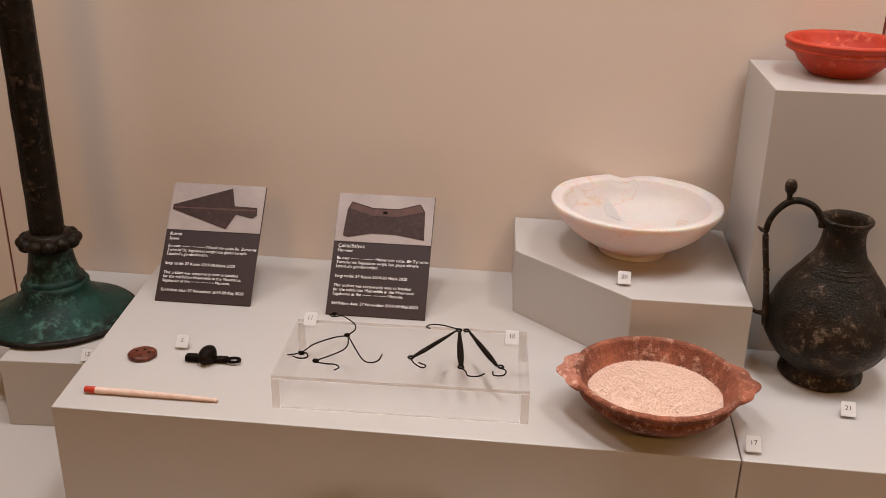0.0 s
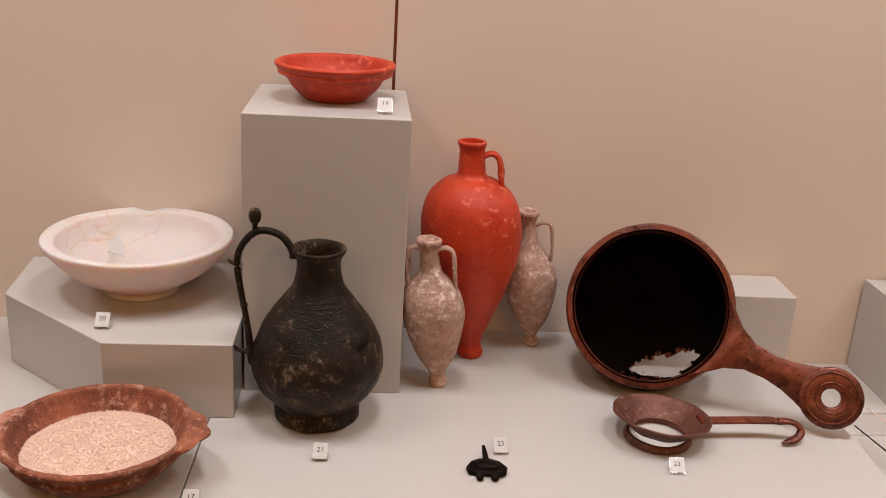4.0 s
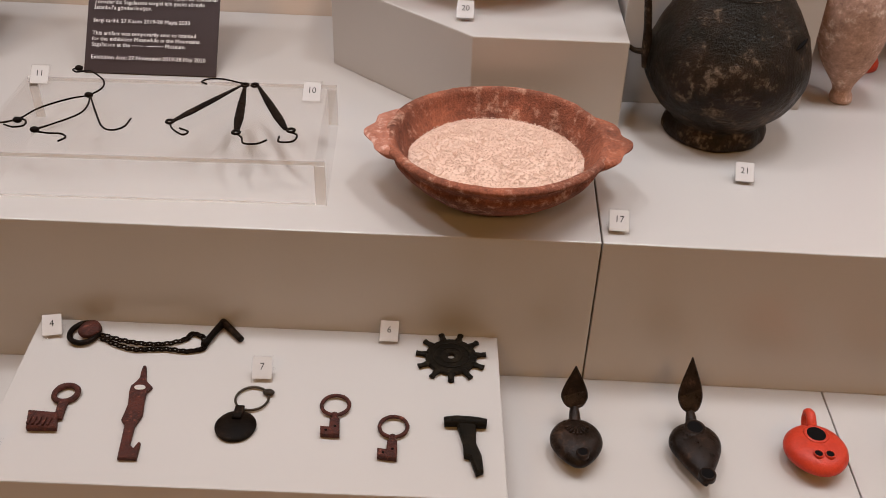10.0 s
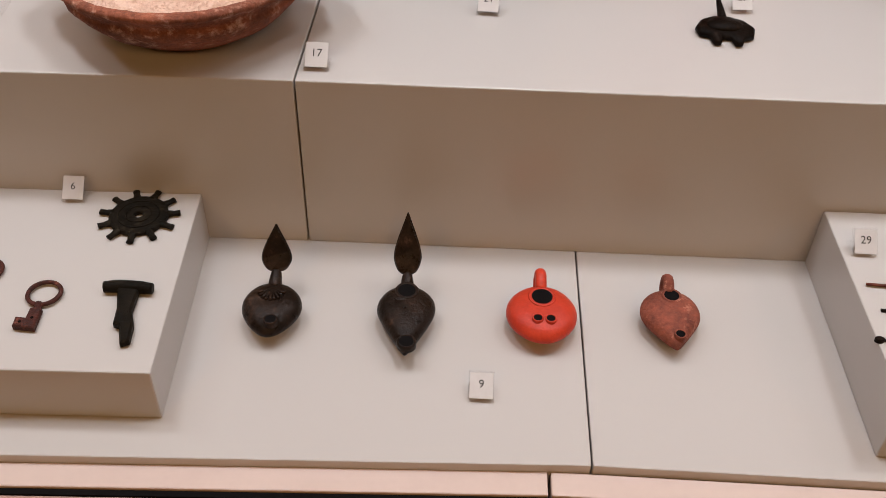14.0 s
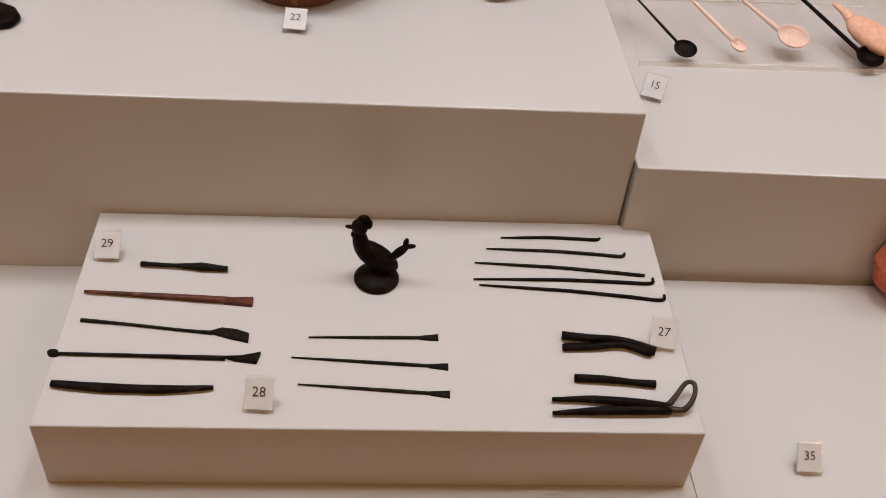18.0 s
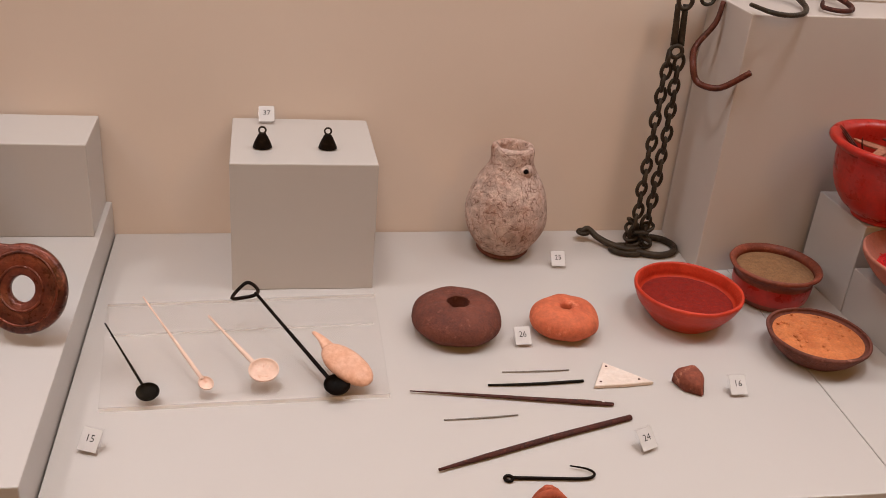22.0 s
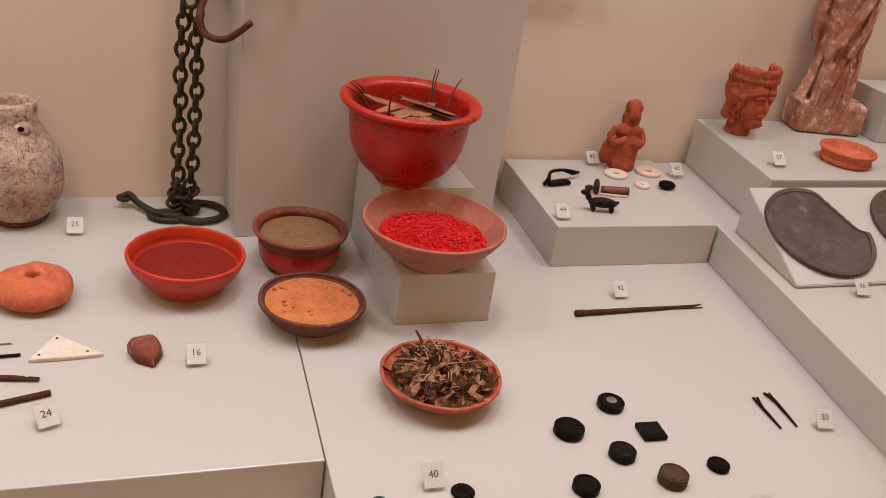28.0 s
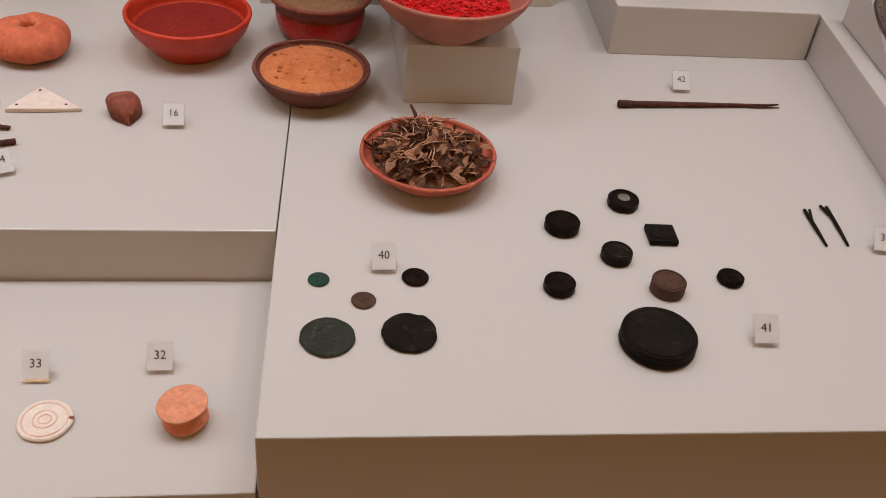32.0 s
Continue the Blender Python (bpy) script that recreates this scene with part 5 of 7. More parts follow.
def oil_lamp(x, y, label, material, r, nose, holes, turn=0.0, leaf=None, h=0.024, wide=0.5):
    """nose: how far the nozzle reaches; holes: (x, y, radius) of the filling and wick holes."""
    t = thing("oil_lamp", (x, y, LOW), label, "oil lamp", "oil lamps", turn)
    bm = lathe([(r * 0.42, 0.0004), (r * 0.46, 0.003), (r * 0.50, 0.005), (r * 0.78, h * 0.30), (r * 0.96, h * 0.46), (r, h * 0.58), (r * 0.97, h * 0.70), (r * 0.86, h * 0.84), (r * 0.68, h * 0.94), (r * 0.45, h), (r * 0.2, h * 1.01), (0, h * 1.01)], 56, 0.0006, 40)
    for v in bm.verts:
        k = max(0.0, -v.co.y / r - 0.25) / 0.75
        if v.co.z > 0.005:
            v.co.y -= nose * k ** 1.6
            v.co.x *= 1 - wide * k * k * min(1.0, nose / 0.012)
    tops = [v.co.copy() for v in bm.verts if v.co.z > h * 0.5]
    part("body", bm, material, t, "", True)
    for hx, hy, hr in holes:
        hz = max((c.z for c in tops if (c.x - hx) ** 2 + (c.y - hy) ** 2 < (hr * 1.9) ** 2), default=h * 0.8)
        m = pose(hx, hy, hz)
        part("hole_rim", lathe([(hr * 1.45, -0.005), (hr * 1.42, -0.0004), (hr * 1.25, 0.0006), (hr * 1.08, 0.0004), (hr * 0.95, -0.001)], 28, cap=False, m=m), material, t, "", True)
        # a black disc paints the shade inside each opening
        part("hole", plate(circle(hr * 1.05, 24), -0.0002, 0.0002, 0, m=m), BLACK, t, "black disc for the opening's shade")
    if leaf:
        w, hh, d = leaf
        m = pose(0, d, h * 0.95, 58)
        half = [(q.x, q.y) for q in smooth_line([(w * 0.10, 0.0, 0), (w * 0.34, hh * 0.07, 0), (w * 0.49, hh * 0.24, 0), (w * 0.47, hh * 0.40, 0), (w * 0.33, hh * 0.62, 0), (w * 0.15, hh * 0.84, 0), (w * 0.02, hh, 0)], 4)]
        bm = plate(half + [(-x_, y_) for x_, y_ in half][::-1], -0.0014, 0.0020, 0.0012)
        for v in bm.verts:
            v.co.z -= 0.0028 * (2 * v.co.x / w) ** 2
        bmesh.ops.transform(bm, matrix=m, verts=bm.verts)
        part("leaf_guard", bm, material, t, "leaf-shaped handle guard")
        part("stem", tube([(0, r * 0.70, h * 0.72), (0, d - 0.002, h * 0.92), (0, d + 0.001, h * 0.98)], [0.006, 0.0045, 0.0035], 10, 4), material, t, "", True)
    else:
        part("handle", tube([(0, r * 0.82, h * 0.5), (0, r * 1.15, h * 0.75), (0, r * 1.22, h * 1.05), (0, r * 0.98, h * 1.12), (0, r * 0.68, h * 0.92)], [0.0052, 0.0050, 0.0046, 0.0046, 0.0046], 10, 5, flat=0.8), material, t, "", True)
    return t


t = oil_lamp(0.2875, 0.8900, "dark bronze oil lamp with a leaf-shaped guard", LAMP_BRONZE, 0.0235, 0.008, ((0.003, -0.0225, 0.0040), ), 2, (0.0245, 0.039, 0.030), 0.026, 0.3)
for k in range(9):
    a = math.radians(20 + k * 17.5)
    part("shell_rib", tube([(0.004 * math.cos(a), 0.008 - 0.003 * math.sin(a), 0.0268), (0.0115 * math.cos(a), 0.009 - 0.013 * math.sin(a), 0.0264)], [0.001, 0.0014], 6, 3), LAMP_BRONZE, t, "", True)
oil_lamp(0.3930, 0.8950, "dark bronze oil lamp with a pointed leaf guard and long nozzle", LAMP_BRONZE, 0.0230, 0.026, ((0.000, 0.010, 0.0066), (0.001, -0.041, 0.0052)), 3, (0.0225, 0.051, 0.029), 0.026, 0.62)
oil_lamp(0.4990, 0.8970, "bright red clay oil lamp with two wick holes", CLEAN_SLIP, 0.0280, 0.002, ((0.000, 0.008, 0.0078), (-0.0045, -0.0150, 0.0032), (0.0055, -0.0150, 0.0032)), 2, None, 0.027)
oil_lamp(0.6010, 0.9060, "worn red-brown clay oil lamp with a pointed nozzle", LAMP_CLAY, 0.0235, 0.014, ((0.001, 0.010, 0.0056), (0.002, -0.0290, 0.0034)), 2, None, 0.025, 0.6)

# ---- surgical tools on the second low block ----
T = 0.8352


def rod(name, pts, radii, label, category, material, z, group="", part_name="shaft", flat=0.8, extra=None):
    t = thing(name, (0, 0, 0), label, category, group)
    part(part_name, tube([(x, y, z + max(radii if isinstance(radii, (list, tuple)) else [radii]) * flat + 0.0004) for x, y in pts], radii, 8, 5, flat=flat, wob=0.06), material, t, "", True)
    if extra:
        for n_, outline, th in extra:
            part(n_, plate(outline, z + 0.0004, z + th, 0.0004), material, t)
    return t


G = "bronze surgical tools"
rod("bronze_probe", [(0.7724, 0.9329), (0.7959, 0.9319), (0.8154, 0.9313), (0.8340, 0.9297)], [0.002, 0.0016, 0.0035, 0.0022], "short slim blackened bronze probe", "probe", GREEN_BLACK, T, G)
rod("bronze_chisel", [(0.7399, 0.9037), (0.7810, 0.9016), (0.8200, 0.8994), (0.8396, 0.8984)], [0.0012, 0.002, 0.0028, 0.0028], "dark rust-brown bronze chisel with a flared end", "chisel", COPPER_DARK, T, G, extra=[("blade", [(0.8357, 0.9003), (0.8553, 0.9017), (0.8552, 0.8938), (0.8356, 0.8959)], 0.004)])
rod("bronze_spatula", [(0.7436, 0.8772), (0.7758, 0.8741), (0.8100, 0.8700), (0.8315, 0.8680)], [0.0016, 0.0012, 0.0012, 0.0016], "slim bronze spatula with a leaf-shaped end", "spatula", GREEN_BLACK, T, G, extra=[("blade", [(0.8286, 0.8685), (0.8375, 0.8724), (0.8472, 0.8713), (0.8560, 0.8678), (0.8560, 0.8600), (0.8442, 0.8630), (0.8354, 0.8659)], 0.003)])
rod("bronze_probe", [(0.7326, 0.8465), (0.7463, 0.8464), (0.7903, 0.8461), (0.8431, 0.8453)], [0.0012, 0.0013, 0.0014, 0.0019], "long blackened bronze probe with a fan-shaped end", "probe", BLACK_BRONZE, T, G, extra=[("knob", circle(0.0036, 16, cx=0.7335, cy=0.8465, oval=0.7), 0.004), ("blade", [(0.8412, 0.8464), (0.8528, 0.8472), (0.8656, 0.8507), (0.8636, 0.8413), (0.8490, 0.8434)], 0.0035)])
rod("bronze_chisel", [(0.7392, 0.8204), (0.7705, 0.8177), (0.8096, 0.8171), (0.8390, 0.8194)], [0.0026, 0.0034, 0.003, 0.0016], "thick dark brown bronze rod", "chisel", BLACK_BRONZE, T, G)
for k, (a, b) in enumerate((((0.8958, 0.8661), (0.9838, 0.8682)), ((0.8858, 0.8476), (0.9895, 0.8417)), ((0.8915, 0.8246), (0.9894, 0.8181)))):
    a, b = Vector(a), Vector(b)
    d = (b - a).normalized()
    s = Vector((-d.y, d.x))
    rod("bronze_ear_scoop", [a, a.lerp(b, 0.35), a.lerp(b, 0.7), b - d * 0.01], [0.0006, 0.0012, 0.0014, 0.0012], "fine grey bronze needle tool with a squared end", "scoop", GREEN_BLACK, T, G,
        extra=[("blade", [b - d * 0.013 + s * 0.0015, b + s * 0.0032, b - s * 0.0028, b - d * 0.013 - s * 0.0015], 0.0022)])
for k, (a, b, hook) in enumerate((((1.0364, 0.9755), (1.1142, 0.9765), 0.002), ((1.0242, 0.9622), (1.1308, 0.9577), 0.004), ((1.0143, 0.9460), (1.1415, 0.9370), 0.0), ((1.0122, 0.9279), (1.1473, 0.9282), 0.006), ((1.0160, 0.9219), (1.1521, 0.9105), 0.006))):
    a, b = Vector(a), Vector(b)
    m_ = a.lerp(b, 0.5) + Vector((0, 0.0015))
    pts = [a, a.lerp(m_, 0.5), m_, m_.lerp(b, 0.6), b - Vector((0.003, 0)), b + Vector((0.001, hook))]
    rod("bronze_hook_needle", pts, [0.0007, 0.0013, 0.0015, 0.0016, 0.0016, 0.001], "long slim bronze needle with a small bent end", "needle", (BLACK_BRONZE, GREEN_BLACK, GREEN_BLACK, BLACK_BRONZE, BLACK_BRONZE)[k], T, G)
t = thing("bronze_forceps", (0, 0, 0), "blackened bronze forceps with spread arms", "forceps", G)
part("arm", tube([(1.0696, 0.8707, T + 0.004), (1.0882, 0.8676, T + 0.005), (1.1107, 0.8660, T + 0.005), (1.1331, 0.8576, T + 0.004)], [0.0032, 0.0030, 0.0028, 0.0036], 8, 5, flat=0.9), BLACK_BRONZE, t, "", True)
part("arm", tube([(1.0690, 0.8604, T + 0.003), (1.0891, 0.8613, T + 0.0035), (1.1107, 0.8631, T + 0.004), (1.1302, 0.8561, T + 0.004)], [0.003, 0.0030, 0.0028, 0.0036], 8, 5, flat=0.8), BLACK_BRONZE, t, "", True)
t = thing("bronze_forceps", (0, 0, 0), "small closed blackened bronze tweezers", "forceps", G)
part("arm", tube([(1.0732, 0.8329, T + 0.003), (1.0928, 0.8318, T + 0.0035), (1.1123, 0.8297, T + 0.0035), (1.1270, 0.8286, T + 0.0032)], [0.0030, 0.0028, 0.0022, 0.003], 8, 5, flat=0.9), BLACK_BRONZE, t, "", True)
t = thing("bronze_shears", (0, 0, 0), "long dark bronze tweezers with a looped spring end", "shears", G)
part("arm", tube([(1.0555, 0.8143, T + 0.003), (1.0829, 0.8141, T + 0.004), (1.1122, 0.8111, T + 0.0045), (1.1318, 0.8090, T + 0.004)], [0.0014, 0.0026, 0.003, 0.0026], 8, 5), BLACK_BRONZE, t, "", True)
part("arm", tube([(1.0544, 0.8030, T + 0.003), (1.0828, 0.8044, T + 0.004), (1.1122, 0.8052, T + 0.0045), (1.1318, 0.8056, T + 0.004)], [0.0014, 0.0028, 0.0032, 0.0026], 8, 5), BLACK_BRONZE, t, "", True)
part("spring_loop", tube([(1.1299, 0.8075, T + 0.004), (1.1404, 0.8059, T + 0.005), (1.1477, 0.8127, T + 0.009), (1.1501, 0.8224, T + 0.011), (1.1453, 0.8244, T + 0.010), (1.1375, 0.8161, T + 0.007), (1.1311, 0.8093, T + 0.005)], [0.0024, 0.0020, 0.0017, 0.0016, 0.0016, 0.0018, 0.0022], 8, 5), BRONZE_OLIVE, t, "", True)
# cockerel figurine: one plain shape
bm = lathe([(0.0155, 0), (0.0165, 0.0025), (0.0145, 0.0055), (0.0075, 0.009), (0, 0.0105)], 32)
blob(0.0115, (-0.001, 0.002, 0.0215), (1.65, 0.72, 0.80), 0.0008, 60, bm, (0, 34, 0))
blob(0.0080, (-0.0125, 0.002, 0.0330), (0.72, 0.70, 1.5), 0.0006, 60, bm, (0, -8, 0))
blob(0.0056, (-0.0135, 0.002, 0.0465), (1.05, 0.72, 1.25), 0.0004, 60, bm)
blob(0.0040, (-0.0105, 0.002, 0.0545), (1.25, 0.38, 0.85), 0.0010, 140, bm, (0, -20, 0), 2)
blob(0.0034, (-0.0070, 0.002, 0.0500), (0.8, 0.38, 1.3), 0.0006, 140, bm, (0, 10, 0), 2)
blob(0.0026, (-0.0200, 0.002, 0.0460), (1.6, 0.6, 0.6), 0, 60, bm, sub=2)
blob(0.0032, (-0.0175, 0.002, 0.0395), (0.7, 0.6, 1.1), 0, 60, bm, sub=2)
blob(0.0062, (0.0150, 0.002, 0.0280), (0.55, 0.5, 1.7), 0.0006, 60, bm, (0, 40, 0))
blob(0.0036, (0.0225, 0.002, 0.0345), (1.3, 0.45, 0.6), 0.0004, 60, bm, (0, -15, 0), 2)
blob(0.0034, (0.0195, 0.002, 0.0375), (0.6, 0.45, 1.3), 0.0004, 60, bm, (0, 12, 0), 2)
blob(0.0050, (0.003, 0.002, 0.0120), (0.8, 0.8, 1.4), 0, 60, bm, sub=2)
cock = part("cockerel_figurine", bm, BLACK_BRONZE, None, "", True)
cock.matrix_world = pose(0.9410, 0.9256, T, 0, 0, -8)
tagged(cock, "small blackened bronze cockerel figurine on a round base", "figurine")

# ---- spoons on clear acrylic ----
SLOPE = math.degrees(math.atan(0.272))


def rest(x, y):
    """Height of the sloping sheet under a point."""
    return S2 + 0.005 + 0.272 * (y - 1.143 - 0.03 * (x - 1.166))


def spoon(a, b, bowl, label, material, r0=0.0016, r1=0.0022, oval=1.0, deep=0.45, lift=0.0, knob=0.0):
    a, b = Vector((*a, rest(*a) + 0.003 + lift)), Vector((*b, rest(*b) + 0.004))
    t = thing("spoon", (0, 0, 0), label, "spoon", "small spoons")
    d = (b - a).normalized()
    part("stem", tube([a, a.lerp(b, 0.3), a.lerp(b, 0.7), b - d * bowl * 0.8], [r0, r0 * 1.05, r1, r1], 8, 5, wob=0.06), material, t, "", True)
    m = Matrix.Translation((b.x, b.y, rest(b.x, b.y) + bowl * deep + 0.0012)) @ pose(0, 0, 0, SLOPE) @ pose(0, 0, 0, 0, 0, math.degrees(math.atan2(d.y, d.x)))
    part("spoon_bowl", lathe([(0, -bowl * deep), (bowl * 0.55, -bowl * deep * 0.8), (bowl * 0.9, -bowl * deep * 0.3), (bowl, 0.0006), (bowl * 0.93, 0.001), (bowl * 0.8, -bowl * deep * 0.25), (bowl * 0.45, -bowl * deep * 0.62), (0, -bowl * deep * 0.75)], 32, 0.0002, cap=False, oval=oval, m=m), material, t, "", True)
    if knob:
        part("finial", blob(knob, a, (1.0, 1.0, 0.8), 0.0006, 90, sub=2), material, t, "", True)
    return t


spoon((1.161, 1.238), (1.2075, 1.153), 0.0105, "slim grey-green bronze spoon with a round bowl", GREEN_BLACK, 0.0009, 0.0013)
spoon((1.193, 1.272), (1.258, 1.162), 0.0085, "slim pale bone spoon", BONE, 0.0009, 0.0020, 0.8)
spoon((1.257, 1.246), (1.310, 1.173), 0.0145, "pale pinkish bone spoon with a round bowl", BONE, 0.0013, 0.0024)
spoon((1.302, 1.272), (1.377, 1.154), 0.0125, "long dark bronze spoon with a looped end", BLACK_BRONZE, 0.0016, 0.0020, 1.0, 0.5, 0.004, 0.0)
part("loop", tube([(x, y, S2 + 0.043 + lift) for x, y, lift in ((1.279, 1.267, 0.000), (1.289, 1.285, 0.004), (1.296, 1.289, 0.005), (1.304, 1.280, 0.003), (1.303, 1.272, 0.001), (1.292, 1.268, 0.000))], 0.0019, 8, 4, True), BLACK_BRONZE, bpy.data.objects["spoon.003"], "", True)
t = thing("shell_spoon", (1.388, 1.178, rest(1.388, 1.178)), "orange shell spoon with a pointed end", "spoon", "small spoons", -50)
bm = blob(0.030, (0, 0, 0.009), (1.05, 0.55, 0.30), 0.001, 40)
t.matrix_world = Matrix.Translation((1.388, 1.178, rest(1.388, 1.178) - 0.0005)) @ pose(0, 0, 0, SLOPE) @ pose(0, 0, 0, 0, 0, -50)
part("shell", bm, BONE_PINK, t, "", True)
part("stub", tube([(-0.028, 0.002, 0.009), (-0.040, 0.004, 0.010), (-0.052, 0.004, 0.010)], [0.007, 0.0042, 0.002], 8, 4, flat=0.6), BONE_PINK, t, "", True)

# ---- bells on the cube riser ----
for x in (1.310, 1.380):
    t = thing("small_bell", (x, 1.402, 1.0482), "small dark bronze bell pendant with a loop", "bell", "small bells")
    part("bell", lathe([(0.0, 0.0005), (0.0105, 0.001), (0.0112, 0.004), (0.008, 0.012), (0.0042, 0.019), (0, 0.020)], 28, 0.0003, oval=0.75), BLACK_BRONZE, t, "", True)
    part("loop", tube([(0.0042 * math.cos(q), 0.0, 0.0235 + 0.0042 * math.sin(q)) for q in (0, 1.05, 2.1, 3.14, 4.2, 5.25)], 0.0012, 6, 3, True), BRONZE_OLIVE, t, "", True)
    t.scale = (0.88, 0.88, 0.88)

# ---- jar, whorls, needles ----
t = thing("crusted_jar", (1.6035, 1.449, S2), "small lime-crusted clay jar with a pierced lug", "jar")
part("body", lathe([(0.022, 0), (0.026, 0.004), (0.036, 0.014), (0.046, 0.032), (0.0505, 0.050), (0.0485, 0.072), (0.041, 0.094), (0.031, 0.111), (0.0265, 0.122), (0.0265, 0.136), (0.024, 0.141), (0.018, 0.140), (0.014, 0.125), (0, 0.12)], 80, 0.0016, 45), CRUST, t, "", True)
part("lug", blob(0.009, (0.010, -0.0225, 0.1165), (1.2, 0.8, 1.1), 0.001, 120), CRUST, t, "low pierced lug", True)
# a black ball paints the shade in the lug's hole
part("lug_hole", blob(0.0042, (0.010, -0.0275, 0.1185), (1.0, 0.7, 0.9), 0, sub=2), BLACK, t, "black ball for the shade in the pierced hole", True)
part("foot", lathe([(0.024, -0.0), (0.028, 0.001), (0.031, 0.008), (0, 0.010)], 40, 0.0008), BROWN_CLAY, t, "dark bare foot", True)


def whorl(x, y, r, h, label, material, bore=0.19):
    t = thing("loom_weight", (x, y, S2), label, "loom weight", "loom weights")
    q = r * bore
    prof = [(r * 0.55, 0.001), (r * 0.8, 0.004), (r * 0.97, h * 0.32), (r, h * 0.5), (r * 0.93, h * 0.72), (r * 0.72, h * 0.92), (r * 0.45, h), (r * 0.26, h * 0.97), (q, h * 0.86), (q * 0.9, h * 0.45), (0, h * 0.42)]
    part("ring", lathe(prof, 64, 0.0034, 22), material, t, "", True)
    # a black disc paints the shade down the bore
    part("bore", plate(circle(q * 1.0, 20), h * 0.44, h * 0.46, 0), BLACK, t, "black disc for the bore's shade")


whorl(1.5114, 1.2650, 0.0485, 0.038, "dark brown ring-shaped clay loom weight", BROWN_CLAY, 0.25)
whorl(1.6292, 1.2610, 0.0375, 0.033, "orange clay loom weight with a small hole", ORANGE_CLAY)
G = "needles and pins"
rod("needle", [(1.5438, 1.1843), (1.5797, 1.1838), (1.6136, 1.1844)], [0.0006, 0.001, 0.0007], "very fine grey needle", "needle", SILVER_GREY, S2, G)
rod("needle", [(1.5247, 1.1622), (1.5716, 1.1616), (1.6225, 1.1640)], [0.0011, 0.0017, 0.0017], "slim dark bronze needle", "needle", GREEN_BLACK, S2, G)
t = rod("needle", [(1.4466, 1.1561), (1.5016, 1.1473), (1.5714, 1.1353), (1.6162, 1.1277), (1.6401, 1.1234)], [0.0008, 0.0018, 0.0026, 0.0034, 0.0022], "long brown needle with an eye", "needle", RUST, S2, G, flat=0.6)
part("eye", plate(circle(0.0016, 12, cx=1.6301, cy=1.1253, oval=0.6), S2 + 0.0046, S2 + 0.0050, 0), PAPER, t, "pale eye")
rod("needle", [(1.4723, 1.1112), (1.5113, 1.1123), (1.5433, 1.1144)], [0.0007, 0.001, 0.0007], "very fine grey needle", "needle", SILVER_GREY, S2, G)
rod("bronze_pin", [(1.4558, 1.0415), (1.5009, 1.0562), (1.5710, 1.0787), (1.6499, 1.1020)], [0.0014, 0.0028, 0.0030, 0.0030], "long straight red-brown pin", "pin", RUST, S2, G)
t = thing("hooked_pin", (0, 0, 0), "slim dark pin bent to a hook, with a small ring", "pin", G)
part("shaft", tube([(1.5167, 1.0277, S2 + 0.002), (1.5506, 1.0243, S2 + 0.002), (1.5805, 1.0219, S2 + 0.002), (1.5895, 1.0259, S2 + 0.003), (1.5846, 1.0330, S2 + 0.003), (1.5707, 1.0382, S2 + 0.003)], [0.0016, 0.0015, 0.0014, 0.0012, 0.001, 0.0006], 8, 5), BLACK_BRONZE, t, "", True)
ring_of(t, 1.5137, 1.0272, 0.0035, 0.0014, BLACK_BRONZE, S2 + 0.002)
t = flat_thing("bone_plaque", 0, 0, S2, "thin triangular ivory plaque with three small holes", "plaque", [(1.6516, 1.1920), (1.6298, 1.1518), (1.6612, 1.1524), (1.6930, 1.1551)], 0.0045, IVORY, part_name="plaque")
for x, y in ((1.6525, 1.1839), (1.6383, 1.1578), (1.6792, 1.1598)):
    part("hole", plate(circle(0.0013, 10, cx=x, cy=y), 0.0046, 0.0049, 0), RUST, t)
t = thing("pottery_fragment", (1.7300, 1.1498, S2), "small broken wedge of brown pottery", "fragment", turn=8)
bm = bmesh.new()
for z, ring in ((0.0005, [(-0.015, 0.013), (0.015, 0.012), (0.015, -0.003), (0.004, -0.020), (-0.011, -0.007)]), (0.013, [(-0.016, 0.011), (0.013, 0.013), (0.014, -0.001), (0.002, -0.016), (-0.013, -0.003)]), (0.0195, [(-0.011, 0.009), (0.006, 0.011), (0.008, 0.003), (-0.001, -0.007), (-0.008, 0.000)])):
    row = [bm.verts.new((x, y, z + (0.0012 * noise.noise(Vector((x * 90, y * 90, z))) if z > 0.001 else 0))) for x, y in ring]
    if z < 0.001:
        bm.faces.new(row[::-1])
    else:
        for k in range(5):
            bm.faces.new((under[k], under[(k + 1) % 5], row[(k + 1) % 5], row[k]))
    under = row
bm.faces.new(under)
bmesh.ops.bevel(bm, geom=list(bm.edges), offset=0.0016, segments=2, affect="EDGES")
part("shard", bm, LAMP_CLAY, t, "", True)

# ---- steelyard with chains ----
t = thing("steelyard_beam", (0, 0, 0), "dark bronze steelyard beam resting on a tall riser", "scales")
part("beam", tube([(1.778, 1.484, 1.226), (1.806, 1.484, 1.2265), (1.876, 1.484, 1.2275)], [0.0062, 0.0058, 0.0066], 4, 5), BRONZE_OLIVE, t)
part("long_arm", tube([(1.876, 1.484, 1.2275), (2.056, 1.486, 1.229), (2.295, 1.489, 1.231)], [0.0056, 0.0050, 0.0042], 8, 5), BRONZE_OLIVE, t, "", True)
part("end_knob", blob(0.0068, (2.298, 1.489, 1.231), (0.9, 1, 1), 0.0006, 60, sub=2), BRONZE_OLIVE, t, "", True)
part("head", blob(0.008, (1.782, 1.482, 1.2275), (0.75, 0.8, 1.45), 0.001, 60), BRONZE_OLIVE, t, "", True)
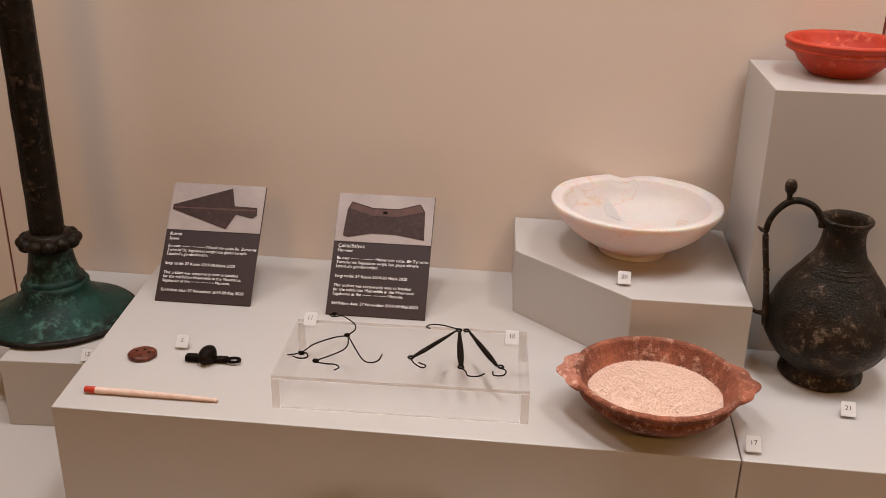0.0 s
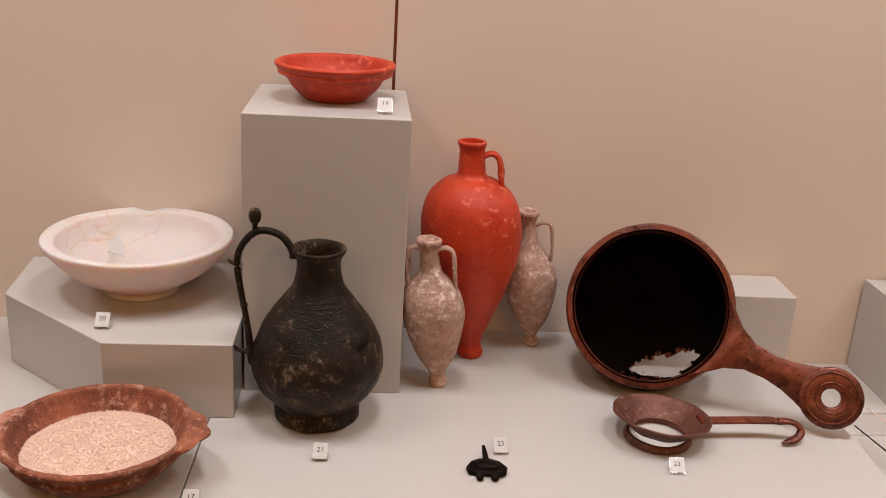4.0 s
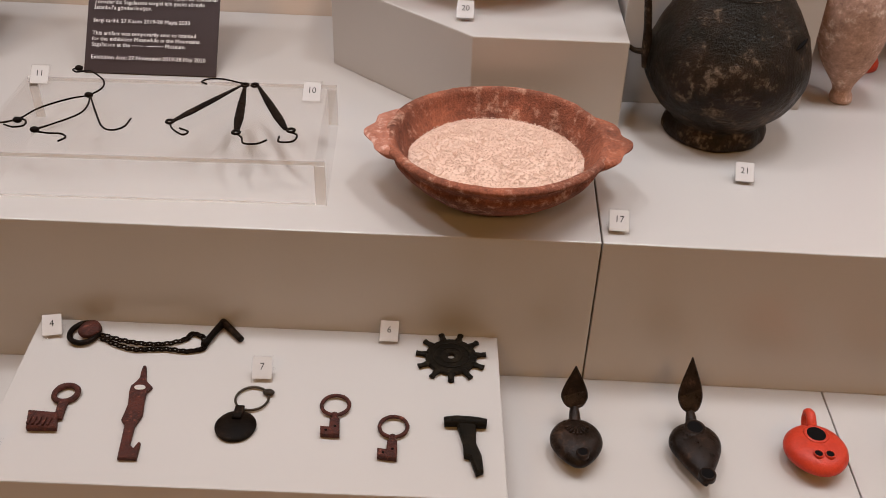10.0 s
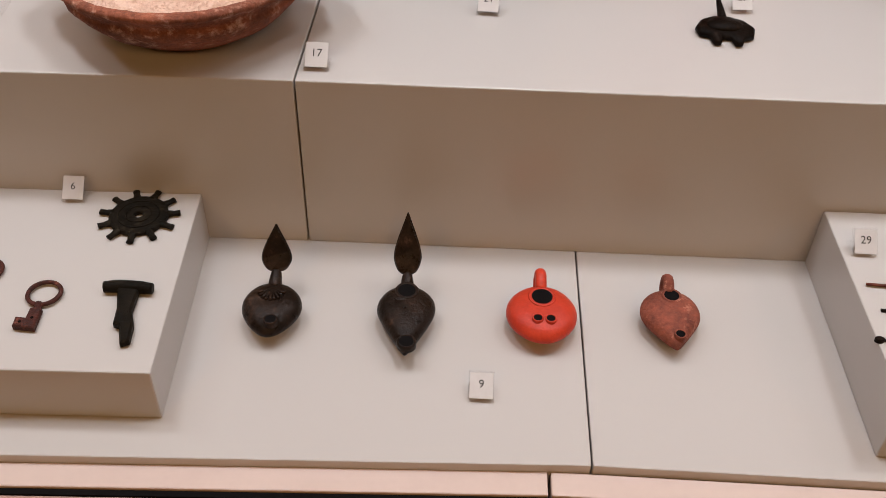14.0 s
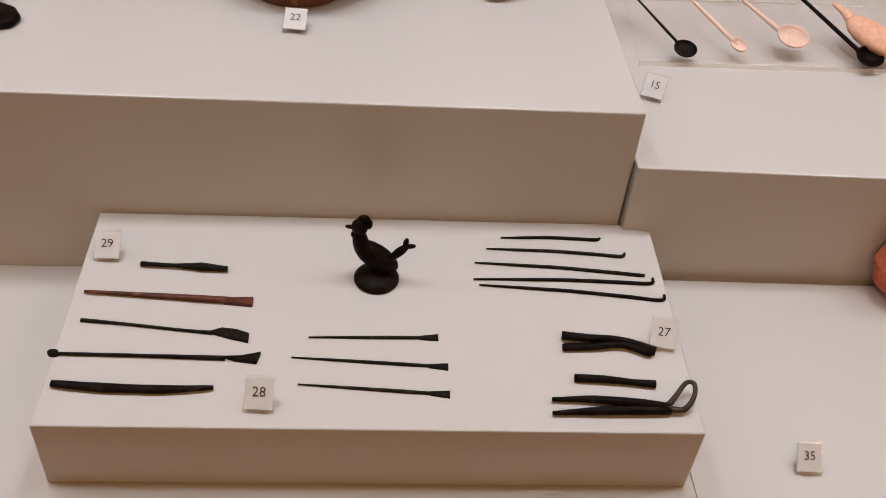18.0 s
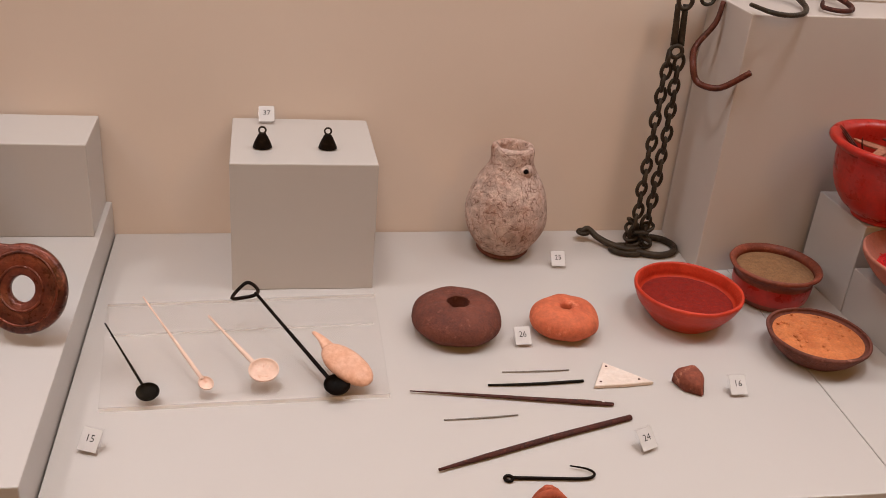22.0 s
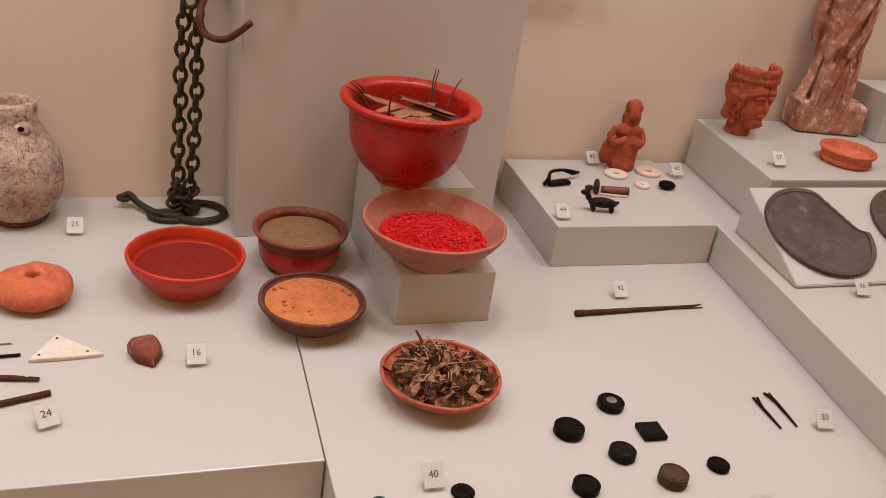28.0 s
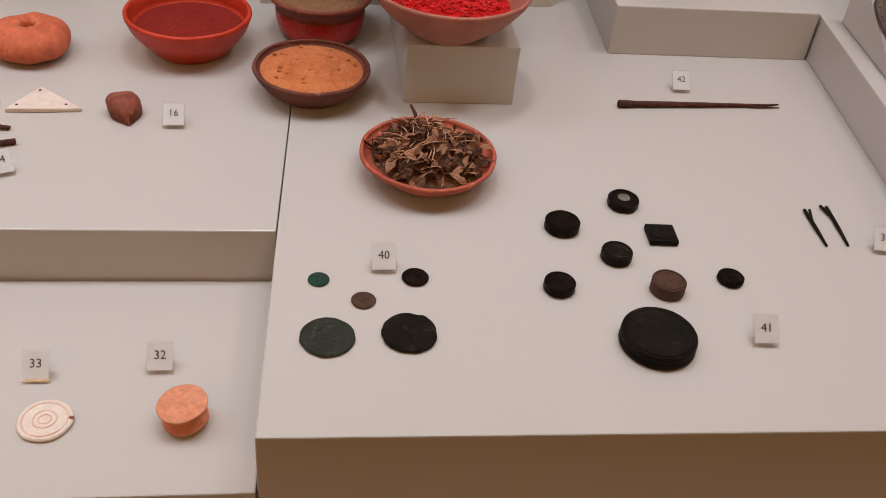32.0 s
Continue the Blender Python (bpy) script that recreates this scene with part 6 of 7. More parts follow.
part("suspension_hook", tube([(1.888, 1.484, 1.240), (1.897, 1.480, 1.235), (1.908, 1.470, 1.230), (1.918, 1.450, 1.227), (1.914, 1.416, 1.2225), (1.893, 1.382, 1.2222), (1.869, 1.369, 1.2224), (1.850, 1.375, 1.2236), (1.841, 1.405, 1.2246)], [0.0042, 0.0038, 0.0034, 0.0033, 0.0031, 0.0030, 0.0029, 0.0028, 0.0024], 10, 5), BRONZE_OLIVE, t, "green-stained hook", True)
part("eye", tube([(1.874 + 0.010 * math.cos(q), 1.482, 1.236 + 0.009 * math.sin(q)) for q in (0, 1.05, 2.1, 3.14, 4.2, 5.25)], 0.0028, 8, 4, True), BRONZE_OLIVE, t, "", True)
part("second_hook", tube([(1.914, 1.483, 1.240), (1.928, 1.484, 1.240), (1.946, 1.482, 1.234), (1.972, 1.476, 1.229), (1.981, 1.443, 1.2235), (1.970, 1.412, 1.2222), (1.951, 1.404, 1.2220), (1.939, 1.420, 1.2220), (1.951, 1.444, 1.2232)], [0.0036, 0.0046, 0.0044, 0.0038, 0.0032, 0.0030, 0.0028, 0.0026, 0.0022], 10, 5), RUST, t, "red-brown hook", True)
part("hanging_eye", tube([(1.824 + 0.009 * math.cos(q), 1.476, 1.216 + 0.009 * math.sin(q)) for q in (0, 1.05, 2.1, 3.14, 4.2, 5.25)], 0.0022, 8, 4, True), BRONZE_OLIVE, t, "", True)
part("large_hook", tube([(1.834, 1.456, 1.216), (1.8265, 1.450, 1.192), (1.806, 1.446, 1.165), (1.797, 1.425, 1.150), (1.8005, 1.415, 1.133), (1.812, 1.400, 1.1300), (1.826, 1.394, 1.1340), (1.845, 1.379, 1.155)], [0.0030, 0.0034, 0.0038, 0.0039, 0.0038, 0.0037, 0.0037, 0.0035], 10, 5), COPPER_DARK, t, "large open brown hook", True)
t = thing("steelyard_chain", (0, 0, 0), "pair of heavy dark bronze chains hanging from the beam", "chain")
for x0, x1 in ((1.7845, 1.7880), (1.7940, 1.7965)):
    part("bar_link", tube([(x0, 1.468, 1.208), (0.5 * (x0 + x1), 1.467, 1.184), (x1, 1.466, 1.160)], [0.0034, 0.0040, 0.0046], 8, 3), BRONZE_OLIVE, t, "", True)
part("ring", tube([(1.792 + 0.0085 * math.cos(q), 1.466, 1.212 + 0.009 * math.sin(q)) for q in (0, 1.05, 2.1, 3.14, 4.2, 5.25)], 0.0028, 8, 4, True), BRONZE_OLIVE, t, "", True)
part("top_link", tube([(1.790 + 0.0078 * math.cos(q), 1.461, 1.154 + 0.0072 * math.sin(q)) for q in (0, 1.05, 2.1, 3.14, 4.2, 5.25)], 0.0026, 8, 4, True), BRONZE_OLIVE, t, "", True)
for k, (x0, x1, z0) in enumerate(((1.7825, 1.7780, 1.145), (1.7965, 1.7920, 1.140))):
    for i in range(16):
        f = i / 15
        x, z = x0 + (x1 - x0) * f + 0.0035 * k * math.sin(math.pi * f) + 0.0009 * math.sin(i * 2.1 + k), z0 - (z0 - 0.918) * f
        y = 1.463 - 0.007 * f
        across = (0.97, 0.25) if (i + k) % 2 else (0.30, 0.95)
        part("link", tube([(x + 0.0068 * across[0] * math.cos(q), y + 0.0068 * across[1] * math.cos(q), z + 0.0098 * math.sin(q)) for q in (0, 1.05, 2.1, 3.14, 4.2, 5.25)], 0.0024, 7, 3, True), BRONZE_OLIVE, t, "", True)
part("coiled_ring", tube([(1.803 + 0.030 * math.cos(q), 1.450 + 0.026 * math.sin(q), S2 + 0.005) for q in (0, 0.785, 1.57, 2.36, 3.14, 3.93, 4.71, 5.5)], 0.0044, 10, 4, True), BRONZE_OLIVE, t, "", True)
for i in range(12):
    a = i * 1.9
    c = Vector((1.785 + 0.010 * math.cos(a), 1.456 + 0.012 * math.sin(a), S2 + 0.006 + 0.0022 * i))
    u, w = Vector((math.cos(a * 1.3), math.sin(a * 1.3), 0.3)), Vector((-math.sin(a * 1.3), math.cos(a * 1.3), 0.5))
    part("link", tube([c + u * 0.0085 * math.cos(q) + w * 0.0070 * math.sin(q) for q in (0, 1.05, 2.1, 3.14, 4.2, 5.25)], 0.0023, 7, 3, True), BRONZE_OLIVE, t, "", True)
part("hook_end", tube([(1.782, 1.438, S2 + 0.006), (1.766, 1.438, S2 + 0.006), (1.748, 1.450, S2 + 0.007), (1.734, 1.466, S2 + 0.010), (1.724, 1.478, S2 + 0.016), (1.714, 1.476, S2 + 0.012)], [0.0050, 0.0048, 0.0046, 0.0042, 0.0042, 0.003], 10, 5), BRONZE_OLIVE, t, "greenish hook", True)
ring_of(t, 1.718, 1.477, 0.0068, 0.0026, BRONZE_OLIVE, S2 + 0.012)
part("flat_loop", tube([(1.778, 1.430, S2 + 0.004), (1.756, 1.432, S2 + 0.004), (1.746, 1.444, S2 + 0.004), (1.758, 1.454, S2 + 0.004), (1.781, 1.450, S2 + 0.004)], 0.0038, 8, 5, True), BRONZE_OLIVE, t, "", True)

# ---- terracotta figures on the lower level: plain shapes ----


def fused(bm, voxel):
    """The same shape as one closed skin."""
    me = bpy.data.meshes.new("raw_shape")
    bm.to_mesh(me)
    bm.free()
    ob = bpy.data.objects.new("raw_shape", me)
    bpy.context.scene.collection.objects.link(ob)
    skin = ob.modifiers.new("skin", "REMESH")
    skin.mode, skin.voxel_size = "VOXEL", voxel
    soft_ = ob.modifiers.new("soft", "SMOOTH")
    soft_.factor, soft_.iterations = 0.5, 2
    done = bpy.data.meshes.new_from_object(ob.evaluated_get(bpy.context.evaluated_depsgraph_get()))
    bpy.data.objects.remove(ob)
    bpy.data.meshes.remove(me)
    out = bmesh.new()
    out.from_mesh(done)
    bpy.data.meshes.remove(done)
    return out


def figure(name, parts_, where, material, label, turn=0.0, folds=0.0, freq=120.0, rolls=(), voxel=0.0014, carve=None, start=None):
    bm = start or bmesh.new()
    for r, c, s, rot in parts_:
        blob(r, c, s, r * 0.05, 60, bm, rot)
    for pts, r in rolls:
        bm = merge(bm, tube(pts, r, 10, 5))
    bm = fused(bm, voxel)
    bm.normal_update()
    for v in bm.verts:
        n_ = v.normal.copy()
        v.co += n_ * folds * math.sin(v.co.x * freq * 2 + 4 * noise.noise(v.co * 30) + v.co.z * freq * 0.8)
        v.co += n_ * (noise.noise(v.co * 160) + 0.6 * noise.noise(v.co * 420)) * max(folds, 0.0004) * 0.9
        if carve:
            v.co += carve(v.co, n_)
        v.co.z = max(v.co.z, 0.0005)
    ob = part(name, bm, material, None, "", True)
    ob.matrix_world = pose(*where, 0, 0, turn)
    return tagged(ob, label, "figurine", "terracotta figures")


outline = [(-0.024, 0.0), (-0.040, 0.010), (-0.048, 0.034), (-0.043, 0.052), (-0.035, 0.062), (-0.041, 0.084), (-0.032, 0.097), (-0.021, 0.103), (-0.019, 0.114), (-0.012, 0.119), (-0.002, 0.116), (0.010, 0.104), (0.030, 0.078), (0.046, 0.056), (0.050, 0.044), (0.040, 0.034), (0.033, 0.020), (0.030, 0.0)]
slab = plate(outline, 0.0, 0.019, 0.004)
slab.transform(pose(0, 0.014, 0, 90))
# fan of pleats, curled top, ridged right edge, the fold across the lap and the skirts
rolls = [([(-0.040 + 0.0036 * k, -0.009, 0.084 + 0.0040 * k - 0.0012 * k * (k - 2)), (-0.024 + 0.0024 * k, -0.014, 0.088 + 0.0034 * k), (-0.006, -0.010, 0.0945 + 0.0014 * k)], [0.0016, 0.0023, 0.0015]) for k in range(5)]
rolls += [([(-0.040, -0.008, 0.079 - 0.006 * k), (-0.026, -0.013, 0.081 - 0.005 * k), (-0.009, -0.010, 0.088 - 0.004 * k)], [0.0016, 0.0022, 0.0015]) for k in range(3)]
rolls += [([(-0.018 + 0.0012 * k, -0.008, 0.116 - 0.0050 * k), (-0.010 + 0.0012 * k, -0.012, 0.1185 - 0.0052 * k), (0.001 + 0.001 * k, -0.010, 0.1120 - 0.0048 * k)], 0.0021) for k in range(4)]
rolls += [([(0.000, -0.008, 0.113), (0.016, -0.010, 0.094), (0.032, -0.010, 0.073), (0.046, -0.008, 0.053)], 0.0024), ([(-0.002, -0.008, 0.106), (0.011, -0.010, 0.090), (0.027, -0.010, 0.068), (0.042, -0.008, 0.047)], [0.0018, 0.0022, 0.0022, 0.0018]),
          ([(0.046, -0.008, 0.046), (0.026, -0.012, 0.044), (0.004, -0.017, 0.039), (-0.018, -0.019, 0.028), (-0.032, -0.015, 0.012)], [0.0030, 0.0042, 0.0052, 0.0056, 0.0050]),
          ([(0.038, -0.009, 0.034), (0.018, -0.014, 0.028), (-0.004, -0.018, 0.020), (-0.020, -0.017, 0.006)], [0.0028, 0.0040, 0.0048, 0.0044]), ([(0.032, -0.009, 0.018), (0.014, -0.014, 0.012), (0.000, -0.015, 0.004)], 0.0038),
          ([(-0.008, -0.011, 0.086), (-0.013, -0.014, 0.068), (-0.022, -0.014, 0.056), (-0.034, -0.012, 0.050)], [0.0028, 0.0040, 0.0044, 0.0036])]
rolls += [([(0.047 - 0.003 * k, -0.010, 0.051 - 0.0035 * k), (0.049 - 0.003 * k, -0.008, 0.042 - 0.003 * k)], 0.0022) for k in range(4)]
figure("draped_figurine", [(0.026, (-0.026, -0.004, 0.032), (0.80, 0.55, 1.05), (0, 0, 0)), (0.018, (-0.024, -0.004, 0.084), (0.85, 0.45, 0.95), (0, 20, 0)), (0.024, (0.004, -0.004, 0.018), (1.1, 0.50, 0.80), (0, 0, 0))],
       (1.395, 0.974, LOW_RIGHT), ORANGE_CLAY, "broken orange terracotta figurine with deep drapery folds", 0, 0.0003, 90.0, rolls, 0.0011, None, slab)
figure("terracotta_plaque_figure", [(0.027, (0, 0.0, 0.050), (0.72, 0.34, 1.45), (0, 0, 0)), (0.023, (0, 0.0, 0.026), (0.84, 0.40, 1.15), (0, 0, 0)), (0.011, (-0.001, -0.007, 0.070), (0.85, 0.5, 1.15), (0, 0, 0)), (0.010, (-0.001, -0.007, 0.048), (1.2, 0.5, 1.0), (0, 0, 0))],
       (1.531, 0.973, S3), TERRACOTTA, "small rounded terracotta relief leaning on a plinth", -6, 0.0005, 120.0,
       [([(-0.008, -0.009, 0.040), (-0.0075, -0.010, 0.024), (-0.007, -0.009, 0.006)], 0.0048), ([(0.007, -0.009, 0.040), (0.0065, -0.010, 0.024), (0.006, -0.009, 0.006)], 0.0048), ([(-0.0165, -0.006, 0.022), (-0.0180, -0.007, 0.052), (-0.0125, -0.007, 0.078), (0.0, -0.007, 0.0865), (0.0125, -0.007, 0.078), (0.0180, -0.007, 0.052), (0.0165, -0.006, 0.022)], 0.0034), ([(-0.017, -0.009, 0.030), (0.0, -0.015, 0.033), (0.017, -0.009, 0.029)], 0.0038)], 0.0011)

# ---- spice bowls ----
t = thing("spice_bowl", (1.775, 1.278, S2), "red clay dish filled with dark red spice", "bowl", "spice bowls")
part("dish", lathe([(0.030, 0), (0.034, 0.002), (0.042, 0.010), (0.054, 0.024), (0.0585, 0.034), (0.0605, 0.039), (0.060, 0.042), (0.057, 0.042), (0.0545, 0.034), (0.049, 0.024), (0, 0.020)], 72, 0.0007, 40), CLEAN_SLIP, t, "", True)
heap(0.051, 0.027, 0.004, SPICE_RED, t, "spice", 0.0012, freq=220, label="dark red ground spice")
t = thing("spice_bowl", (1.902, 1.322, S2), "brown-red clay bowl filled with olive-brown spice", "bowl", "spice bowls")
part("bowl", lathe([(0.033, 0), (0.037, 0.002), (0.042, 0.012), (0.0445, 0.026), (0.045, 0.034), (0.049, 0.040), (0.053, 0.044), (0.053, 0.047), (0.050, 0.048), (0.045, 0.043), (0.043, 0.034), (0, 0.030)], 72, 0.0008, 40), BROWN_SLIP, t, "", True)
part("slip_band", lathe([(0.0428, 0.010), (0.0452, 0.020), (0.0457, 0.031)], 72, 0, cap=False), RED_BOWL, t, "dark red slip band", True)
heap(0.0445, 0.039, 0.005, SPICE_BROWN, t, "spice", 0.0011, freq=160, label="olive-brown ground spice")
t = thing("spice_bowl", (1.893, 1.199, S2), "shallow brown clay dish filled with orange spice powder", "bowl", "spice bowls")
part("dish", lathe([(0.028, 0), (0.033, 0.002), (0.043, 0.010), (0.051, 0.020), (0.0545, 0.026), (0.054, 0.0285), (0.051, 0.0285), (0.047, 0.023), (0, 0.018)], 72, 0.0009, 40), BROWN_CLAY, t, "", True)
heap(0.0475, 0.0245, 0.005, SPICE_ORANGE, t, "spice", 0.0018, freq=130, label="lumpy orange spice powder")
bm = bmesh.new()
for i in range(26):
    a, d = random.random() * 6.283, 0.043 * math.sqrt(random.random())
    blob(random.uniform(0.0012, 0.0026), (d * math.cos(a), d * math.sin(a), 0.0295 - d * 0.05), (1, 1, 0.6), 0.0006, 300, bm, sub=1)
tagged(part("lumps", bm, SPICE_ORANGE, t), kind="stuff")

t = thing("bowl_of_threads", (2.018, 1.214, 0.957), "wide pinkish clay bowl filled with bright red threads", "bowl", "spice bowls")
part("bowl", lathe([(0.030, 0), (0.033, 0.002), (0.042, 0.009), (0.058, 0.022), (0.070, 0.036), (0.0745, 0.043), (0.0755, 0.047), (0.073, 0.0485), (0.069, 0.043), (0.058, 0.030), (0.044, 0.020), (0, 0.016)], 80, 0.0006, 40), PINK_CLAY, t, "", True)
heap(0.057, 0.028, 0.010, SAFFRON, t, "thread_bed", 0.0012, freq=120)
bm = bmesh.new()
for i in range(1500):
    a, d = random.random() * 6.283, 0.0555 * math.sqrt(random.random())
    z = 0.0292 + 0.010 * math.cos(0.5 * math.pi * d / 0.057) + random.random() * 0.0016
    c = Vector((d * math.cos(a), d * math.sin(a), z))
    q = random.random() * 6.283
    u = Vector((math.cos(q), math.sin(q), random.uniform(-0.35, 0.5))) * random.uniform(0.0016, 0.0032)
    w = Vector((-math.sin(q), math.cos(q), 0)) * 0.00062
    h = Vector((0, 0, 0.0005))
    p = [bm.verts.new(v) for v in (c - u - w, c - u + w, c - u + h, c + u - w, c + u + w, c + u + h)]
    for f in ((0, 1, 4, 3), (1, 2, 5, 4), (2, 0, 3, 5)):
        bm.faces.new([p[k] for k in f])
tagged(part("threads", bm, SAFFRON, t, "bright red dried threads"), kind="stuff")

t = thing("red_bowl_of_bark", (2.009, 1.312, 1.008), "large red slip bowl holding strips of bark", "bowl", "spice bowls")
part("bowl", lathe([(0.028, 0), (0.032, 0.002), (0.032, 0.006), (0.046, 0.016), (0.058, 0.034), (0.0635, 0.054), (0.0655, 0.074), (0.066, 0.080), (0.072, 0.084), (0.0765, 0.088), (0.0765, 0.092), (0.073, 0.094), (0.064, 0.090), (0.062, 0.080), (0.060, 0.055), (0.050, 0.032), (0.030, 0.018), (0, 0.014)], 84, 0.0004, 30), RED_BOWL, t, "", True)
heap(0.058, 0.054, 0.004, DARK_BARK, t, "bark_bed", 0.003)
for i in range(16):
    a = random.uniform(0, 6.283)
    d = random.uniform(0.0, 0.028)
    l, w = random.uniform(0.022, 0.043), random.uniform(0.005, 0.011)
    turn = random.uniform(-35, 40)
    out = [(-l, -w * 0.5), (-l * 0.6, -w), (0, -w * 0.8), (l * 0.8, -w), (l, -w * 0.3), (l * 0.9, w * 0.6), (l * 0.3, w), (-l * 0.5, w * 0.7), (-l * 0.9, w * 0.5)]
    bm = plate(out, -0.001, 0.001, 0.0004)
    for v in bm.verts:
        v.co.z += 0.06 * v.co.y * v.co.y / w + 0.002 * noise.noise(v.co * 80 + Vector((i, 0, 0)))
    bmesh.ops.transform(bm, matrix=pose(d * math.cos(a), d * math.sin(a), 0.066 + 0.0011 * i, random.uniform(-20, 20), random.uniform(-14, 14), turn), verts=bm.verts)
    part("bark_strip", bm, DARK_BARK if i % 4 == 0 else BARK, t)
for i in range(9):
    a = random.uniform(2.2, 4.0) if i < 6 else random.uniform(0.2, 1.4)
    b = Vector((0.045 * math.cos(a), 0.045 * math.sin(a), 0.074))
    e = Vector((0.070 * math.cos(a + 0.2), 0.062 * math.sin(a + 0.2), random.uniform(0.094, 0.114)))
    part("twig", tube([b, b.lerp(e, 0.5) + Vector((0, 0.004, 0.002)), e], [0.0013, 0.0010, 0.0005], 5, 3), DARK_BARK, t, "", True)

t = thing("dish_of_dried_herbs", (1.989, 1.064, S2), "shallow orange-red clay dish heaped with dried brown leaves", "bowl", "spice bowls")
part("dish", lathe([(0.026, 0), (0.030, 0.001), (0.042, 0.007), (0.052, 0.015), (0.0570, 0.0205), (0.0572, 0.0235), (0.0540, 0.0235), (0.049, 0.0175), (0, 0.012)], 72, 0.0012, 40), RED_DISH, t, "", True)
heap(0.049, 0.0165, 0.009, HERB, t, "leaf_bed", 0.005)
for i in range(190):
    a, d = random.random() * 6.283, 0.047 * math.sqrt(random.random())
    l, w = random.uniform(0.004, 0.011), random.uniform(0.0010, 0.0040)
    bm = bmesh.new()
    n = 5
    rows_ = []
    for k in range(n):
        f = k / (n - 1)
        ww = w * (math.sin(math.pi * (0.12 + 0.8 * f)) + 0.25 * random.uniform(-1, 1))
        rows_.append([bm.verts.new(((f - 0.5) * 2 * l, s * ww, 0.004 * math.sin(3 * f + i) + s * 0.0016 * math.sin(i + k))) for s in (-1, 0, 1)])
    for p, q in zip(rows_, rows_[1:]):
        for s in (0, 1):
            bm.faces.new((p[s], q[s], q[s + 1], p[s + 1]))
    geo = bmesh.ops.solidify(bm, geom=list(bm.faces), thickness=0.0004)
    bmesh.ops.transform(bm, matrix=pose(d * math.cos(a), d * math.sin(a), 0.0205 + 0.012 * (1 - d / 0.05) + random.random() * 0.004, random.uniform(-50, 50), random.uniform(-45, 45), random.uniform(0, 360)), verts=bm.verts)
    part("dried_leaf", bm, STRAW if i % 5 in (0, 2) else HERB, t)
for i in range(70):
    a, d = random.random() * 6.283, 0.040 * math.sqrt(random.random())
    q = random.random() * 6.283
    l = random.uniform(0.012, 0.026)
    c = Vector((d * math.cos(a), d * math.sin(a), 0.0300 + random.random() * 0.006))
    u = Vector((math.cos(q), math.sin(q), random.uniform(-0.25, 0.35))) * l * 0.5
    part("stalk", tube([c - u, c + Vector((0.001, 0.0005, 0.0012)), c + u], [0.0004, 0.0006, 0.0003], 5, 3), STRAW if i % 3 else HERB, t, "", True)
part("stalk", tube([(-0.006, 0.040, 0.026), (-0.008, 0.047, 0.032), (-0.012, 0.051, 0.038)], [0.002, 0.0017, 0.001], 6, 3), DARK_BARK, t, "", True)

# ---- coins and weights on the wide plinth ----


def coin(x, y, r, h, label, material, wob=0.0, name="coin", oval=1.0, category="coin", group="coins", rim=True):
    t = thing(name, (x, y, S2), label, category, group, random.uniform(0, 90))
    part("disc", plate(circle(r, 48, wob, 3.0, oval=oval), 0.0003, h, min(0.0008, h * 0.3)), material, t)
    if rim:
        for k in range(3):
            c = Vector((random.uniform(-0.3, 0.3) * r, random.uniform(-0.3, 0.3) * r, h))
            part("relief", blob(r * random.uniform(0.16, 0.32), c, (1, random.uniform(0.4, 0.9), 0.10), 0.0004, 200, sub=2), material, t, "", True)
    return t


coin(1.8970, 0.9269, 0.0078, 0.0018, "small bright green patinated coin", GREEN_COIN)
coin(1.9674, 0.9285, 0.0100, 0.0026, "small blackened bronze coin", BLACK_BRONZE)
coin(1.9284, 0.9039, 0.0088, 0.002, "small brown bronze coin", BROWN_COIN)
coin(1.9023, 0.8667, 0.0188, 0.0028, "large grey-green bronze coin", OLIVE_COIN, 0.0006)
coin(1.9583, 0.8690, 0.0192, 0.0036, "large blackened coin with a ragged edge", GREEN_BLACK, 0.0016)
for x, y, r, h, label, material in ((2.0910, 0.9895, 0.0142, 0.0085, "dark bronze disc weight", BLACK_BRONZE), (2.1502, 1.0217, 0.0130, 0.0080, "dark bronze disc weight with a ring mark", BLACK_BRONZE), (2.1264, 0.9514, 0.0122, 0.0085, "dark green-black disc weight", GREEN_BLACK),
                                    (2.0734, 0.9158, 0.0118, 0.0080, "dark bronze disc weight", BLACK_BRONZE), (2.1559, 0.9130, 0.0130, 0.0110, "brown bronze disc weight", BROWN_COIN), (2.2103, 0.9242, 0.0102, 0.0050, "small dark disc weight", BLACK_BRONZE)):
    t = coin(x, y, r, h, label, material, 0.0004, "disc_weight", 1.0, "weight", "disc weights", False)
    ring_of(t, 0, 0, r * 0.82, 0.0006, material, h, name="edge_line")
    part("centre_mark", plate(circle(r * 0.4 if "ring" in label else 0.0012, 18), h, h + 0.0004, 0), SILVER_GREY if "ring" in label else material, t)
t = thing("square_weight", (2.1708, 0.9778, S2), "small flat square dark bronze weight", "weight", "disc weights", -3)
part("plate", box(-0.0118, 0.0118, -0.0115, 0.0115, 0.0003, 0.0055, 0.0012), GREEN_BLACK, t)
part("raised_field", box(-0.008, 0.008, -0.008, 0.008, 0.0056, 0.0062, 0.0003), GREEN_BLACK, t)
t = thing("large_disc_weight", (2.1314, 0.8568, S2), "large thick dark green-black bronze disc weight", "weight", "disc weights")
part("disc", lathe([(0.0262, 0.0004), (0.0272, 0.002), (0.0268, 0.0048), (0.0262, 0.0060), (0.0270, 0.0075), (0.0268, 0.0104), (0.0258, 0.0118), (0.0242, 0.0113), (0.012, 0.0114), (0, 0.0115)], 72, 0.0003), GREEN_BLACK, t, "", True)
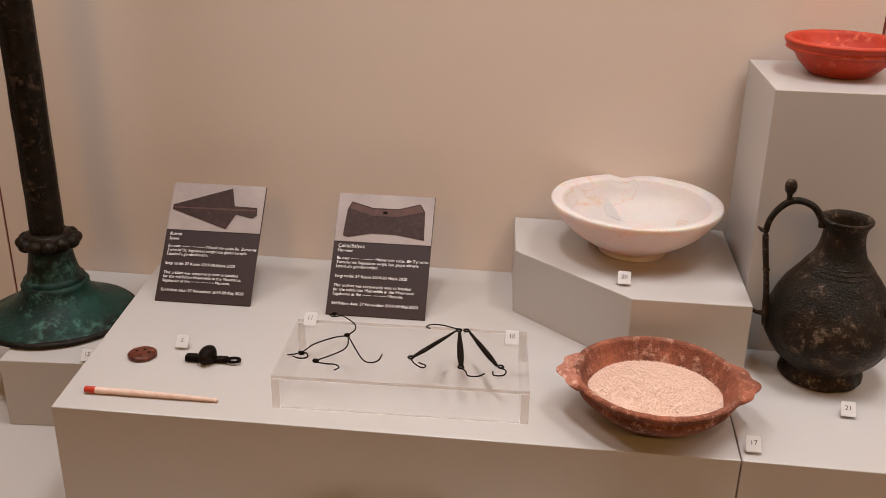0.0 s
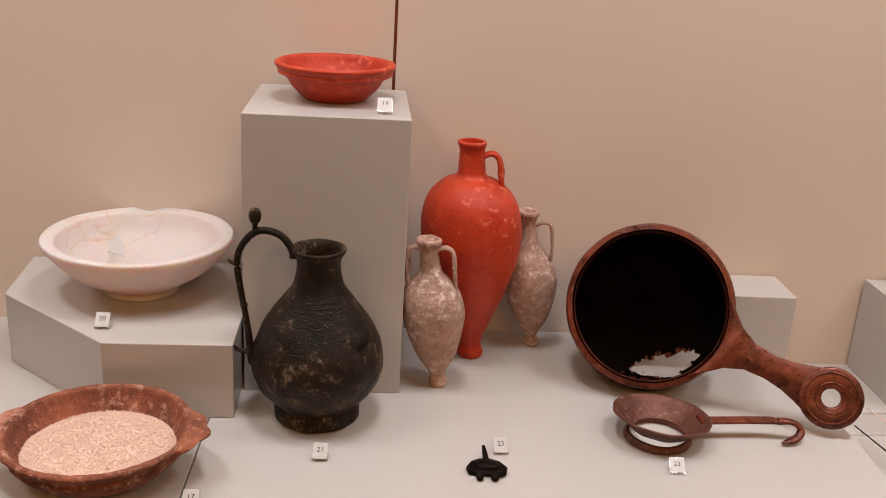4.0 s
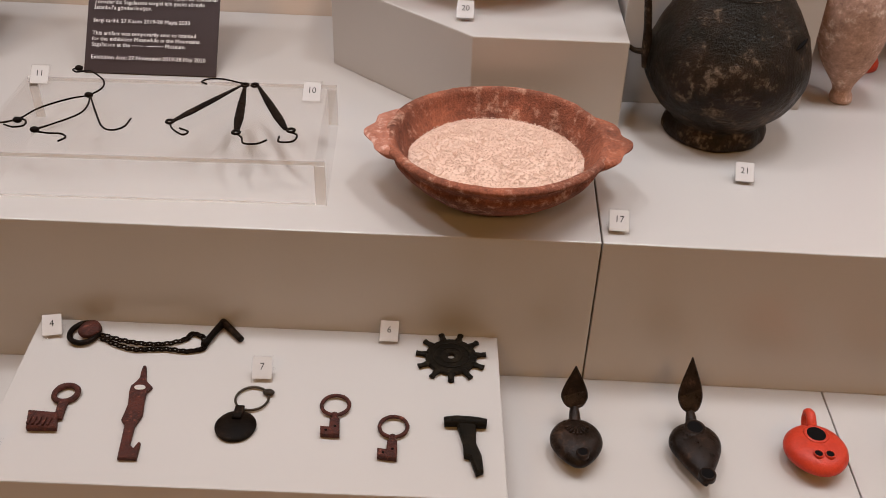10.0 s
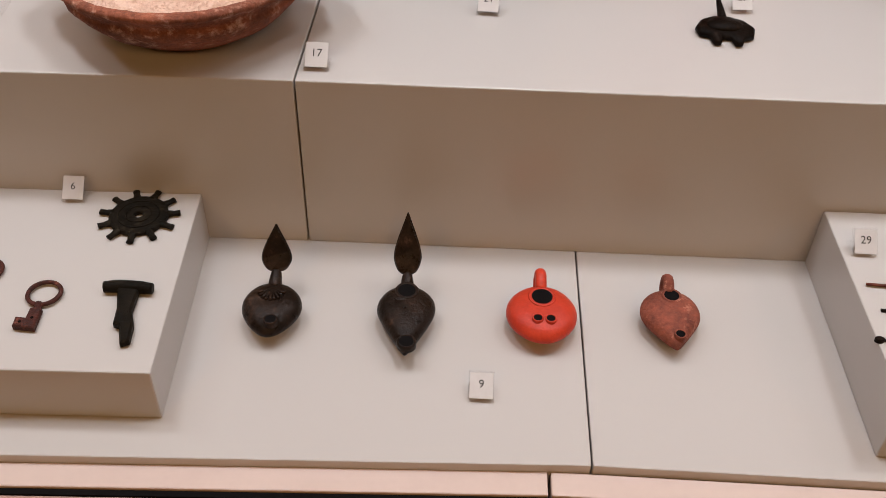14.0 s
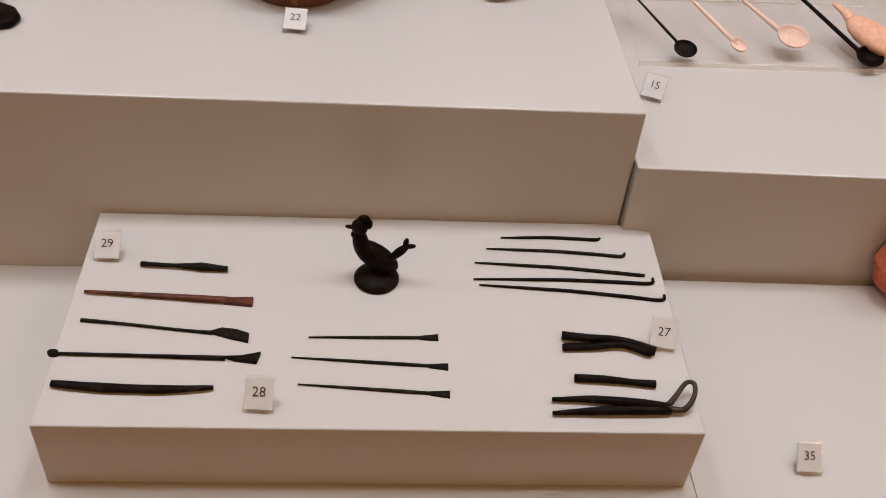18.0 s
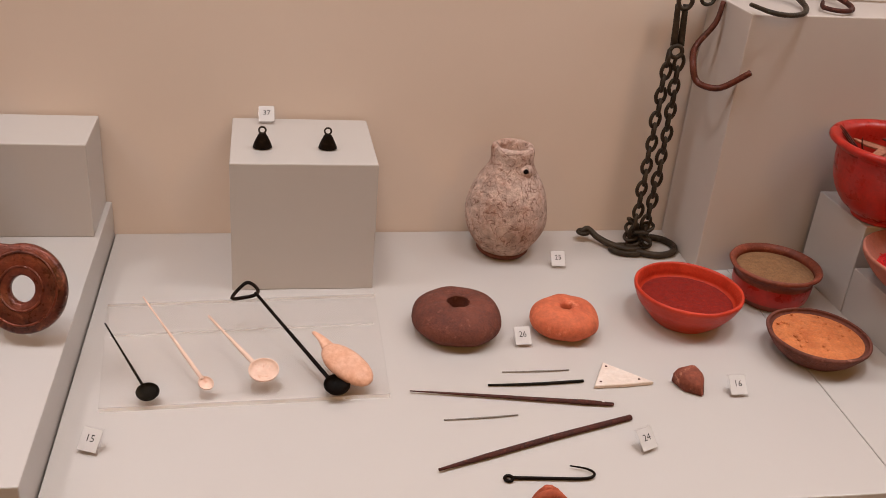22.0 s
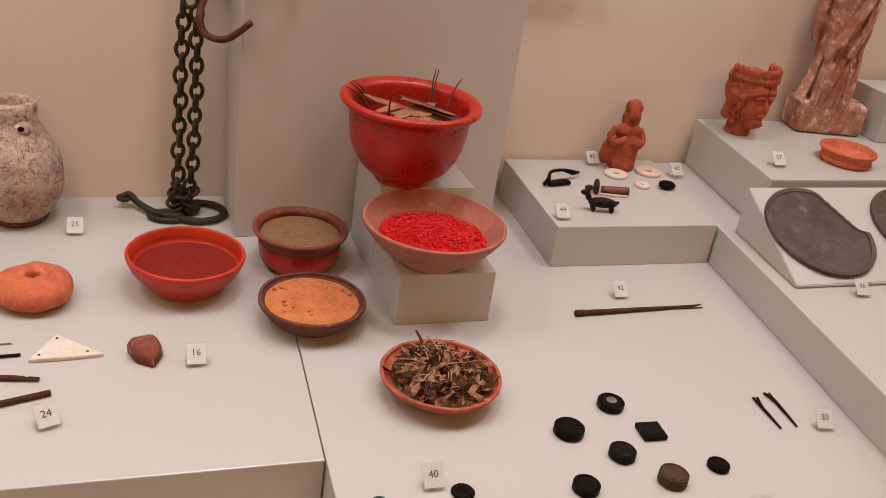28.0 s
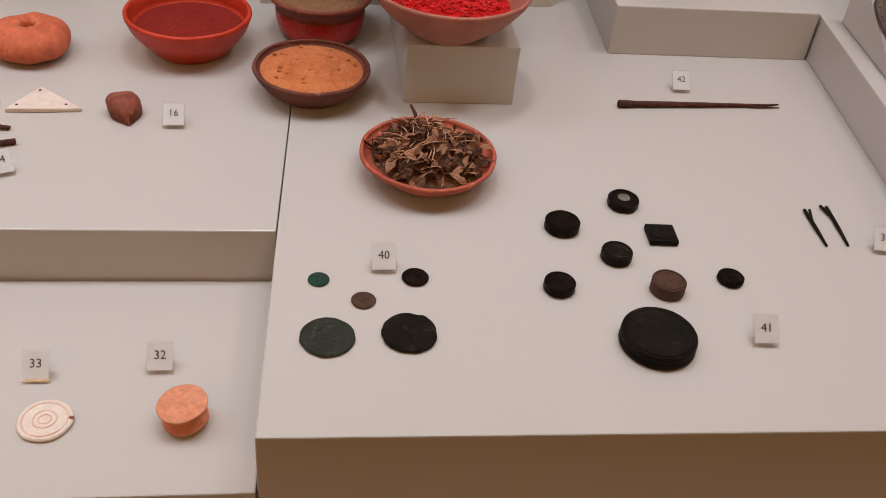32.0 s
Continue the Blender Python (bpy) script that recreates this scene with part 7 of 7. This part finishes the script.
ring_of(t, 0, 0, 0.0236, 0.0005, GREEN_BLACK, 0.0114, name="turned_line")
t = thing("iron_stylus", (0, 0, 0), "long thin rusty iron stylus with a split end", "stylus")
part("shaft", tube([(2.1892, 1.1848, S2 + 0.0032), (2.2106, 1.1853, S2 + 0.0032), (2.2723, 1.1873, S2 + 0.0028), (2.3348, 1.1898, S2 + 0.002), (2.3598, 1.1944, S2 + 0.0012)], [0.0042, 0.0034, 0.0026, 0.0018, 0.0006], 6, 5, wob=0.1), RUST, t, "", True)
part("splinter", tube([(2.3139, 1.1890, S2 + 0.002), (2.3401, 1.1873, S2 + 0.0016), (2.3580, 1.1874, S2 + 0.0012)], [0.0012, 0.001, 0.0005], 6, 4), RUST, t, "", True)
for a, b, e in (((2.3099, 1.0142), (2.3085, 0.9652), (2.3142, 1.0135)), ((2.3319, 1.0186), (2.3275, 0.9655), (2.3266, 1.0197))):
    t = thing("bronze_pin", (0, 0, 0), "short slim dark bronze pin with a split head", "pin", "short pins")
    part("shaft", tube([(*a, S2 + 0.0018), ((a[0] + b[0]) / 2, (a[1] + b[1]) / 2, S2 + 0.0018), (*b, S2 + 0.0014)], [0.0016, 0.0017, 0.0010], 7, 4), GREEN_BLACK, t, "", True)
    part("head", tube([(a[0] - 0.001, a[1] - 0.020, S2 + 0.0022), (*e, S2 + 0.0022)], [0.0009, 0.0014], 6, 3), GREEN_BLACK, t, "", True)

# ---- two small discs on the lower plinth ----
t = thing("clay_disc", (1.7179, 0.8414, S3), "pale pink flat clay disc with incised rings", "disc", turn=10)
part("disc", plate(circle(0.0178, 48, 0.0005), 0.0003, 0.0035, 0.0008), IVORY, t)
for r in (0.0145, 0.0075, 0.004):
    ring_of(t, 0, 0, r, 0.0006, BONE, 0.0035, name="ring_line")
part("chip", blob(0.0018, (0.0165, -0.002, 0.003), (1, 1, 0.6), 0, sub=2), RED_CLAY_WORN, t)
t = thing("clay_spool", (1.8090, 0.8390, S3), "orange clay spool with two round flanges", "spool")
t.matrix_world = pose(1.8090, 0.8390, S3 + 0.0018, 0, -7, 0) @ Matrix.Diagonal((0.92, 0.92, 1.0, 1))
part("spool", lathe([(0.0150, 0.0003), (0.0166, 0.0014), (0.0158, 0.0028), (0.0080, 0.0042), (0.0058, 0.0080), (0.0066, 0.0118), (0.0160, 0.0142), (0.0183, 0.0152), (0.0176, 0.0168), (0.009, 0.0162), (0, 0.0164)], 56, 0.0007, 60), PALE_ORANGE, t, "", True)

# ---- small bronzes beside the terracottas ----
B = 0.952
t = thing("bronze_brooch", (2.2700, 1.4236, B), "small dark bronze bow brooch", "brooch", turn=12)
part("bow", tube([(-0.032, -0.002, 0.003), (-0.030, -0.006, 0.012), (-0.018, 0.006, 0.016), (0.004, 0.010, 0.015), (0.022, 0.010, 0.010), (0.036, 0.014, 0.007)], [0.003, 0.003, 0.0022, 0.0022, 0.004, 0.002], 8, 5), BLACK_BRONZE, t, "", True)
part("plate", box(-0.026, 0.008, -0.008, 0.003, 0.0005, 0.006, 0.0015), BLACK_BRONZE, t)
t = thing("bronze_handle_piece", (2.3191, 1.3898, B), "small rusty socketed bronze handle", "handle", turn=-14)
part("socket", tube([(-0.008, 0.0, 0.006), (0.010, 0.0, 0.006), (0.028, 0.0, 0.006)], [0.0052, 0.0062, 0.0066], 8, 4), COPPER_GREY, t, "", True)
part("collar", lathe([(0.004, -0.002), (0.010, -0.001), (0.010, 0.002), (0.004, 0.003)], 24, m=pose(-0.016, 0, 0.009, 0, 90, 0)), RUST, t, "", True)
part("tip", blob(0.005, (-0.025, 0, 0.007), (1.2, 0.8, 0.8), 0.0006, 90, sub=2), RUST, t, "", True)
part("strip", box(-0.014, 0.026, -0.009, -0.0065, 0.0005, 0.004, 0.0006), BONE, t)
bm = bmesh.new()
blob(0.008, (0.004, 0, 0.0120), (2.4, 0.85, 0.85), 0.0004, 60, bm)
blob(0.0045, (-0.016, 0, 0.018), (0.9, 0.8, 1.4), 0.0003, 60, bm, (0, -25, 0), 2)
blob(0.0042, (-0.021, 0, 0.0235), (1.5, 0.8, 0.9), 0, 60, bm, (0, 0, 0), 2)
blob(0.0020, (-0.017, 0.001, 0.0275), (0.8, 0.6, 1.5), 0, 60, bm, (0, 0, 0), 2)
for x, y in ((-0.008, -0.004), (-0.008, 0.004), (0.016, -0.004), (0.016, 0.004)):
    blob(0.0032, (x, y, 0.0052), (0.9, 0.8, 1.6), 0, 60, bm, (0, 0, 0), 2)
blob(0.002, (0.022, 0, 0.014), (1.2, 0.7, 1.2), 0, 60, bm, (0, 0, 0), 2)
dog = part("dog_figurine", bm, BRONZE, None, "", True)
dog.matrix_world = pose(2.2815, 1.3391, B, 0, 0, -16)
tagged(dog, "tiny dark bronze dog figurine standing on the riser", "figurine")
for x, y, r, label in ((2.3646, 1.4510, 0.0165, "flat pale bone ring"), (2.4200, 1.4602, 0.0185, "thick flat pinkish bone ring"), (2.3852, 1.4134, 0.0105, "tiny pale bone ring")):
    t = thing("bone_ring", (x, y, B), label + " lying flat", "ring", "bone rings")
    part("ring", plate(circle(r, 40), 0.0003, 0.0045, 0.001, hole=circle(r * 0.28, 40)), IVORY if r < 0.018 else BONE, t)
t = thing("dark_bead", (2.4202, 1.4079, B), "flat oval black bead", "bead")
part("bead", blob(0.0125, (0, 0, 0.0055), (1.0, 0.85, 0.42), 0.0004, 60), BLACK_BRONZE, t, "", True)
seated = figure("seated_figurine", [(0.024, (0.002, 0, 0.010), (1.0, 0.75, 0.9), (0, 0, 0)), (0.024, (0.003, 0, 0.032), (0.98, 0.66, 1.0), (0, 0, 0)), (0.0145, (0.005, 0.006, 0.072), (1.15, 0.75, 1.25), (0, 0, 0)), (0.024, (0.002, 0, 0.020), (1.0, 0.7, 1.0), (0, 0, 0)), (0.021, (0.004, 0, 0.042), (0.95, 0.65, 1.1), (0, 0, 0)), (0.020, (0.001, 0, 0.056), (1.2, 0.62, 0.6), (0, 0, 0)), (0.0132, (0.005, -0.001, 0.081), (0.82, 0.9, 1.2), (0, 0, 0)), (0.0145, (0.005, 0.004, 0.089), (1.0, 0.95, 0.8), (0, 0, 0)), (0.0085, (0.004, 0, 0.067), (0.9, 0.8, 1.0), (0, 0, 0)), (0.014, (-0.025, 0.006, 0.024), (0.8, 0.7, 1.5), (0, 12, 0)), (0.0022, (0.005, -0.0135, 0.080), (0.8, 0.8, 1.8), (0, 0, 0))],
       (2.385, 1.478, B), TERRACOTTA, "small seated terracotta figurine on a white riser", -6, 0.0003, 120.0,
       [([(0.021, 0, 0.060), (0.027, -0.006, 0.046), (0.020, -0.015, 0.041), (0.008, -0.017, 0.047)], 0.0055), ([(-0.021, 0, 0.060), (-0.030, -0.004, 0.047), (-0.024, -0.014, 0.042), (-0.006, -0.017, 0.049)], 0.0055)], 0.0011)
seated.matrix_world = pose(2.383, 1.478, B, 0, 0, -6) @ Matrix.Diagonal((0.84, 0.9, 1.0, 1))

# ---- terracottas and mirrors at the end ----
H = 1.018
head = [(0.0365, (0, 0.004, 0.066), (0.95, 1.05, 1.0), (0, 0, 0)), (0.028, (0, -0.015, 0.052), (0.86, 0.8, 1.25), (0, 0, 0)), (0.015, (0, -0.021, 0.028), (1.0, 0.9, 0.9), (0, 0, 0)), (0.0078, (0, -0.033, 0.0275), (1.1, 0.7, 0.8), (0, 0, 0)), (0.005, (0, -0.0365, 0.0395), (1.7, 0.6, 0.45), (0, 0, 0))]
rolls = [([(0, 0.006, 0.0), (0, 0.004, 0.018), (0, 0.0, 0.040)], [0.021, 0.0195, 0.020]), ([(0, -0.036, 0.064), (0, -0.0415, 0.054), (0, -0.0405, 0.049)], [0.0026, 0.0036, 0.0040])]
for s in (-1, 1):
    head.append((0.0050, (s * 0.0105, -0.0335, 0.0600), (1.4, 0.6, 0.7), (0, 0, 0)))
    rolls.append(([(s * 0.003, -0.0365, 0.0665), (s * 0.011, -0.0370, 0.0685), (s * 0.019, -0.0310, 0.0650)], 0.0026))
    for k in range(4):
        z = 0.073 + 0.0052 * k
        rolls.append(([(s * 0.002, -0.0345 + 0.002 * k, z + 0.004), (s * 0.014, -0.0340 + 0.002 * k, z + 0.0015), (s * 0.025, -0.025 + 0.002 * k, z - 0.003), (s * 0.034, -0.010, z - 0.007), (s * 0.037, 0.008, z - 0.015)], 0.0040))
    for k in range(5):
        head.append((0.0095, (s * (0.036 - 0.0024 * k), -0.004 + 0.004 * k, 0.066 - 0.009 * k), (0.85, 1.1, 0.9), (0, 0, 0)))
        head.append((0.0075, (s * (0.030 - 0.0020 * k), -0.016 + 0.004 * k, 0.064 - 0.010 * k), (0.8, 0.9, 1.0), (0, 0, 0)))
rolls.append(([(0.0375 * math.cos(math.radians(q)), 0.0375 * math.sin(math.radians(q)) + 0.004, 0.0915) for q in range(170, 380, 20)], 0.0052))
for k in range(13):
    a = math.radians(176 + k * 15.5)
    head.append((0.0072, (0.0375 * math.cos(a), 0.0375 * math.sin(a) + 0.004, 0.101), (0.95, 0.6, 1.3), (0, 0, 0)))
head.append((0.036, (0, 0.006, 0.086), (1.02, 1.0, 0.42), (0, 0, 0)))
crowned = figure("crowned_figurehead", head, (2.546, 1.458, H), TERRACOTTA, "orange terracotta female head with a scalloped crown", -8, 0.0003, 120.0, rolls, 0.0013)
crowned.matrix_world = pose(2.546, 1.452, H, 0, 0, 8) @ Matrix.Diagonal((0.86, 0.9, 0.92, 1))


def worn(co, n_):
    """Two long cracks, the broken hollow top and vertical folds near the feet."""
    push = 0.0
    if co.z > 0.055:
        if abs(co.x - (0.052 - 0.0034 / 0.01 * (0.235 - co.z))) < 0.0018 or (co.z < 0.125 and abs(co.x - 0.022 - 0.03 * (co.z - 0.05)) < 0.0016):
            push -= 0.0035
        if co.z < 0.13:
            push += 0.0012 * math.sin(co.x * 300 + 4 * noise.noise(co * 25))
        else:
            push += 0.0013 * math.sin((co.x * 0.8 + co.z) * 190 + 7 * noise.noise(co * 28)) * (0.5 + noise.noise(co * 16))
        if co.z > 0.268 and abs(co.x - 0.004) < 0.024 and co.y < -0.004:
            push -= 0.030 * min(1.0, (co.z - 0.262) / 0.006)
    return n_ * push


stat = [(0.05, (0.006, 0, 0.085), (1.0, 0.66, 1.5), (0, 0, 0)), (0.048, (-0.002, 0, 0.155), (0.98, 0.68, 1.6), (0, 0, 0)), (0.052, (-0.004, 0, 0.235), (1.0, 0.66, 1.5), (0, 0, 0)), (0.044, (0.0, 0, 0.30), (1.0, 0.66, 1.0), (0, 0, 0)), (0.03, (0.044, 0.0, 0.17), (0.6, 0.8, 3.2), (0, 0, 0))]
block_ = box(-0.058, 0.103, -0.034, 0.036, 0.0005, 0.050, 0.008)
rolls = [([(-0.055, -0.006, 0.245), (-0.064, -0.006, 0.205), (-0.062, -0.006, 0.165), (-0.058, -0.004, 0.138)], [0.010, 0.012, 0.012, 0.008]), ([(-0.036, -0.010, 0.115), (-0.046, -0.010, 0.080), (-0.058, -0.010, 0.045)], [0.007, 0.011, 0.013]),
         ([(0.048, -0.020, 0.250), (0.020, -0.034, 0.205), (-0.012, -0.034, 0.150), (-0.034, -0.024, 0.115)], 0.008), ([(0.050, -0.018, 0.205), (0.030, -0.032, 0.165), (0.010, -0.034, 0.120)], 0.008), ([(-0.040, -0.022, 0.262), (-0.010, -0.034, 0.245), (0.030, -0.030, 0.262)], 0.006)]
rolls += [([(-0.034 + 0.0095 * k, -0.026 - 0.006 * math.sin(k * 0.39), 0.112 + 0.012 * math.sin(k * 1.7)), (-0.037 + 0.0105 * k, -0.028 - 0.006 * math.sin(k * 0.39), 0.080), (-0.040 + 0.0112 * k, -0.029 - 0.004 * math.sin(k * 0.39), 0.046)], 0.0045) for k in range(9)]
statue = figure("draped_statuette", stat, (2.690, 1.482, H), WHITED_CLAY, "broken draped clay statuette standing on a block base", -8, 0.0004, 40.0, rolls, 0.0020, worn, block_)
statue.matrix_world = pose(2.692, 1.480, H, 0, 0, -10) @ Matrix.Diagonal((0.66, 0.80, 0.95, 1))
t = thing("clay_saucer", (2.650, 1.350, H), "small shallow orange clay saucer", "saucer")
part("saucer", lathe([(0.036, 0.0004), (0.040, 0.002), (0.0405, 0.006), (0.039, 0.009), (0.0405, 0.014), (0.044, 0.0185), (0.0445, 0.0215), (0.0415, 0.0225), (0.0385, 0.0185), (0.032, 0.0120), (0, 0.0110)], 56, 0.0006), ORANGE_CLAY, t, "", True)
t.scale = (0.86, 0.86, 0.9)
# sloping board with two bronze mirrors
board = bmesh.new()
q = [(2.437, 1.139), (3.3, 1.139), (3.3, 1.2865), (2.451, 1.2835)]
low = [board.verts.new((x, y, 0.9485)) for x, y in q]
top = [board.verts.new((q[0][0], q[0][1], 0.9525)), board.verts.new((q[1][0], q[1][1], 0.9525)), board.verts.new((q[2][0], q[2][1], 1.010)), board.verts.new((q[3][0], q[3][1], 1.010))]
board.faces.new(low[::-1])
board.faces.new(top)
for i in range(4):
    board.faces.new((low[i], low[(i + 1) % 4], top[(i + 1) % 4], top[i]))
bmesh.ops.recalc_face_normals(board, faces=board.faces)
bmesh.ops.bevel(board, geom=list(board.edges), offset=0.001, segments=2, affect="EDGES")
block("sloping_display_board", board, "white sloping board under two bronze mirrors")
slope = pose(2.514, 1.212, 0.9815, 21.3, 0, 0)
for k, (m, bite) in enumerate(((slope, True), (slope @ pose(0.158, 0.004, 0), False))):
    t = new("bronze_mirror")
    t.matrix_world = m
    tagged(t, "dull grey bronze mirror disc %s" % ("with a broken edge" if bite else "nearly whole, on a sloping board"), "mirror", "bronze mirrors")
    r = 0.0715 if bite else 0.066
    out = []
    for i in range(72):
        a = 2 * math.pi * i / 72
        d = r
        if bite and -0.45 < a < 1.15:
            cut = 0.052 / max(0.2, math.cos(a - 0.40))
            d = min(r, cut + 0.0015 * math.sin(i * 2.7))
        out.append((d * math.cos(a), d * math.sin(a)))
    part("disc", plate(out, 0.0006, 0.0042, 0.0008), MIRROR_BRONZE, t)
    inner = [(x * 0.91, y * 0.91) for x, y in out]
    part("raised_rim", plate(out, 0.0043, 0.0056, 0.0005, hole=inner), MIRROR_BRONZE, t, "raised worn rim")
    for i in range(46):
        a = math.radians(80 + i * 5.4) if bite else math.radians(i * 7.8)
        part("rim_bead", blob(0.0011, ((r - 0.0035) * math.cos(a), (r - 0.0035) * math.sin(a), 0.0058), (1, 1, 0.6), 0, sub=1), MIRROR_BRONZE, t)
